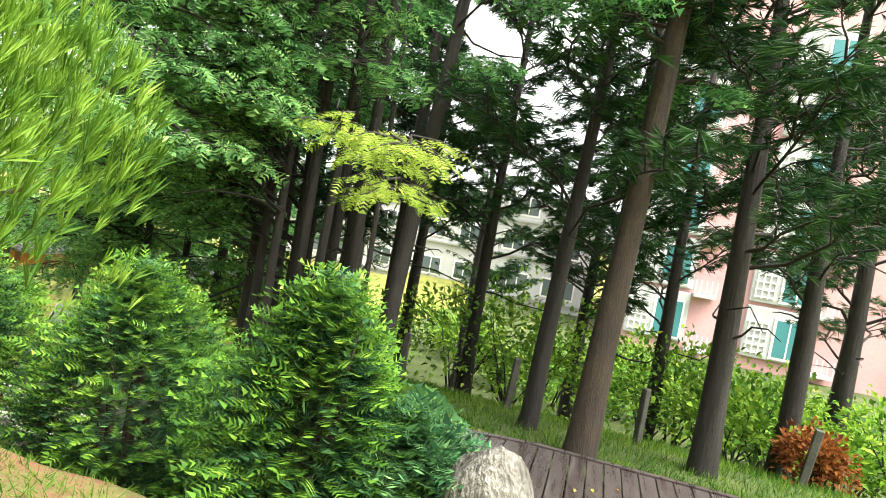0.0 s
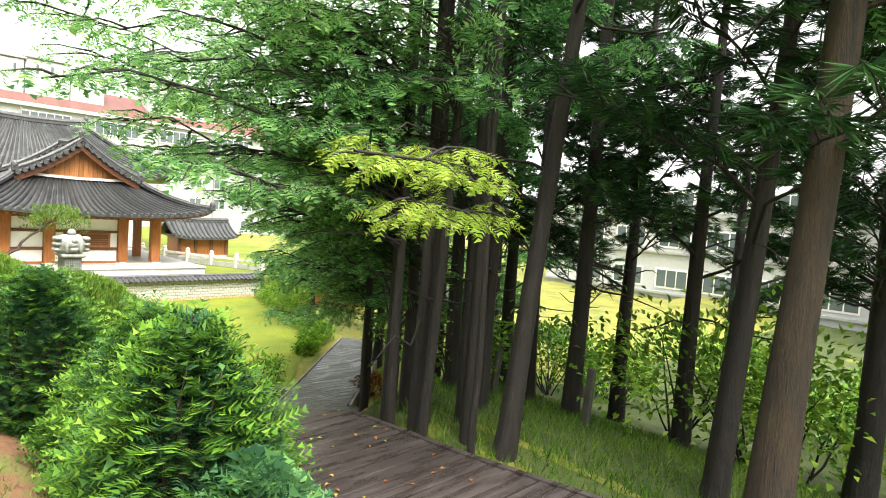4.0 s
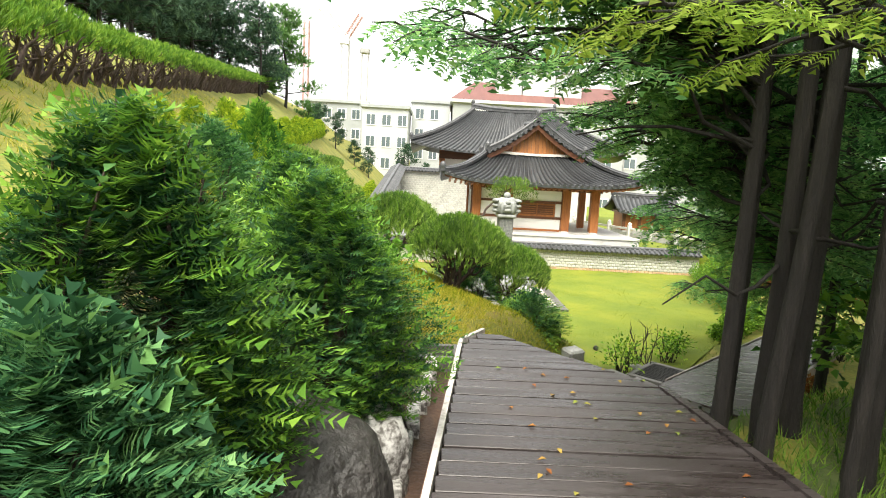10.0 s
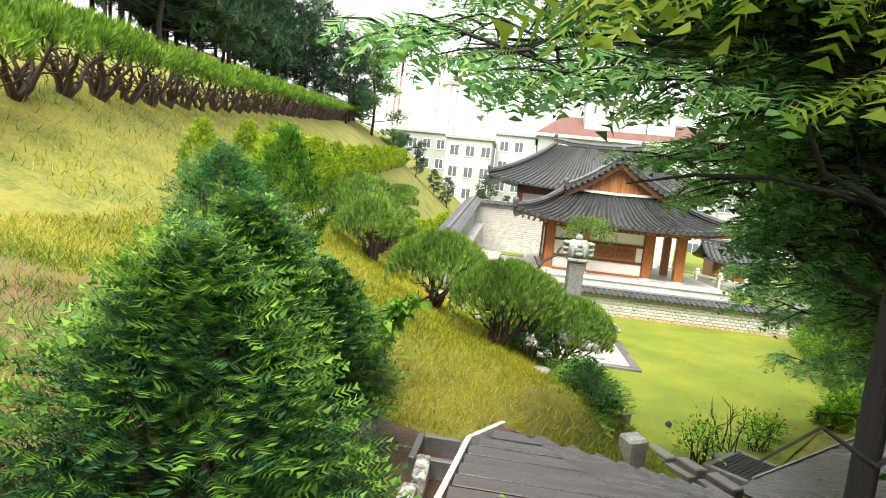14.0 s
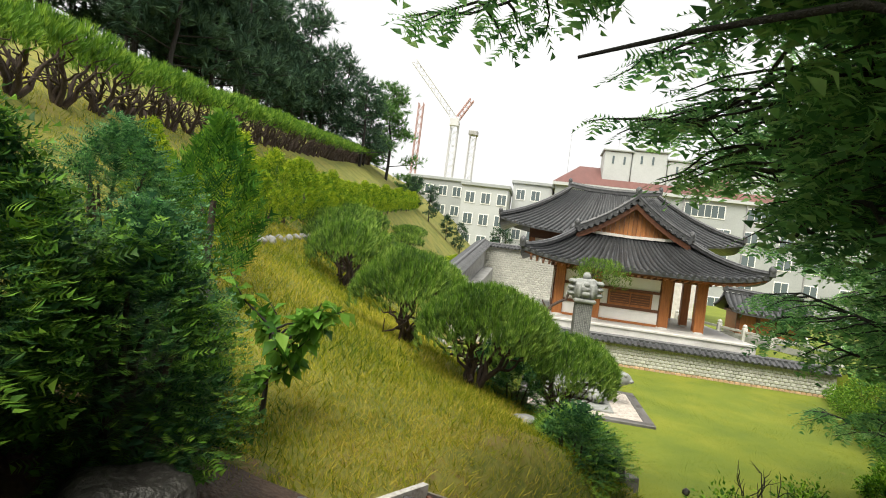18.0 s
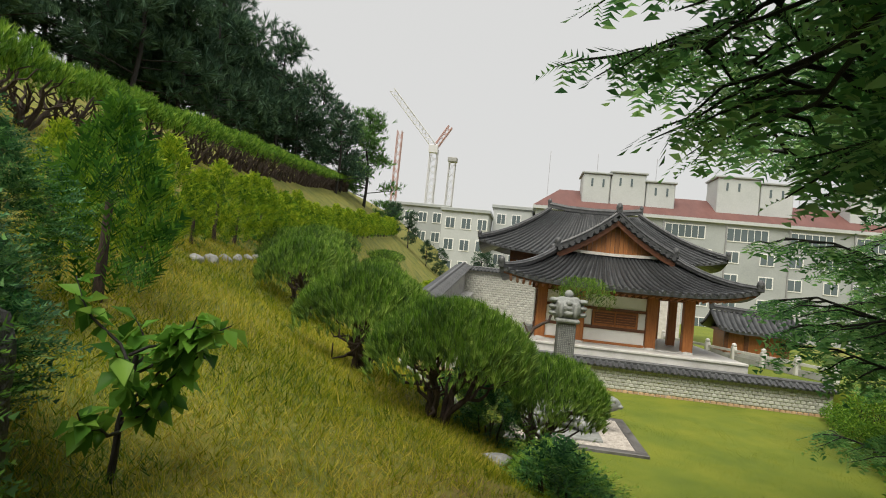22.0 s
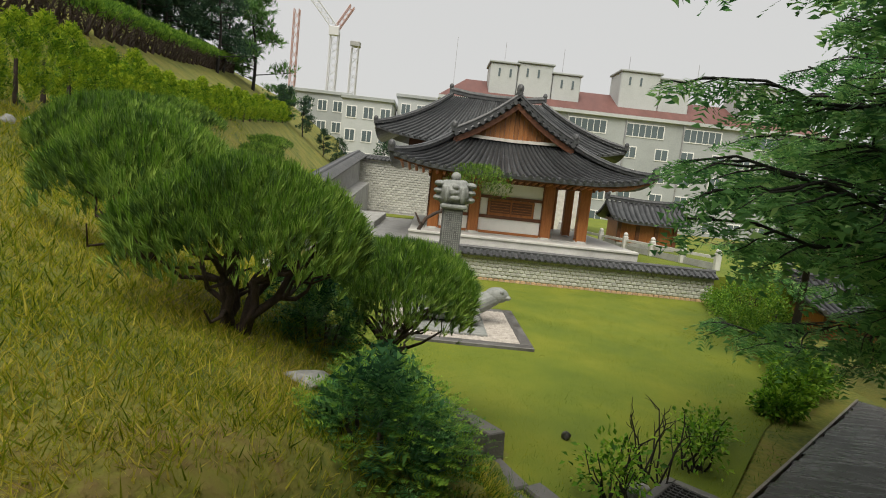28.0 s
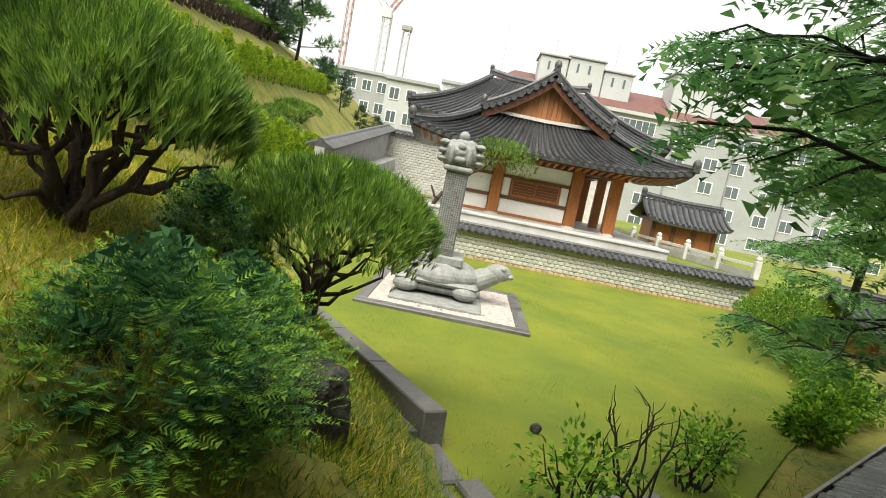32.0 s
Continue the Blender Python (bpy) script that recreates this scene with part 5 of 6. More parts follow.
def garden_pine(at, H, R, seed, label, lean=(0, 0), flat=.45, stems=5, tufts=2600, mat_=None, size=.13, name="garden_pine", clumps=None, group="pruned pines on the slope", thick=.72):
    """A pruned pine: several dark stems fanning out from the foot under a domed head of upright shoots."""
    rng = np.random.default_rng(seed)
    t = thing(name, label, "tree", group, at)
    paths, ends = [], []
    for k in range(stems):
        b = 6.283 * k / stems + rng.uniform(-.4, .4)
        rr = R * rng.uniform(.25, .7)
        e = np.array([math.cos(b) * rr + lean[0], math.sin(b) * rr + lean[1], H * rng.uniform(.55, .72)])
        p = bent((rng.normal(0, .03), rng.normal(0, .03), -.12), e, 7, .045 * R, .085 * thick * H ** .5, .025 * thick, rng)
        paths.append(p)
        for j in range(5):
            m = rng.integers(2, 6)
            q = p[m][0]
            bb = b + rng.normal(0, .9)
            L = R * rng.uniform(.3, .6)
            e2 = q + np.array([math.cos(bb) * L, math.sin(bb) * L, H * rng.uniform(.1, .3)])
            paths.append(bent(q, e2, 5, .04, .022, .006, rng))
    v, f = tube_np(paths, 6 if tufts > 2000 else 5)
    mesh_np("branch_work", v, f, M_BARK_PINE, t, smooth=True)
    n = tufts
    a = rng.uniform(0, 6.283, n)
    w = np.sqrt(rng.uniform(0, 1, n))
    edge = 1 + .16 * np.sin(3 * a + seed) + .10 * np.sin(5 * a + 2 * seed)
    rr = R * w * edge
    top = H * (1 - flat * (w ** 2.2)) + .06 * H * np.sin(9 * a + 7 * w + seed) * w
    z = top - np.abs(rng.normal(0, .11, n)) * H
    pos = np.stack([np.cos(a) * rr + lean[0], np.sin(a) * rr + lean[1], z], 1)
    out = np.stack([np.cos(a) * w * .55, np.sin(a) * w * .55, np.full(n, 1.0)], 1) + rng.normal(0, .22, (n, 3))
    v, f = scatter(TUFT, pos, out, size * rng.uniform(.7, 1.4, n), rng, .6)
    mesh_np("crown", v, f, mat_ or L_PINE, t)
    m = n // 4
    i = rng.choice(n, m, replace=False)
    q = pos[i].copy()
    q[:, 2] = top[i] - .02
    v, f = scatter(CANDLE, q, out[i] * np.array([.4, .4, 1]), size * 1.15 * rng.uniform(.7, 1.3, m), rng, .6)
    mesh_np("young_growth", v, f, L_PINE_B, t)
    return t


def egg_shrub(name, label, H, R, seed, leaves, n=1300, size=.13, group="", category="shrub", point=1.0):
    """A clipped conifer shaped like an egg, its flat sprays standing upright."""
    rng = np.random.default_rng(seed)
    t = thing(name, label, category, group)
    u = rng.uniform(0, 1, n) ** .85
    a = rng.uniform(0, 6.283, n)
    prof = np.sin(np.pi * np.clip(.22 + .78 * u, 0, 1)) ** point
    r = R * prof * (1 + .10 * np.sin(4 * a + 6 * u + seed) + rng.normal(0, .05, n))
    pos = np.stack([np.cos(a) * r, np.sin(a) * r, u * H * .96], 1)
    ahead = np.stack([np.cos(a) * .45, np.sin(a) * .45, np.full(n, 1.0)], 1) + rng.normal(0, .18, (n, 3))
    bv, bf = SPRAY
    v, f = scatter(SPRAY, pos, ahead, size * rng.uniform(.7, 1.35, n), rng, .15, (0, 0, 0))
    # broad sides of the sprays face outward
    mesh_np("foliage", v, f, leaves, t)
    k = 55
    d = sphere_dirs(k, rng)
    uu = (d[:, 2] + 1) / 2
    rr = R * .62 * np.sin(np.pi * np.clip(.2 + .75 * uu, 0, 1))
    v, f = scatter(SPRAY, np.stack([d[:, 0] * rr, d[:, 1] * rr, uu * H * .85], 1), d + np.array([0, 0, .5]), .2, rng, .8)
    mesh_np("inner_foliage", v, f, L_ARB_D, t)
    v, f = tube_np([[((0, 0, -.15), .05), ((0, 0, H * .5), .03)]], 6)
    mesh_np("stem", v, f, M_BARK_PINE, t)
    return t


def leaf_bush(name, label, at, R, H, seed, leaves, n=1500, size=.07, base=LEAF, stems=8, category="shrub", group="", open_=.25):
    """A loose leafy shrub on thin stems."""
    rng = np.random.default_rng(seed)
    t = thing(name, label, category, group, at)
    d = sphere_dirs(n, rng, -.5)
    rad = 1 - np.abs(rng.normal(0, open_, n))
    lump = 1 + .22 * np.sin(4 * d[:, 0] * 2 + seed) + .18 * np.sin(5 * d[:, 1] * 2 + 2 * seed)
    p = d * (rad * lump)[:, None] * np.array([R, R, H * .55]) + np.array([0, 0, H * .5])
    p[:, 2] = np.maximum(p[:, 2], .04)
    ahead = d + rng.normal(0, .5, (n, 3)) + np.array([0, 0, .1])
    v, f = scatter(base, p, ahead, size * rng.uniform(.6, 1.4, n), rng, .5)
    mesh_np("foliage", v, f, leaves, t)
    paths = []
    for k in range(stems):
        b = rng.uniform(0, 6.283)
        L = R * rng.uniform(.3, .85)
        paths.append(bent((rng.normal(0, .04), rng.normal(0, .04), -.08), (math.cos(b) * L, math.sin(b) * L, H * rng.uniform(.5, .95)), 5, .03, .012 + .006 * H, .004, rng))
    v, f = tube_np(paths, 5)
    mesh_np("branch_work", v, f, M_BARK, t)
    return t


def far_pine(label, H, seed, leaves=L_FAR, tufts=430, spread=.30):
    """A woodland pine seen far off: a bare stem and a ragged head of layered clumps."""
    rng = np.random.default_rng(seed)
    t = thing("pine_tree", label, "tree", "pines of the wood on the hill")
    v, f = tube_np([bent((0, 0, -.3), (rng.normal(0, .3), rng.normal(0, .3), H * .93), 7, .12, .16, .04, rng)], 7)
    mesh_np("trunk", v, f, M_BARK, t, smooth=True)
    pos, tubes = [], []
    for k in range(22):
        z = H * (.14 + .84 * k / 22)
        b = rng.uniform(0, 6.283)
        L = H * spread * (1.1 - .75 * (k / 22) ** 1.5) * rng.uniform(.5, 1.1)
        c = np.array([math.cos(b) * L, math.sin(b) * L, z + .12 * L])
        tubes.append([((0, 0, z - .1 * L), .05), (c, .015)])
        m = tufts // 11
        q = rng.normal(0, 1, (m, 3)) * np.array([.40, .40, .15]) * (H * .135)
        pos.append(c * np.array([.75, .75, 1]) + q)
    pos = np.concatenate(pos)
    out = rng.normal(0, .6, (len(pos), 3)) + np.array([0, 0, .5])
    v, f = scatter(TUFT, pos, out, H * .08 * rng.uniform(.7, 1.3, len(pos)), rng, .6)
    mesh_np("crown", v, f, leaves, t)
    v, f = tube_np(tubes, 4)
    mesh_np("branch_work", v, f, M_BARK, t)
    return t


def on(x, y, up=0.0):
    return (x, y, ground(x, y) + up)


# ---- plants beside the boardwalk ----
yew("yew_bush", "tall green yew with bright young tips beside the boardwalk", (-4.28, -21.6, 2.35), 1.38, .38, 11, L_YEW, L_YEW_B, 9000, .095, .03, leader=16)
yew("yew_bush", "dense dark green yew beside the boardwalk", (-3.98, -20.32, 2.05), 1.5, .5, 12, L_YEW, L_YEW_B, 10000, .085, .12, leader=6)
yew("yew_bush", "low bluish-green spreading yew on the boulders", (-4.22, -22.05, 2.5), .72, .33, 13, L_BLUE, L_BLUE, 5000, .085, .08)
yew("yew_bush", "broad dark yew over the end of the drain", (-4.12, -18.55, 2.15), 1.1, .42, 19, L_YEW, L_YEW_B, 6000, .08, .05)
yew("yew_bush", "rounded dark green yew with pale shoots on the bare soil", (-4.35, -19.25, 2.5), 1.15, .42, 20, L_YEW, L_YEW_B, 7000, .09, .05, leader=8)
yew("young_spruce", "bluish young spruce on the slope", on(-4.72, -17.75, -.05), 1.1, .42, 18, L_JUN, L_BLUE, 5000, .085, .06, category="tree")
yew("yew_bush", "rounded grey-green yew on the slope", on(-5.95, -16.5, -.05), 1.35, .52, 17, L_JUN, L_BLUE, 5000, .09, .05)
for k, (x, y, top, r) in enumerate(((-1.9, -15.1, 1.97, .44), (-1.92, -14.25, 1.8, .42), (-2.55, -13.2, 2.05, .42), (-3.0, -12.4, 2.1, .4))):
    yew("juniper_bush", "rounded dark juniper bush on the bank above the lawn", on(x, y, -.3), max(.5, top - ground(x, y)) + .18, r, 30 + k, L_JUN, L_HEDGE, 5200 if k < 2 else 2600, .062, .02, prof=.6, category="shrub", group="junipers on the bank")

block((.6, .6, 1.36), (-4.3, -22.42, 1.84), 15, 2, M_ROCK, "tall weathered grey boulder streaked by rain", power=2.8, top=.3)
block((.62, .8, .85), (-3.82, -21.1, 1.82), 10, 5, M_ROCK_D, "dark wet boulder under the yew", rough=.45)
block((.42, .6, .5), (-3.75, -19.9, 1.88), 20, 7, M_ROCK_D, "dark boulder beside the drain", rough=.5)
block((.28, .34, .5), (-3.62, -20.45, 1.9), 30, 4, M_FLAKE, "dark stone with flaking white faces", rough=.5, power=5)
block((.26, .28, .75), (-4.24, -17.95, 2.2), 15, 21, M_ROCK_D, "dark upright stone on the slope", rough=.5, power=7)
block((.3, .3, .5), on(-4.45, -18.0, -.1), 45, 22, M_ROCK_D, "dark upright stone beside the yew", rough=.4)
block((.5, .42, .5), (-3.82, -18.9, 1.9), 45, 23, M_ROCK_D, "wet dark stone at the end of the drain", rough=.4, power=6)
block((.36, .36, .7), on(-1.5, -14.35, -.45), 30, 24, M_ROCK_D, "dark squared stone under the junipers", power=7, rough=.5)
block((.3, .3, .6), on(-1.62, -14.75, -.42), 60, 29, M_ROCK_D, "dark squared stone under the junipers", power=7, rough=.5)
rock((.45, .4, .5), on(-1.85, -14.2, -.1), 70, 25, M_ROCK_D, "dark stone under the junipers", 3)
FS = part("flat_stone", turned(box_bm((-.13, -.12, -.8), (.13, .12, 0), .03), pose(0, 0, 0, 4, -3, 25)), M_ROCK_W, smooth=False)
FS.matrix_world = pose(-1.34, -15.42, 1.3)
tagged(FS, "flat-topped pale block of stone beside the stairs", "rock")
rock((.35, .45, .35), (-3.55, -22.35, 2.05), 0, 27, M_ROCK_W, "pale stone at the edge of the boardwalk", 3)
rock((.42, .3, .16), on(-2.45, -14.45, -.04), 30, 28, M_ROCK_W, "flat pale stone on the bank", 3)
for k in range(7):
    rock((.3, .22, .25), on(-2.5 - .35 * k, -12.5 + .75 * k, -.05), 40 * k, 60 + k, M_ROCK_W, "small pale edging stone on the bank", 2)

# drain along the boardwalk: a flaking white wall beside a gutter
DR = thing("drain_wall", "narrow dark drain wall with flaking white paint", "drain")
for k in range(7):
    y = -20.85 + k * .36
    x = -3.56 + k * .035
    part("wall_block", turned(box_bm((-.045, -.16, -.25), (.045, .16, 0), .012), pose(x, y, 2.13 - .01 * (k % 3), rr.uniform(-2, 2), 0, rr.uniform(-4, 4))), M_FLAKE, DR)
DB = thing("drain_box", "open dark drain box at the end of the boardwalk", "drain")
for lo, hi in (((-3.42, -18.5, 1.75), (-3.16, -18.45, 2.08)), ((-3.42, -18.14, 1.75), (-3.16, -18.09, 2.08)), ((-3.47, -18.5, 1.75), (-3.421, -18.09, 2.08)), ((-3.159, -18.5, 1.75), (-3.11, -18.09, 2.08))):
    part("side", box_bm(lo, hi, .006), M_CURB, DB)
part("bottom", box_bm((-3.42, -18.45, 1.7), (-3.16, -18.14, 1.76)), M_IRON, DB)

# ---- lawn things: curb, monument, grate ----
CURB = thing("stone_curb", "long wet granite curb along the foot of the slope", "curb")
p, q = Vector((-.86, -12.75, 0)), Vector((-3.35, -8.45, 0))
d = (q - p)
ang = math.degrees(math.atan2(d.y, d.x))
L = d.length
for k in range(4):
    c = p + d * ((k + .5) / 4)
    part("curb_block", turned(box_bm((-L / 8 + .006, -.10, -.35), (L / 8 - .006, .10, .0), .012), pose(c.x, c.y, .6 - .09 * k, 0, 4.15, ang)), M_CURB, CURB)
    e = c + Vector((-d.y, d.x, 0)).normalized() * .22
    part("gutter_slab", turned(box_bm((-L / 8 + .004, -.09, -.2), (L / 8 - .004, .09, 0), .008), pose(e.x, e.y, .45 - .09 * k, 0, 4.15, ang)), M_CURB, CURB)
p2 = Vector((.45, -14.35, 0))
d2 = (p - p2)
for k in range(4):
    c = p2 + d2 * ((k + .45) / 4)
    w2 = d2.length / 8 - rr.uniform(.01, .05)
    part("broken_slab", turned(box_bm((-w2, -.10, -.3), (w2, .10, 0), .018), pose(c.x - .1, c.y, .40 + rr.uniform(-.03, .03), rr.uniform(-4, 4), rr.uniform(-3, 3), ang + rr.uniform(-5, 5))), M_CURB, CURB)
    e = c + Vector((-d.y, d.x, 0)).normalized() * .27
    part("gutter_slab", turned(box_bm((-w2, -.07, -.3), (w2, .07, 0), .012), pose(e.x - .05, e.y, .36, rr.uniform(-3, 3), 0, ang + rr.uniform(-4, 4))), M_CURB, CURB)

PL = thing("gravel_plinth", "square bed of pale gravel with a grey stone border", "plinth")
part("gravel", box_bm((-2.3, -7.4, -.1), (.25, -4.72, .075)), M_GRAVEL, PL)
for lo, hi in (((-2.5, -7.65, -.1), (.48, -7.41, .09)), ((-2.5, -4.71, -.1), (.48, -4.48, .09)), ((.251, -7.409, -.1), (.48, -4.711, .09)), ((-2.5, -7.409, -.1), (-2.301, -4.711, .09))):
    part("border_stone", box_bm(lo, hi, .012), M_CURB, PL)
part("base_slab", box_bm((-2.0, -7.1, .076), (-.35, -5.05, .13), .012), M_GRANITE, PL)
v, f = scatter((np.array([(0, -.4, 0), (.9, 0, 0), (0, .4, 0), (.3, 0, .5)]), np.array([(0, 3, 2), (0, 1, 3), (1, 2, 3)])), np.stack([RNG.uniform(-2.28, .23, 3000), RNG.uniform(-7.38, -4.74, 3000), np.full(3000, .074)], 1), RNG.normal(0, 1, (3000, 3)) * np.array([1, 1, .1]), .045, RNG, .1)
tagged(mesh_np("gravel_stones", v, f, M_GRAVEL, PL), kind="stuff")

# a stone tortoise carrying an inscribed slab, as one plain carved shape
def tortoise():
    bm = bmesh.new()
    bmesh.ops.create_uvsphere(bm, u_segments=28, v_segments=16, radius=1, matrix=Matrix.Translation((0, 0, .36)) @ Matrix.Diagonal((.80, .62, .34, 1)))
    for v in bm.verts:
        if v.co.z < .30:
            v.co.z = .30 + (v.co.z - .30) * .3
    for vv in bm.verts:
        q = vv.co
        if q.z > .33:
            k = .018 * abs(math.sin(q.x * 14)) * abs(math.sin(q.y * 14 + q.x * 5))
            vv.co += Vector((0, 0, k))
    box_bm((-.78, -.6, .22), (.78, .6, .32), .05, bm)
    box_bm((-.7, -.5, .06), (.7, .5, .23), .06, bm)
    for sx in (-.55, .55):
        for sy in (-.5, .5):
            bmesh.ops.create_uvsphere(bm, u_segments=14, v_segments=8, radius=1, matrix=Matrix.Translation((sx, sy, .15)) @ Matrix.Diagonal((.24, .16, .14, 1)))
    bmesh.ops.create_cone(bm, cap_ends=True, segments=16, radius1=.24, radius2=.17, depth=.55, matrix=Matrix.Translation((.86, 0, .42)) @ Matrix.Rotation(radians(62), 4, 'Y'))
    bmesh.ops.create_uvsphere(bm, u_segments=18, v_segments=12, radius=1, matrix=Matrix.Translation((1.12, 0, .58)) @ Matrix.Diagonal((.26, .18, .17, 1)))
    box_bm((1.18, -.13, .50), (1.42, .13, .60), .04, bm)
    for s in (-.1, .1):
        bmesh.ops.create_icosphere(bm, subdivisions=2, radius=.05, matrix=Matrix.Translation((1.2, s * 1.4, .68)))
    bmesh.ops.create_cone(bm, cap_ends=True, segments=10, radius1=.1, radius2=.03, depth=.3, matrix=Matrix.Translation((-.85, 0, .28)) @ Matrix.Rotation(radians(-100), 4, 'Y'))
    box_bm((-.42, -.42, .58), (.42, .42, .76), .03, bm)
    return bm


TX, TY = -1.24, -6.0
st = part("tortoise_monument_base", turned(tortoise(), pose(TX, TY, .131, 0, 0, 0)), M_GRANITE)
tagged(st, "carved grey granite tortoise on the gravel bed", "statue")
SLAB = thing("inscribed_stele", "dark inscribed stone slab on the granite tortoise", "monument")
part("shaft", box_bm((TX - .2, TY - .36, .89), (TX + .2, TY + .36, 2.45), .012), M_GRANITE_D, SLAB)
for k in range(9):
    bm = bmesh.new()
    x = TX - .165 + k * .041
    for j in range(34):
        if rr.random() < .9:
            z = 2.40 - j * .041
            box_bm((x - .013, TY - .366, z - .028), (x + .013, TY - .3605, z), 0, bm)
    tagged(part("carved_column", bm, M_GRANITE, SLAB, "column of small carved characters, too small to read"), kind="stuff")


def dragon_cap():
    bm = bmesh.new()
    bmesh.ops.create_uvsphere(bm, u_segments=24, v_segments=16, radius=1, matrix=Matrix.Diagonal((.33, .42, .30, 1)))
    for v in bm.verts:
        v.co.z = max(-.20, min(.24, v.co.z))
        q = v.co * 6
        v.co *= 1 + .10 * noise.noise(q) + .06 * noise.noise(q * 2.3)
    for s in (-1, 1):
        for k in range(3):
            bmesh.ops.create_uvsphere(bm, u_segments=10, v_segments=8, radius=1, matrix=Matrix.Translation((s * .29, -.12 + .02 * k, .16 - .13 * k)) @ Matrix.Diagonal((.10, .2, .06, 1)))
        bmesh.ops.create_uvsphere(bm, u_segments=10, v_segments=8, radius=1, matrix=Matrix.Translation((s * .14, -.36, -.02)) @ Matrix.Diagonal((.05, .08, .16, 1)))
    for k in range(3):
        bmesh.ops.create_uvsphere(bm, u_segments=10, v_segments=8, radius=1, matrix=Matrix.Translation((0, -.36, .12 - .1 * k)) @ Matrix.Diagonal((.07 + .02 * k, .08, .06, 1)))
    bmesh.ops.create_icosphere(bm, subdivisions=3, radius=.09, matrix=Matrix.Translation((0, -.1, .30)))
    box_bm((-.24, -.4, -.28), (.24, .4, -.19), .03, bm)
    return bm


part("carved_crown", turned(dragon_cap(), pose(TX, TY, 2.75) @ Matrix.Scale(1.12, 4)), M_GRANITE, SLAB, "pale carved crown stone", smooth=False)

GR = thing("drain_grate", "black iron drain grate in a concrete frame beside the boardwalk", "grate")
g0 = pose(.82, -13.2, .26, 0, 0, 47)
for lo, hi in (((-.55, -.36, -.25), (.55, -.27, .02)), ((-.55, .27, -.25), (.55, .36, .02)), ((-.55, -.269, -.25), (-.46, .269, .02)), ((.46, -.269, -.25), (.55, .269, .02))):
    part("frame_side", turned(box_bm(lo, hi, .01), g0), M_CURB, GR)
for k in range(15):
    x = -.43 + k * .0614
    part("bar", turned(box_bm((x - .008, -.268, -.03), (x + .008, .268, .012)), g0), M_IRON, GR)
for k in range(8):
    y = -.23 + k * .0657
    part("cross_bar", turned(box_bm((-.455, y - .006, -.02), (.455, y + .006, .006)), g0), M_IRON, GR)
part("pit", turned(box_bm((-.459, -.269, -.26), (.459, .269, -.2)), g0), M_IRON, GR)
rock((.4, .22, .14), (.55, -12.75, .16), 40, 33, M_ROCK_W, "broken concrete piece beside the grate", 2)
rock((.12, .1, .12), (.1, -11.7, .2), 10, 34, M_ROCK_D, "small dark stone on the lawn", 2)

# ---- slope plants ----
garden_pine(on(-3.1, -13.97), 1.12, .78, 41, "pruned garden pine with several dark stems and a broad domed head", (.16, .05), .38, 7, 6500, size=.11, thick=.5)
garden_pine(on(-4.1, -13.2), 1.15, .74, 42, "pruned garden pine on the slope", (.1, .05), .4, 6, 4800, size=.115, thick=.5)
garden_pine(on(-2.05, -12.5, -.05), 1.2, .84, 43, "flat spreading pruned pine beside the stone curb", (.08, .1), .34, 5, 6200, size=.11, thick=.55)
garden_pine(on(-5.8, -10.6), 1.15, .78, 44, "pruned garden pine on the slope", (-.1, 0), .42, 5, 3000, size=.12)
HP = garden_pine((0, 0, 0), 1.05, .88, 45, "broad clipped pine in the row below the path", (0, 0), .3, 5, 1500, L_PINE, .14, group="clipped pines below the path")
hp = [(-6.7, -8.6), (-6.6, -6.6), (-7.4, -7.0), (-6.9, -4.8), (-7.9, -5.2), (-7.2, -2.9), (-8.3, -3.3), (-7.5, -.9), (-8.7, -1.2), (-7.9, 1.3), (-8.3, 3.8), (-8.9, 6.4), (-9.4, 9), (-9.9, 12)]
HP.matrix_world = pose(*on(*hp[0]))
for k, (x, y) in enumerate(hp[1:]):
    copy_thing(HP, pose(*on(x, y), 0, 0, 70 * k) @ Matrix.Diagonal((1, 1, .88 + .1 * (k % 3), 1)))
UP = garden_pine((0, 0, 0), 1.3, .8, 46, "multi-stemmed clipped pine in the upper hedge row", (0, 0), .18, 6, 620, L_HEDGE, .17, "hedge_pine", group="upper hedge row")
UP.matrix_world = pose(*on(hedge_x(-16.5), -16.5))
k = 0
y = -15.35
while y < 38:
    copy_thing(UP, pose(*on(hedge_x(y), y), 0, 0, 47 * k) @ Matrix.Diagonal((1.0, 1.0, .94 + .04 * (k % 4), 1)))
    y += 1.15
    k += 1
ARBS = [egg_shrub("arborvitae", "golden-green clipped arborvitae in the hillside row", 1.5, .33, 50, L_ARB, 520, .16, "arborvitae rows on the slope"),
        egg_shrub("arborvitae", "rounded golden-green arborvitae in the hillside row", 1.2, .36, 51, L_ARB, 430, .16, "arborvitae rows on the slope"),
        egg_shrub("arborvitae", "dark green conical arborvitae in the hillside row", 1.6, .42, 52, L_ARB_D, 480, .17, "arborvitae rows on the slope", point=1.3)]
spots = []
r2 = random.Random(4)
y = -12.5
while y < 30:
    x = row_x(y)
    spots.append((x + r2.uniform(-.08, .08), y, r2.choice((0, 0, 1)), r2.uniform(.75, 1.0)))
    if y > -6:
        spots.append((x - .95, y + .4, r2.choice((0, 1, 1)), r2.uniform(.75, 1.0)))
    y += .82 if y > -7 else 1.0
for y in np.arange(-3.6, 14, .85):
    spots.append((-6.5 - .06 * y, float(y), r2.choice((0, 0, 1)), r2.uniform(.8, 1.0)))
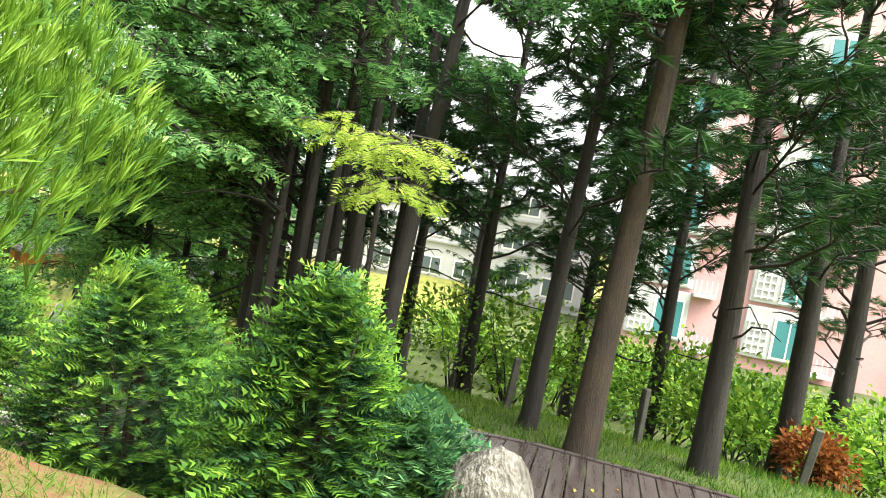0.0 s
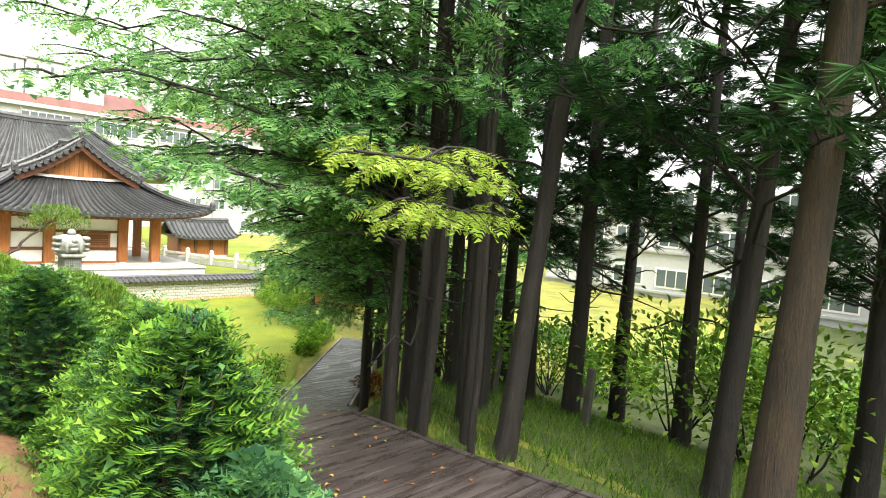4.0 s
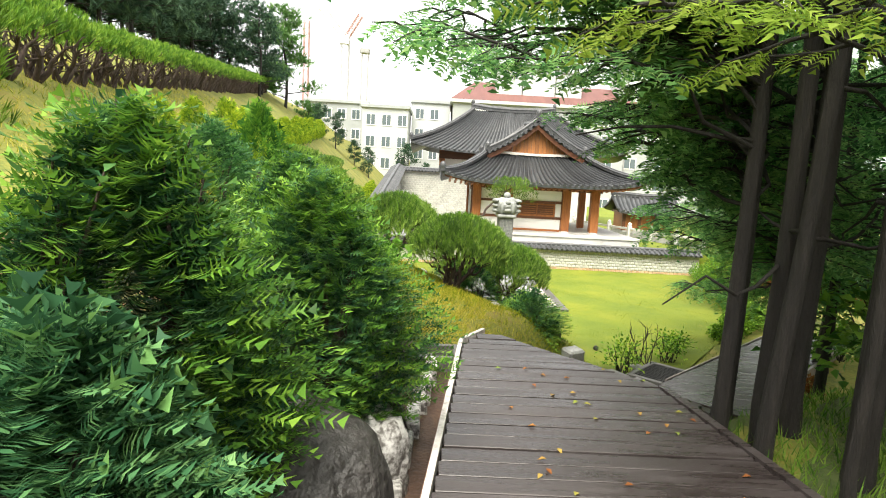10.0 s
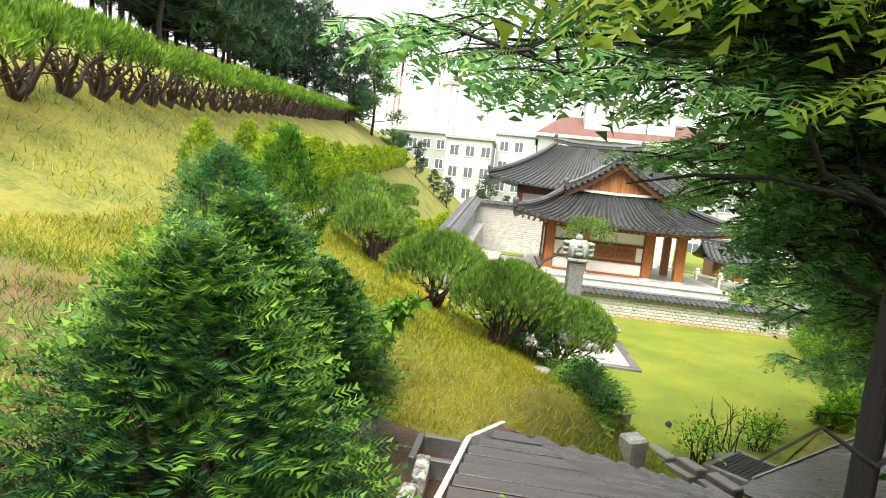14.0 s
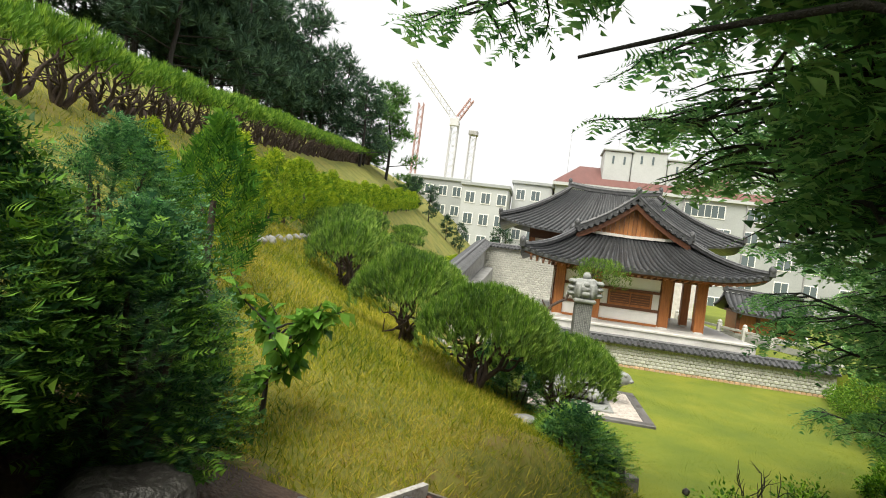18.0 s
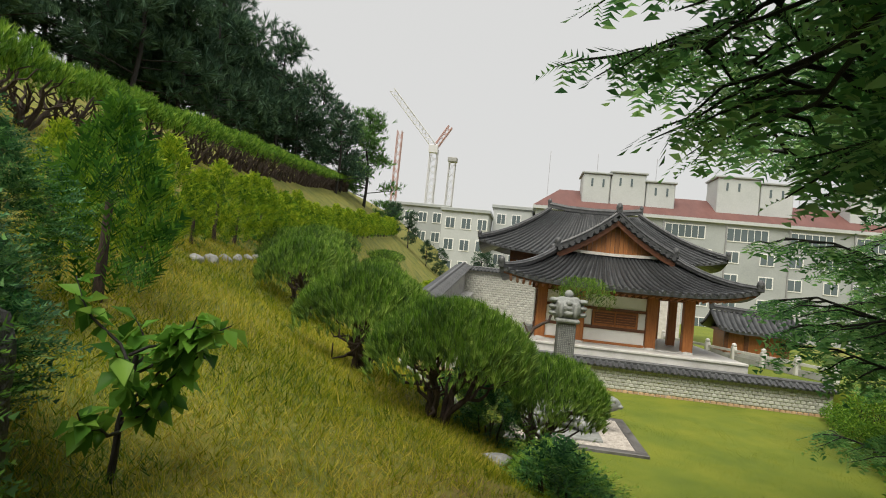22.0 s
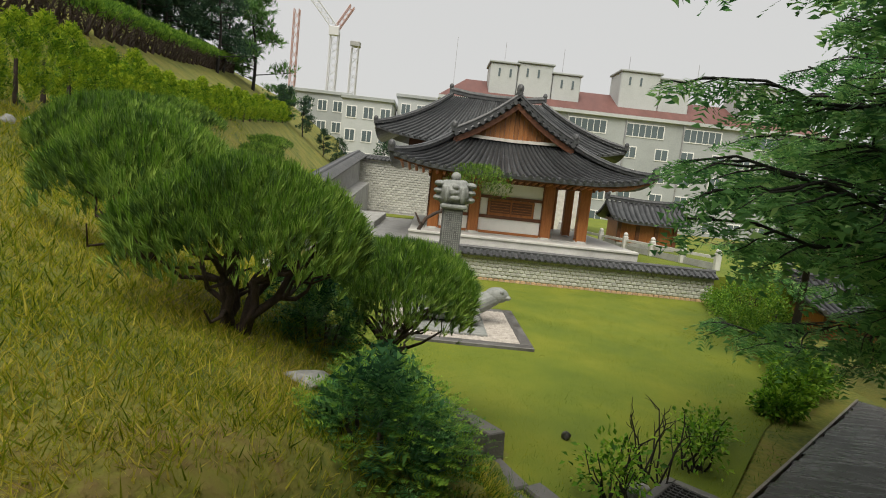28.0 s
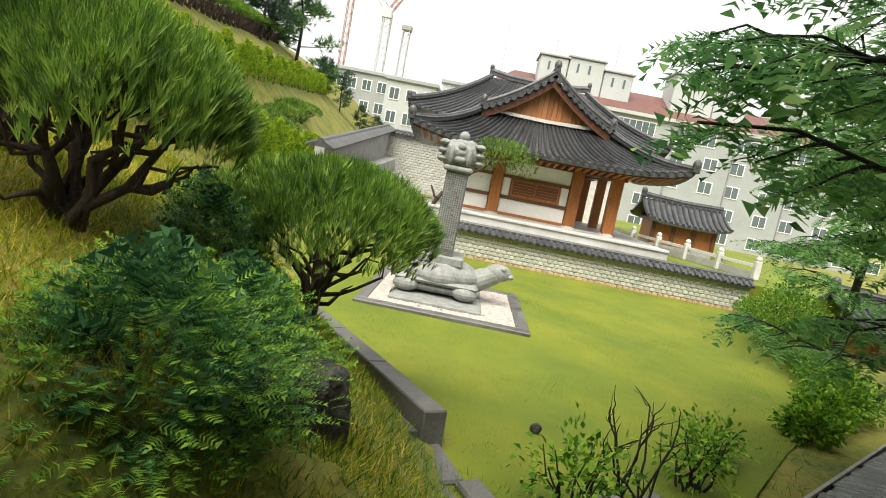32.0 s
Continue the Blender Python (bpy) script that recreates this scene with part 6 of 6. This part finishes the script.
spots += [(-5.75, -15.4, 2, 1.0), (-6.3, -14.7, 0, .95), (-7.9, -13.6, 0, .85), (-8.1, -12.9, 1, .7), (-8.3, -11.3, 0, .95), (-8.0, -10.4, 2, .6), (-8.3, -9.4, 2, .6), (-6.6, -13.7, 0, .8)]
used = set()
for x, y, k, s in spots:
    m = pose(*on(x, y), 0, 0, r2.uniform(0, 360)) @ Matrix.Diagonal((s, s, s, 1))
    if k not in used:
        used.add(k)
        ARBS[k].matrix_world = m
    else:
        copy_thing(ARBS[k], m)
for k in range(16):
    y = -12.4 + k * .62
    x = row_x(y) + .45
    rock((.3, .22, .2), on(x, y, -.06), 37 * k, 100 + k, M_ROCK_W, "grey edging stone below the arborvitae row", 2)

# small broad-leaved tree
rng = np.random.default_rng(77)
ST = thing("sapling", "young broad-leaved sapling with large drooping leaves on the slope", "tree", "", on(-4.1, -17.28))
paths, pp, dd = [bent((0, 0, -.1), (.05, .02, .55), 5, .012, .018, .011, rng)], [], []
for k in range(11):
    b = rng.uniform(0, 6.283)
    z = .2 + .035 * k
    e = np.array([math.cos(b) * rng.uniform(.25, .5), math.sin(b) * rng.uniform(.25, .5), z + rng.uniform(.15, .42)])
    tw = bent((.02, .01, z), e, 5, .02, .009, .003, rng)
    paths.append(tw)
    q = np.array([c for c, _ in tw])
    for j in range(24):
        g = rng.uniform(.3, 1) * 3.99
        i = int(g)
        pp.append(q[i] + (q[i + 1] - q[i]) * (g - i))
        dd.append(rng.normal(0, .7, 3) + np.array([0, 0, -.35]))
v, f = tube_np(paths, 6)
mesh_np("branch_work", v, f, M_BARK, ST)
v, f = scatter(LEAF, pp, dd, .115 * rng.uniform(.7, 1.3, len(pp)), rng, .5)
mesh_np("foliage", v, f, L_BROAD, ST)

# ---- trees right of the boardwalk ----
rng = np.random.default_rng(5)


def rel(p, foot):
    return (p[0] - foot[0], p[1] - foot[1], p[2] - ground(*foot))


def over_path(x, y, z):
    """The boughs arch over the boardwalk and the stairs and leave the way and the view to the lawn open."""
    for px, py, pz in ((-2.44, -20.4, 3.3), (-2.5, -21.2, 3.4), (-2.37, -19.4, 3.15)):
        if math.hypot(x - px, y - py, z - pz) < 1.2:
            return False
    if -21.5 < y < -17.5 and x + 2.7 < .29 * (y + 22.3) and z < 4.05 + .1 * (y + 20.6):
        return False
    for px, py, pz, ms, es in ((-2.4, -20.3, 3.35, (-.4, -.1, .05, .2, .33), (.36, .28, .14, 0, -.5)), (-2.1, -18.6, 3.15, (.1, .26, .36, .45, .6), (.42, .24, .08, -.12, -.4)), (-.95, -16.9, 2.43, (.2, .3, .4), (.5, .2, -.3))):
        if y > py + .2:
            d = y - py
            if (z - pz) / d < float(np.interp((x - px) / d, ms, es)) and (x - px) / d < ms[-1]:
                return False
    s, c = .603 * (x + 2.1) + .797 * (y + 18.5), .797 * (x + 2.1) - .603 * (y + 18.5)
    if -.5 < s < 9 and -.7 < c < 1.0 and z < 3.4 - .29 * max(0, s):
        return False
    return z > 3.5 or math.hypot(x + .93, y + 16.7) > 1.7 and math.hypot(x + 1.7, y + 17.9) > 1.5


def reach(foot, n, xr, yr, zr, rise=.35):
    """Boughs from a trunk to places spread through a part of the air."""
    out = []
    top = ground(*foot)
    for k in range(n):
        for j in range(30):
            e = (rng.uniform(*xr), rng.uniform(*yr), zr[0] + (zr[1] - zr[0]) * (k + rng.uniform(0, 1)) / n)
            if over_path(e[0], e[1], e[2] - .3) or foot == E2:
                break
        out.append((max(1.2, e[2] - top - rise + rng.uniform(-.3, .2)), rel(e, foot)))
    return out


E2 = (-1.18, -19.2)
A = (-1.36, -19.5)
feather_tree("redwood_tree", "tall dark-trunked redwood with feathery boughs over the stairs", on(*A), 12, .052, reach(A, 30, (-4.3, -1.3), (-19.4, -16.4), (4.3, 6.4)) + reach(A, 12, (-1.5, .4), (-17.0, -15.2), (3.4, 4.8)) + reach(A, 4, (-3.2, -1.4), (-19.6, -18.4), (4.6, 5.6), .3) + ring_boughs(rng, 5, 8, 2, 1.8), 201, L_FERN, lean=(.01, .01), size=.15, subs=19, sub=.8, per=13, snags=2, arch=over_path)
B = (-1.32, -19.93)
feather_tree("redwood_tree", "leaning dark-trunked redwood beside the boardwalk", on(*B), 12, .05, reach(B, 10, (-3.4, -1.4), (-20.2, -18.4), (5.0, 6.8)) + ring_boughs(rng, 4.5, 8, 3, 1.8), 202, L_FERN, lean=(.05, .0), size=.17, subs=16, per=13, snags=4, arch=over_path)
feather_tree("redwood_tree", "slender dark redwood with sprays hanging at the head of the stairs", on(*E2), 11, .055, reach(E2, 14, (-1.7, -.9), (-18.6, -17.6), (3.2, 4.8), .0), 204, L_FERN, lean=(.012, .0), size=.12, subs=12, sub=.42, per=14, arch=over_path)
C = (-.88, -19.45)
feather_tree("redwood_tree", "dark-trunked redwood with low drooping boughs toward the lawn", on(*C), 12.5, .08, reach(C, 18, (-.8, 1.6), (-17.2, -14.6), (2.8, 5.4), .2) + ring_boughs(rng, 5, 8, 2, 1.7), 203, L_FERN, lean=(.01, .01), size=.17, subs=20, sub=.8, per=16, snags=2, arch=over_path)
for k, (x, y, r, lx, ly, nb) in enumerate(((-1.18, -19.66, .06, .01, .0, 5), (-.85, -20.12, .075, .015, .0, 5), (-.55, -19.75, .06, .02, .01, 6), (.3, -19.3, .10, .02, 0, 7), (.9, -18.2, .10, .0, .02, 7), (1.9, -19.6, .12, .02, 0, 7), (-.35, -18.6, .075, .02, .03, 6))):
    more = reach((x, y), 8, (.3, 3.4), (-16.6, -13.4), (2.2, 6.2), .2) if k in (4, 6) else []
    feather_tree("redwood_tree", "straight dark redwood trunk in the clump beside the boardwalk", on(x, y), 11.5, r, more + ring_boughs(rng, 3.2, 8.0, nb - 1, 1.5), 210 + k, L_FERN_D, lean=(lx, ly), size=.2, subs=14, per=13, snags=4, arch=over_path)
for k, (x, y, r, n, xr, yr, zr) in enumerate(((1.75, -15.15, .075, 21, (-.5, 2.4), (-15.6, -12.9), (2.7, 5.6)), (2.25, -14.45, .065, 13, (1.0, 3.4), (-14.2, -11.6), (2.4, 5.6)), (2.7, -14.0, .07, 8, (1.8, 4.4), (-14.8, -11.4), (2.2, 5.6)), (2.0, -15.7, .07, 6, (.6, 3.2), (-16.6, -14.2), (3.0, 6.2)))):
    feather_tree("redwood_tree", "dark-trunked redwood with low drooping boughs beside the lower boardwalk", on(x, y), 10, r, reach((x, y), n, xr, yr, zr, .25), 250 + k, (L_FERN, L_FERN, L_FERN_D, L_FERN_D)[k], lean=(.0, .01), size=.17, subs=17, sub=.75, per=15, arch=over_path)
T1 = (-.85, -20.6)
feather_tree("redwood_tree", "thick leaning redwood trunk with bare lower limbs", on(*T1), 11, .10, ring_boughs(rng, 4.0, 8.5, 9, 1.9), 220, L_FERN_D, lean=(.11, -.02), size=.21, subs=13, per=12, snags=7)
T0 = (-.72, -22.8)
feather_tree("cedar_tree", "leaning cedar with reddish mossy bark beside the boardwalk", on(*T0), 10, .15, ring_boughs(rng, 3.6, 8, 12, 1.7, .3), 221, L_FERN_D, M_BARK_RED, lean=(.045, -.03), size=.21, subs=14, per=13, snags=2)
# a lit part of the redwood boughs, on an added trunk of its own
feather_tree("maple_sprig_tree", "added slender trunk carrying a lit redwood bough, coloured pale lime", on(-1.12, -20.4), 7.5, .035, [(2.4, rel((-3.35, -21.35, 4.55), (-1.12, -20.4))), (2.5, rel((-2.9, -20.9, 4.75), (-1.12, -20.4))), (2.2, rel((-2.9, -21.3, 4.35), (-1.12, -20.4)))] , 222, L_LIME, lean=(0, 0), size=.13, subs=14, sub=.5, per=15, base=FROND)
for k, (x, y, r, lx, ly) in enumerate(((2.1, -18.7, .12, .02, 0), (3.2, -17.4, .13, .0, 0), (3.7, -19.4, .13, .02, 0), (.1, -22.2, .11, .10, -.02), (.15, -24.1, .14, .04, .02), (2.6, -22.9, .15, .02, 0), (2.4, -25.5, .15, .0, 0), (2.6, -20.9, .12, .03, 0), (6.5, -17, .15, 0, 0), (6.2, -22.5, .16, .03, 0), (8.5, -19.5, .16, 0, 0), (5.0, -27, .2, 0, 0), (4.9, -24.0, .15, -.02, 0))):
    t = feather_tree("juniper_tree", "dark forked juniper tree with ragged needle clumps beyond the boardwalk", on(x, y), 7.5, r, ring_boughs(rng, 2.1, 7.2, 20, 1.8, .5), 230 + k, L_DARKPINE, M_BARK, lean=(lx, ly), size=.24, subs=10, sub=.8, per=13, base=TUFT, droop=-.3, snags=4)

# tree by the far end of the lower boardwalk and trees over the hedge
D1 = (4.6, -12.0)
feather_tree("redwood_tree", "broad feathery tree over the lower boardwalk", on(*D1), 9, .12, reach(D1, 26, (2.2, 5.0), (-14.0, -10.2), (1.4, 6.2), .1) + ring_boughs(rng, 2.0, 8.5, 14, 2.0), 240, L_FERN, size=.20, subs=20, sub=.95, per=15, arch=over_path)
D2 = (6.3, -6.0)
feather_tree("garden_maple", "spreading green tree with a slanting reddish trunk", on(*D2), 6, .09, reach(D2, 12, (4.6, 7.4), (-7.6, -4.6), (1.9, 4.6), .1) + ring_boughs(rng, 1.8, 5.5, 6, 1.5), 241, L_FERN, M_BARK_RED, lean=(.07, .03), size=.19, subs=14, per=13)
for k, (x, y) in enumerate(((7.8, -9.2), (9.0, -12.2), (3.4, -15.4), (6.2, -14.6), (8.6, -6.4), (10.5, -9.0))):
    feather_tree("redwood_tree", "feathery green tree beyond the lower boardwalk", on(x, y), 9.5, .12, ring_boughs(rng, 1.0, 8, 18, 2.0), 245 + k, (L_FERN, L_FERN_D)[k % 2], size=.28, subs=12, per=9)

# brush behind the fence
for k in range(44):
    x, y = RNG.uniform(1.5, 15), RNG.uniform(-31, -16.2)
    if abs(x - 2.4) < .5:
        x += .8
    h = RNG.uniform(.9, 2.1)
    leaf_bush("wild_shrub", "loose bright green wild shrub behind the fence", on(x, y), h * .75, h, 300 + k, (L_BUSH, L_BROAD, L_BUSH, L_HEDGE)[k % 4], 950, .115, LEAF, 7, group="wild shrubs behind the fence")
leaf_bush("rusty_shrub", "rusty brown dying shrub by the fence", on(1.6, -25.6), .4, .7, 340, L_RED, 1400, .08)
leaf_bush("rusty_shrub", "rusty red shrub under the redwoods", on(2.9, -13.9), .35, .5, 341, L_RED, 700, .07)
for k, (x, y) in enumerate(((1.3, -20.2), (1.2, -21.8), (1.1, -23.5), (1.4, -18.6), (1.2, -25.4))):
    FP = thing("fence_post", "dark slanting wooden fence post in the undergrowth", "fence post", "fence posts", on(x, y))
    part("post", turned(box_bm((-.045, -.045, -.2), (.045, .045, .75), .01), pose(0, 0, 0, 4 * (k % 2), 6 - 3 * k, 20 * k)), M_POST, FP)

# clipped hedge along the lawn
HEDGE_PTS = [(7.35, -.7), (6.9, -2.2), (6.45, -3.8), (6.1, -5.2), (5.75, -6.4), (5.4, -7.5), (5.1, -8.4)]
for k, (x, y) in enumerate(HEDGE_PTS):
    for j in range(2):
        nx, ny = HEDGE_PTS[min(k + 1, len(HEDGE_PTS) - 1)]
        xx, yy = x + (nx - x) * j / 2, y + (ny - y) * j / 2
        leaf_bush("hedge_shrub", "low clipped green hedge shrub along the lawn", (xx, yy, 0), .46, .55, 350 + 2 * k + j, L_HEDGE, 1000, .055, LEAF, 6, group="hedge along the lawn", open_=.12)
for k, (x, y, h, m_) in enumerate(((4.3, -9.2, .5, L_BUSH), (4.75, -8.8, .55, L_HEDGE), (3.7, -9.9, .42, L_BUSH), (5.6, -11.2, .8, L_BUSH), (7.4, -2.4, 1.1, L_HEDGE), (7.0, -4.2, .9, L_HEDGE), (8.0, -1.4, 1.2, L_ARB_D))):
    leaf_bush("garden_shrub", "yellow-green leafy shrub beside the boardwalk and lawn", (x, y, .0), h * .7, h, 370 + k, m_, 1500, .07)
leaf_bush("azalea_shrub", "thin leafy azalea shrub at the edge of the lawn", (.2, -13.05, lawn_z(.2, -13.05)), .36, .7, 380, L_BUSH, 420, .06, LEAF, 12, open_=.4)
leaf_bush("azalea_shrub", "thin leafy azalea shrub at the edge of the lawn", (1.45, -12.0, lawn_z(1.45, -12.0)), .34, .6, 381, L_BUSH, 420, .06, LEAF, 12, open_=.4)
leaf_bush("azalea_shrub", "small leafy azalea shrub beside the grate", (1.95, -11.3, lawn_z(1.95, -11.3)), .3, .5, 383, L_HEDGE, 360, .06, LEAF, 10, open_=.4)
rng = np.random.default_rng(90)
BS = thing("bare_shrub", "leafless shrub with thin dark upright branches on the lawn edge", "shrub", "", (.72, -12.6, lawn_z(.72, -12.6)))
paths = []
for k in range(9):
    b = rng.uniform(0, 6.283)
    e = np.array([math.cos(b) * .3, math.sin(b) * .2, rng.uniform(.55, .85)])
    p = bent((rng.normal(0, .1), rng.normal(0, .05), -.08), e, 6, .03, .014, .006, rng)
    paths.append(p)
    for j in range(4):
        q = p[rng.integers(2, 6)][0]
        paths.append(bent(q, q + np.array([rng.normal(0, .12), rng.normal(0, .12), rng.uniform(.08, .25)]), 4, .012, .006, .002, rng))
v, f = tube_np(paths, 5)
mesh_np("branch_work", v, f, M_BARK, BS)

# pine over the courtyard wall, propped
PW = garden_pine((-2.0, .75, 1.0), 2.55, .95, 95, "old leaning pine trained along the courtyard wall", (1.75, -.1), .12, 3, 1200, L_PINE, .12, "courtyard_pine")
for o in list(PW.children):
    if o.name.startswith("branch_work"):
        bpy.data.objects.remove(o)
rng = np.random.default_rng(96)
w = [bent((.0, 0, -.1), (.12, -.15, .55), 5, .03, .07, .06, rng), bent((.12, -.15, .55), (.75, -.1, 1.25), 6, .05, .06, .045, rng), bent((.75, -.1, 1.25), (1.9, -.1, 2.35), 6, .06, .045, .02, rng), bent((.1, -.12, .5), (-.15, -.1, .9), 4, .03, .04, .03, rng), bent((1.2, -.1, 1.9), (2.4, -.1, 2.1), 6, .05, .03, .012, rng), bent((1.4, -.1, 2.0), (1.1, -.1, 2.5), 5, .04, .025, .01, rng)]
v, f = tube_np(w, 8)
mesh_np("trunk", v, f, M_BARK_PINE, PW, smooth=True)

# near pine sprays and the woods
NP = garden_pine(on(-5.75, -20.95), 1.75, .6, 97, "young bright green pine with upright needle shoots", (0, .0), .3, 4, 2600, L_PINE_B, .085, "young_pine", group="", thick=.2)
FARP = [far_pine("tall hazy pine in the wood on the hill", 9, 120), far_pine("tall hazy pine with a bare lower trunk", 10.5, 121), far_pine("spreading hazy pine on the hill", 8, 122, L_FAR, 560, .36), far_pine("hazy broad-crowned tree at the end of the wood", 9, 123, L_FAR_B, 620, .34)]
r3 = random.Random(12)
far = []
for k in range(70):
    y = r3.uniform(-32, 42)
    x = float(np.interp(y, (-32, 0, 25, 42), (-20, -19.5, -21, -21.5))) - abs(r3.gauss(0, 8)) - 1
    far.append((x, y, r3.randrange(3), r3.uniform(.8, 1.15)))
far += [(-12.5, 30, 0, .38), (-11, 31.5, 2, .36), (-9.8, 33, 0, .34), (-13.4, 27.5, 2, .42), (-18.6, 36, 3, 1.05), (-17.4, 42, 3, .95), (-19.5, 31, 2, 1.0), (-16.6, 47, 2, .7), (-6.8, 44, 0, .62), (-4.6, 47, 2, .5), (-1.5, 46, 2, .45), (-18.5, 27, 0, .9)]
used = set()
for x, y, k, s in far:
    m = pose(x, y, ground(x, y) if y < 42 else 1.5, 0, 0, r3.uniform(0, 360)) @ Matrix.Diagonal((s, s, s, 1))
    if k not in used:
        used.add(k)
        FARP[k].matrix_world = m
    else:
        copy_thing(FARP[k], m)

# ---- grass ----
def grass(name, label, n, xr, yr, test, leaves, size, z=None, lay=.35, seed=1, up=-.01):
    rng = np.random.default_rng(seed)
    x, y = rng.uniform(*xr, n), rng.uniform(*yr, n)
    keep = np.array([test(a, b) for a, b in zip(x, y)])
    x, y = x[keep], y[keep]
    zz = (ground_at(x, y) if z is None else np.full(len(x), z)) + up
    m = len(x)
    d = np.stack([rng.normal(0, lay, m), rng.normal(0, lay, m), np.ones(m)], 1)
    v, f = scatter(BLADE, np.stack([x, y, zz], 1), d, size * rng.uniform(.5, 1.4, m), rng, .9, (1, 0, 0))
    return tagged(mesh_np(name, v, f, leaves), label, "grass", kind="stuff")


def slope_test(x, y):
    return x < curb_x(y) - .25 and not (y < -18 and x > -3.6) and not (-1.2 < .643 * (x + 2.85) + .766 * (y + 18.0) < 5.2 and -.12 < .766 * (x + 2.85) - .643 * (y + 18.0) < 1.9)


grass("slope_grass", "long wild yellow-green grass on the slope", 150000, (-7.6, -.6), (-18.6, -8), slope_test, L_GRASS, .085, seed=21, lay=.7)
grass("slope_grass", "wild yellow-green grass higher on the slope", 40000, (-14, -3.5), (-16, 10), lambda x, y: x < curb_x(y) - .3, L_GRASS, .13, seed=22, lay=.6)
grass("lawn_grass", "short mown lawn grass", 100000, (-4, 7.2), (-13.4, -.1), lambda x, y: curb_x(y) + .2 < x < lawn_edge(y) and not (-2.5 < x < .5 and -7.7 < y < -4.4), L_LAWN, .035, None, .5, 23, .02)
grass("verge_grass", "lush green grass beside the boardwalk", 40000, (-1.5, 2.8), (-26, -15), lambda x, y: x > deck_right(y) + .2 and x > -1.5 and (y < -18.9 or x > TOP_R.x + (y - TOP_R.y) * .84 + .25), L_GRASSG, .13, seed=24, lay=.5)
grass("curb_grass", "green grass strip beside the curb", 34000, (-3.4, 1.2), (-15.2, -9), lambda x, y: -.95 < x - curb_x(y) < -.1 or (y < -13 and ground(x, y) < 1.3 and x < -.2), L_GRASSG, .09, seed=25, lay=.5)
grass("soil_weeds", "thin weeds on the bare soil", 24000, (-7.2, -3.7), (-22, -17), lambda x, y: noise.noise((x * 1.3, y * 1.3, 2)) > -.05, L_GRASSG, .06, seed=26, lay=.7, up=.03)
grass("lawn_edge_grass", "longer grass along the edge of the lawn", 14000, (-.5, 6.5), (-14, -6), lambda x, y: abs(x - lawn_edge(y)) < .4 and -.35 < x - lawn_edge(y), L_GRASSG, .09, .04, .6, 28)

grass("slope_grass", "fine yellow-green grass on the slope beside the stairs", 70000, (-5.2, -.8), (-18.4, -14), slope_test, L_GRASS, .05, seed=27, lay=.8)
# fallen leaves and needles on the planks
v, f = scatter(LEAF, np.stack([RNG.uniform(-2.9, -1.7, 60), RNG.uniform(-23.5, -19, 60), np.full(60, DECK_Z + .008)], 1), np.concatenate([RNG.normal(0, 1, (60, 2)), RNG.normal(0, .05, (60, 1))], 1), .05, RNG, .1)
tagged(mesh_np("fallen_leaves", v, f, L_DRY), "brown and green fallen leaves on the planks", "leaves", kind="stuff")

# stones of the walls, last
stone_wall("wall_lawn", (-5.3, .03), (7.55, .03), .0, 7, WALL)
stone_wall("wall_back", (-5.9, 12.23), (-.4, 12.23), 1.1, 20, BACK, .125, .2, 300)
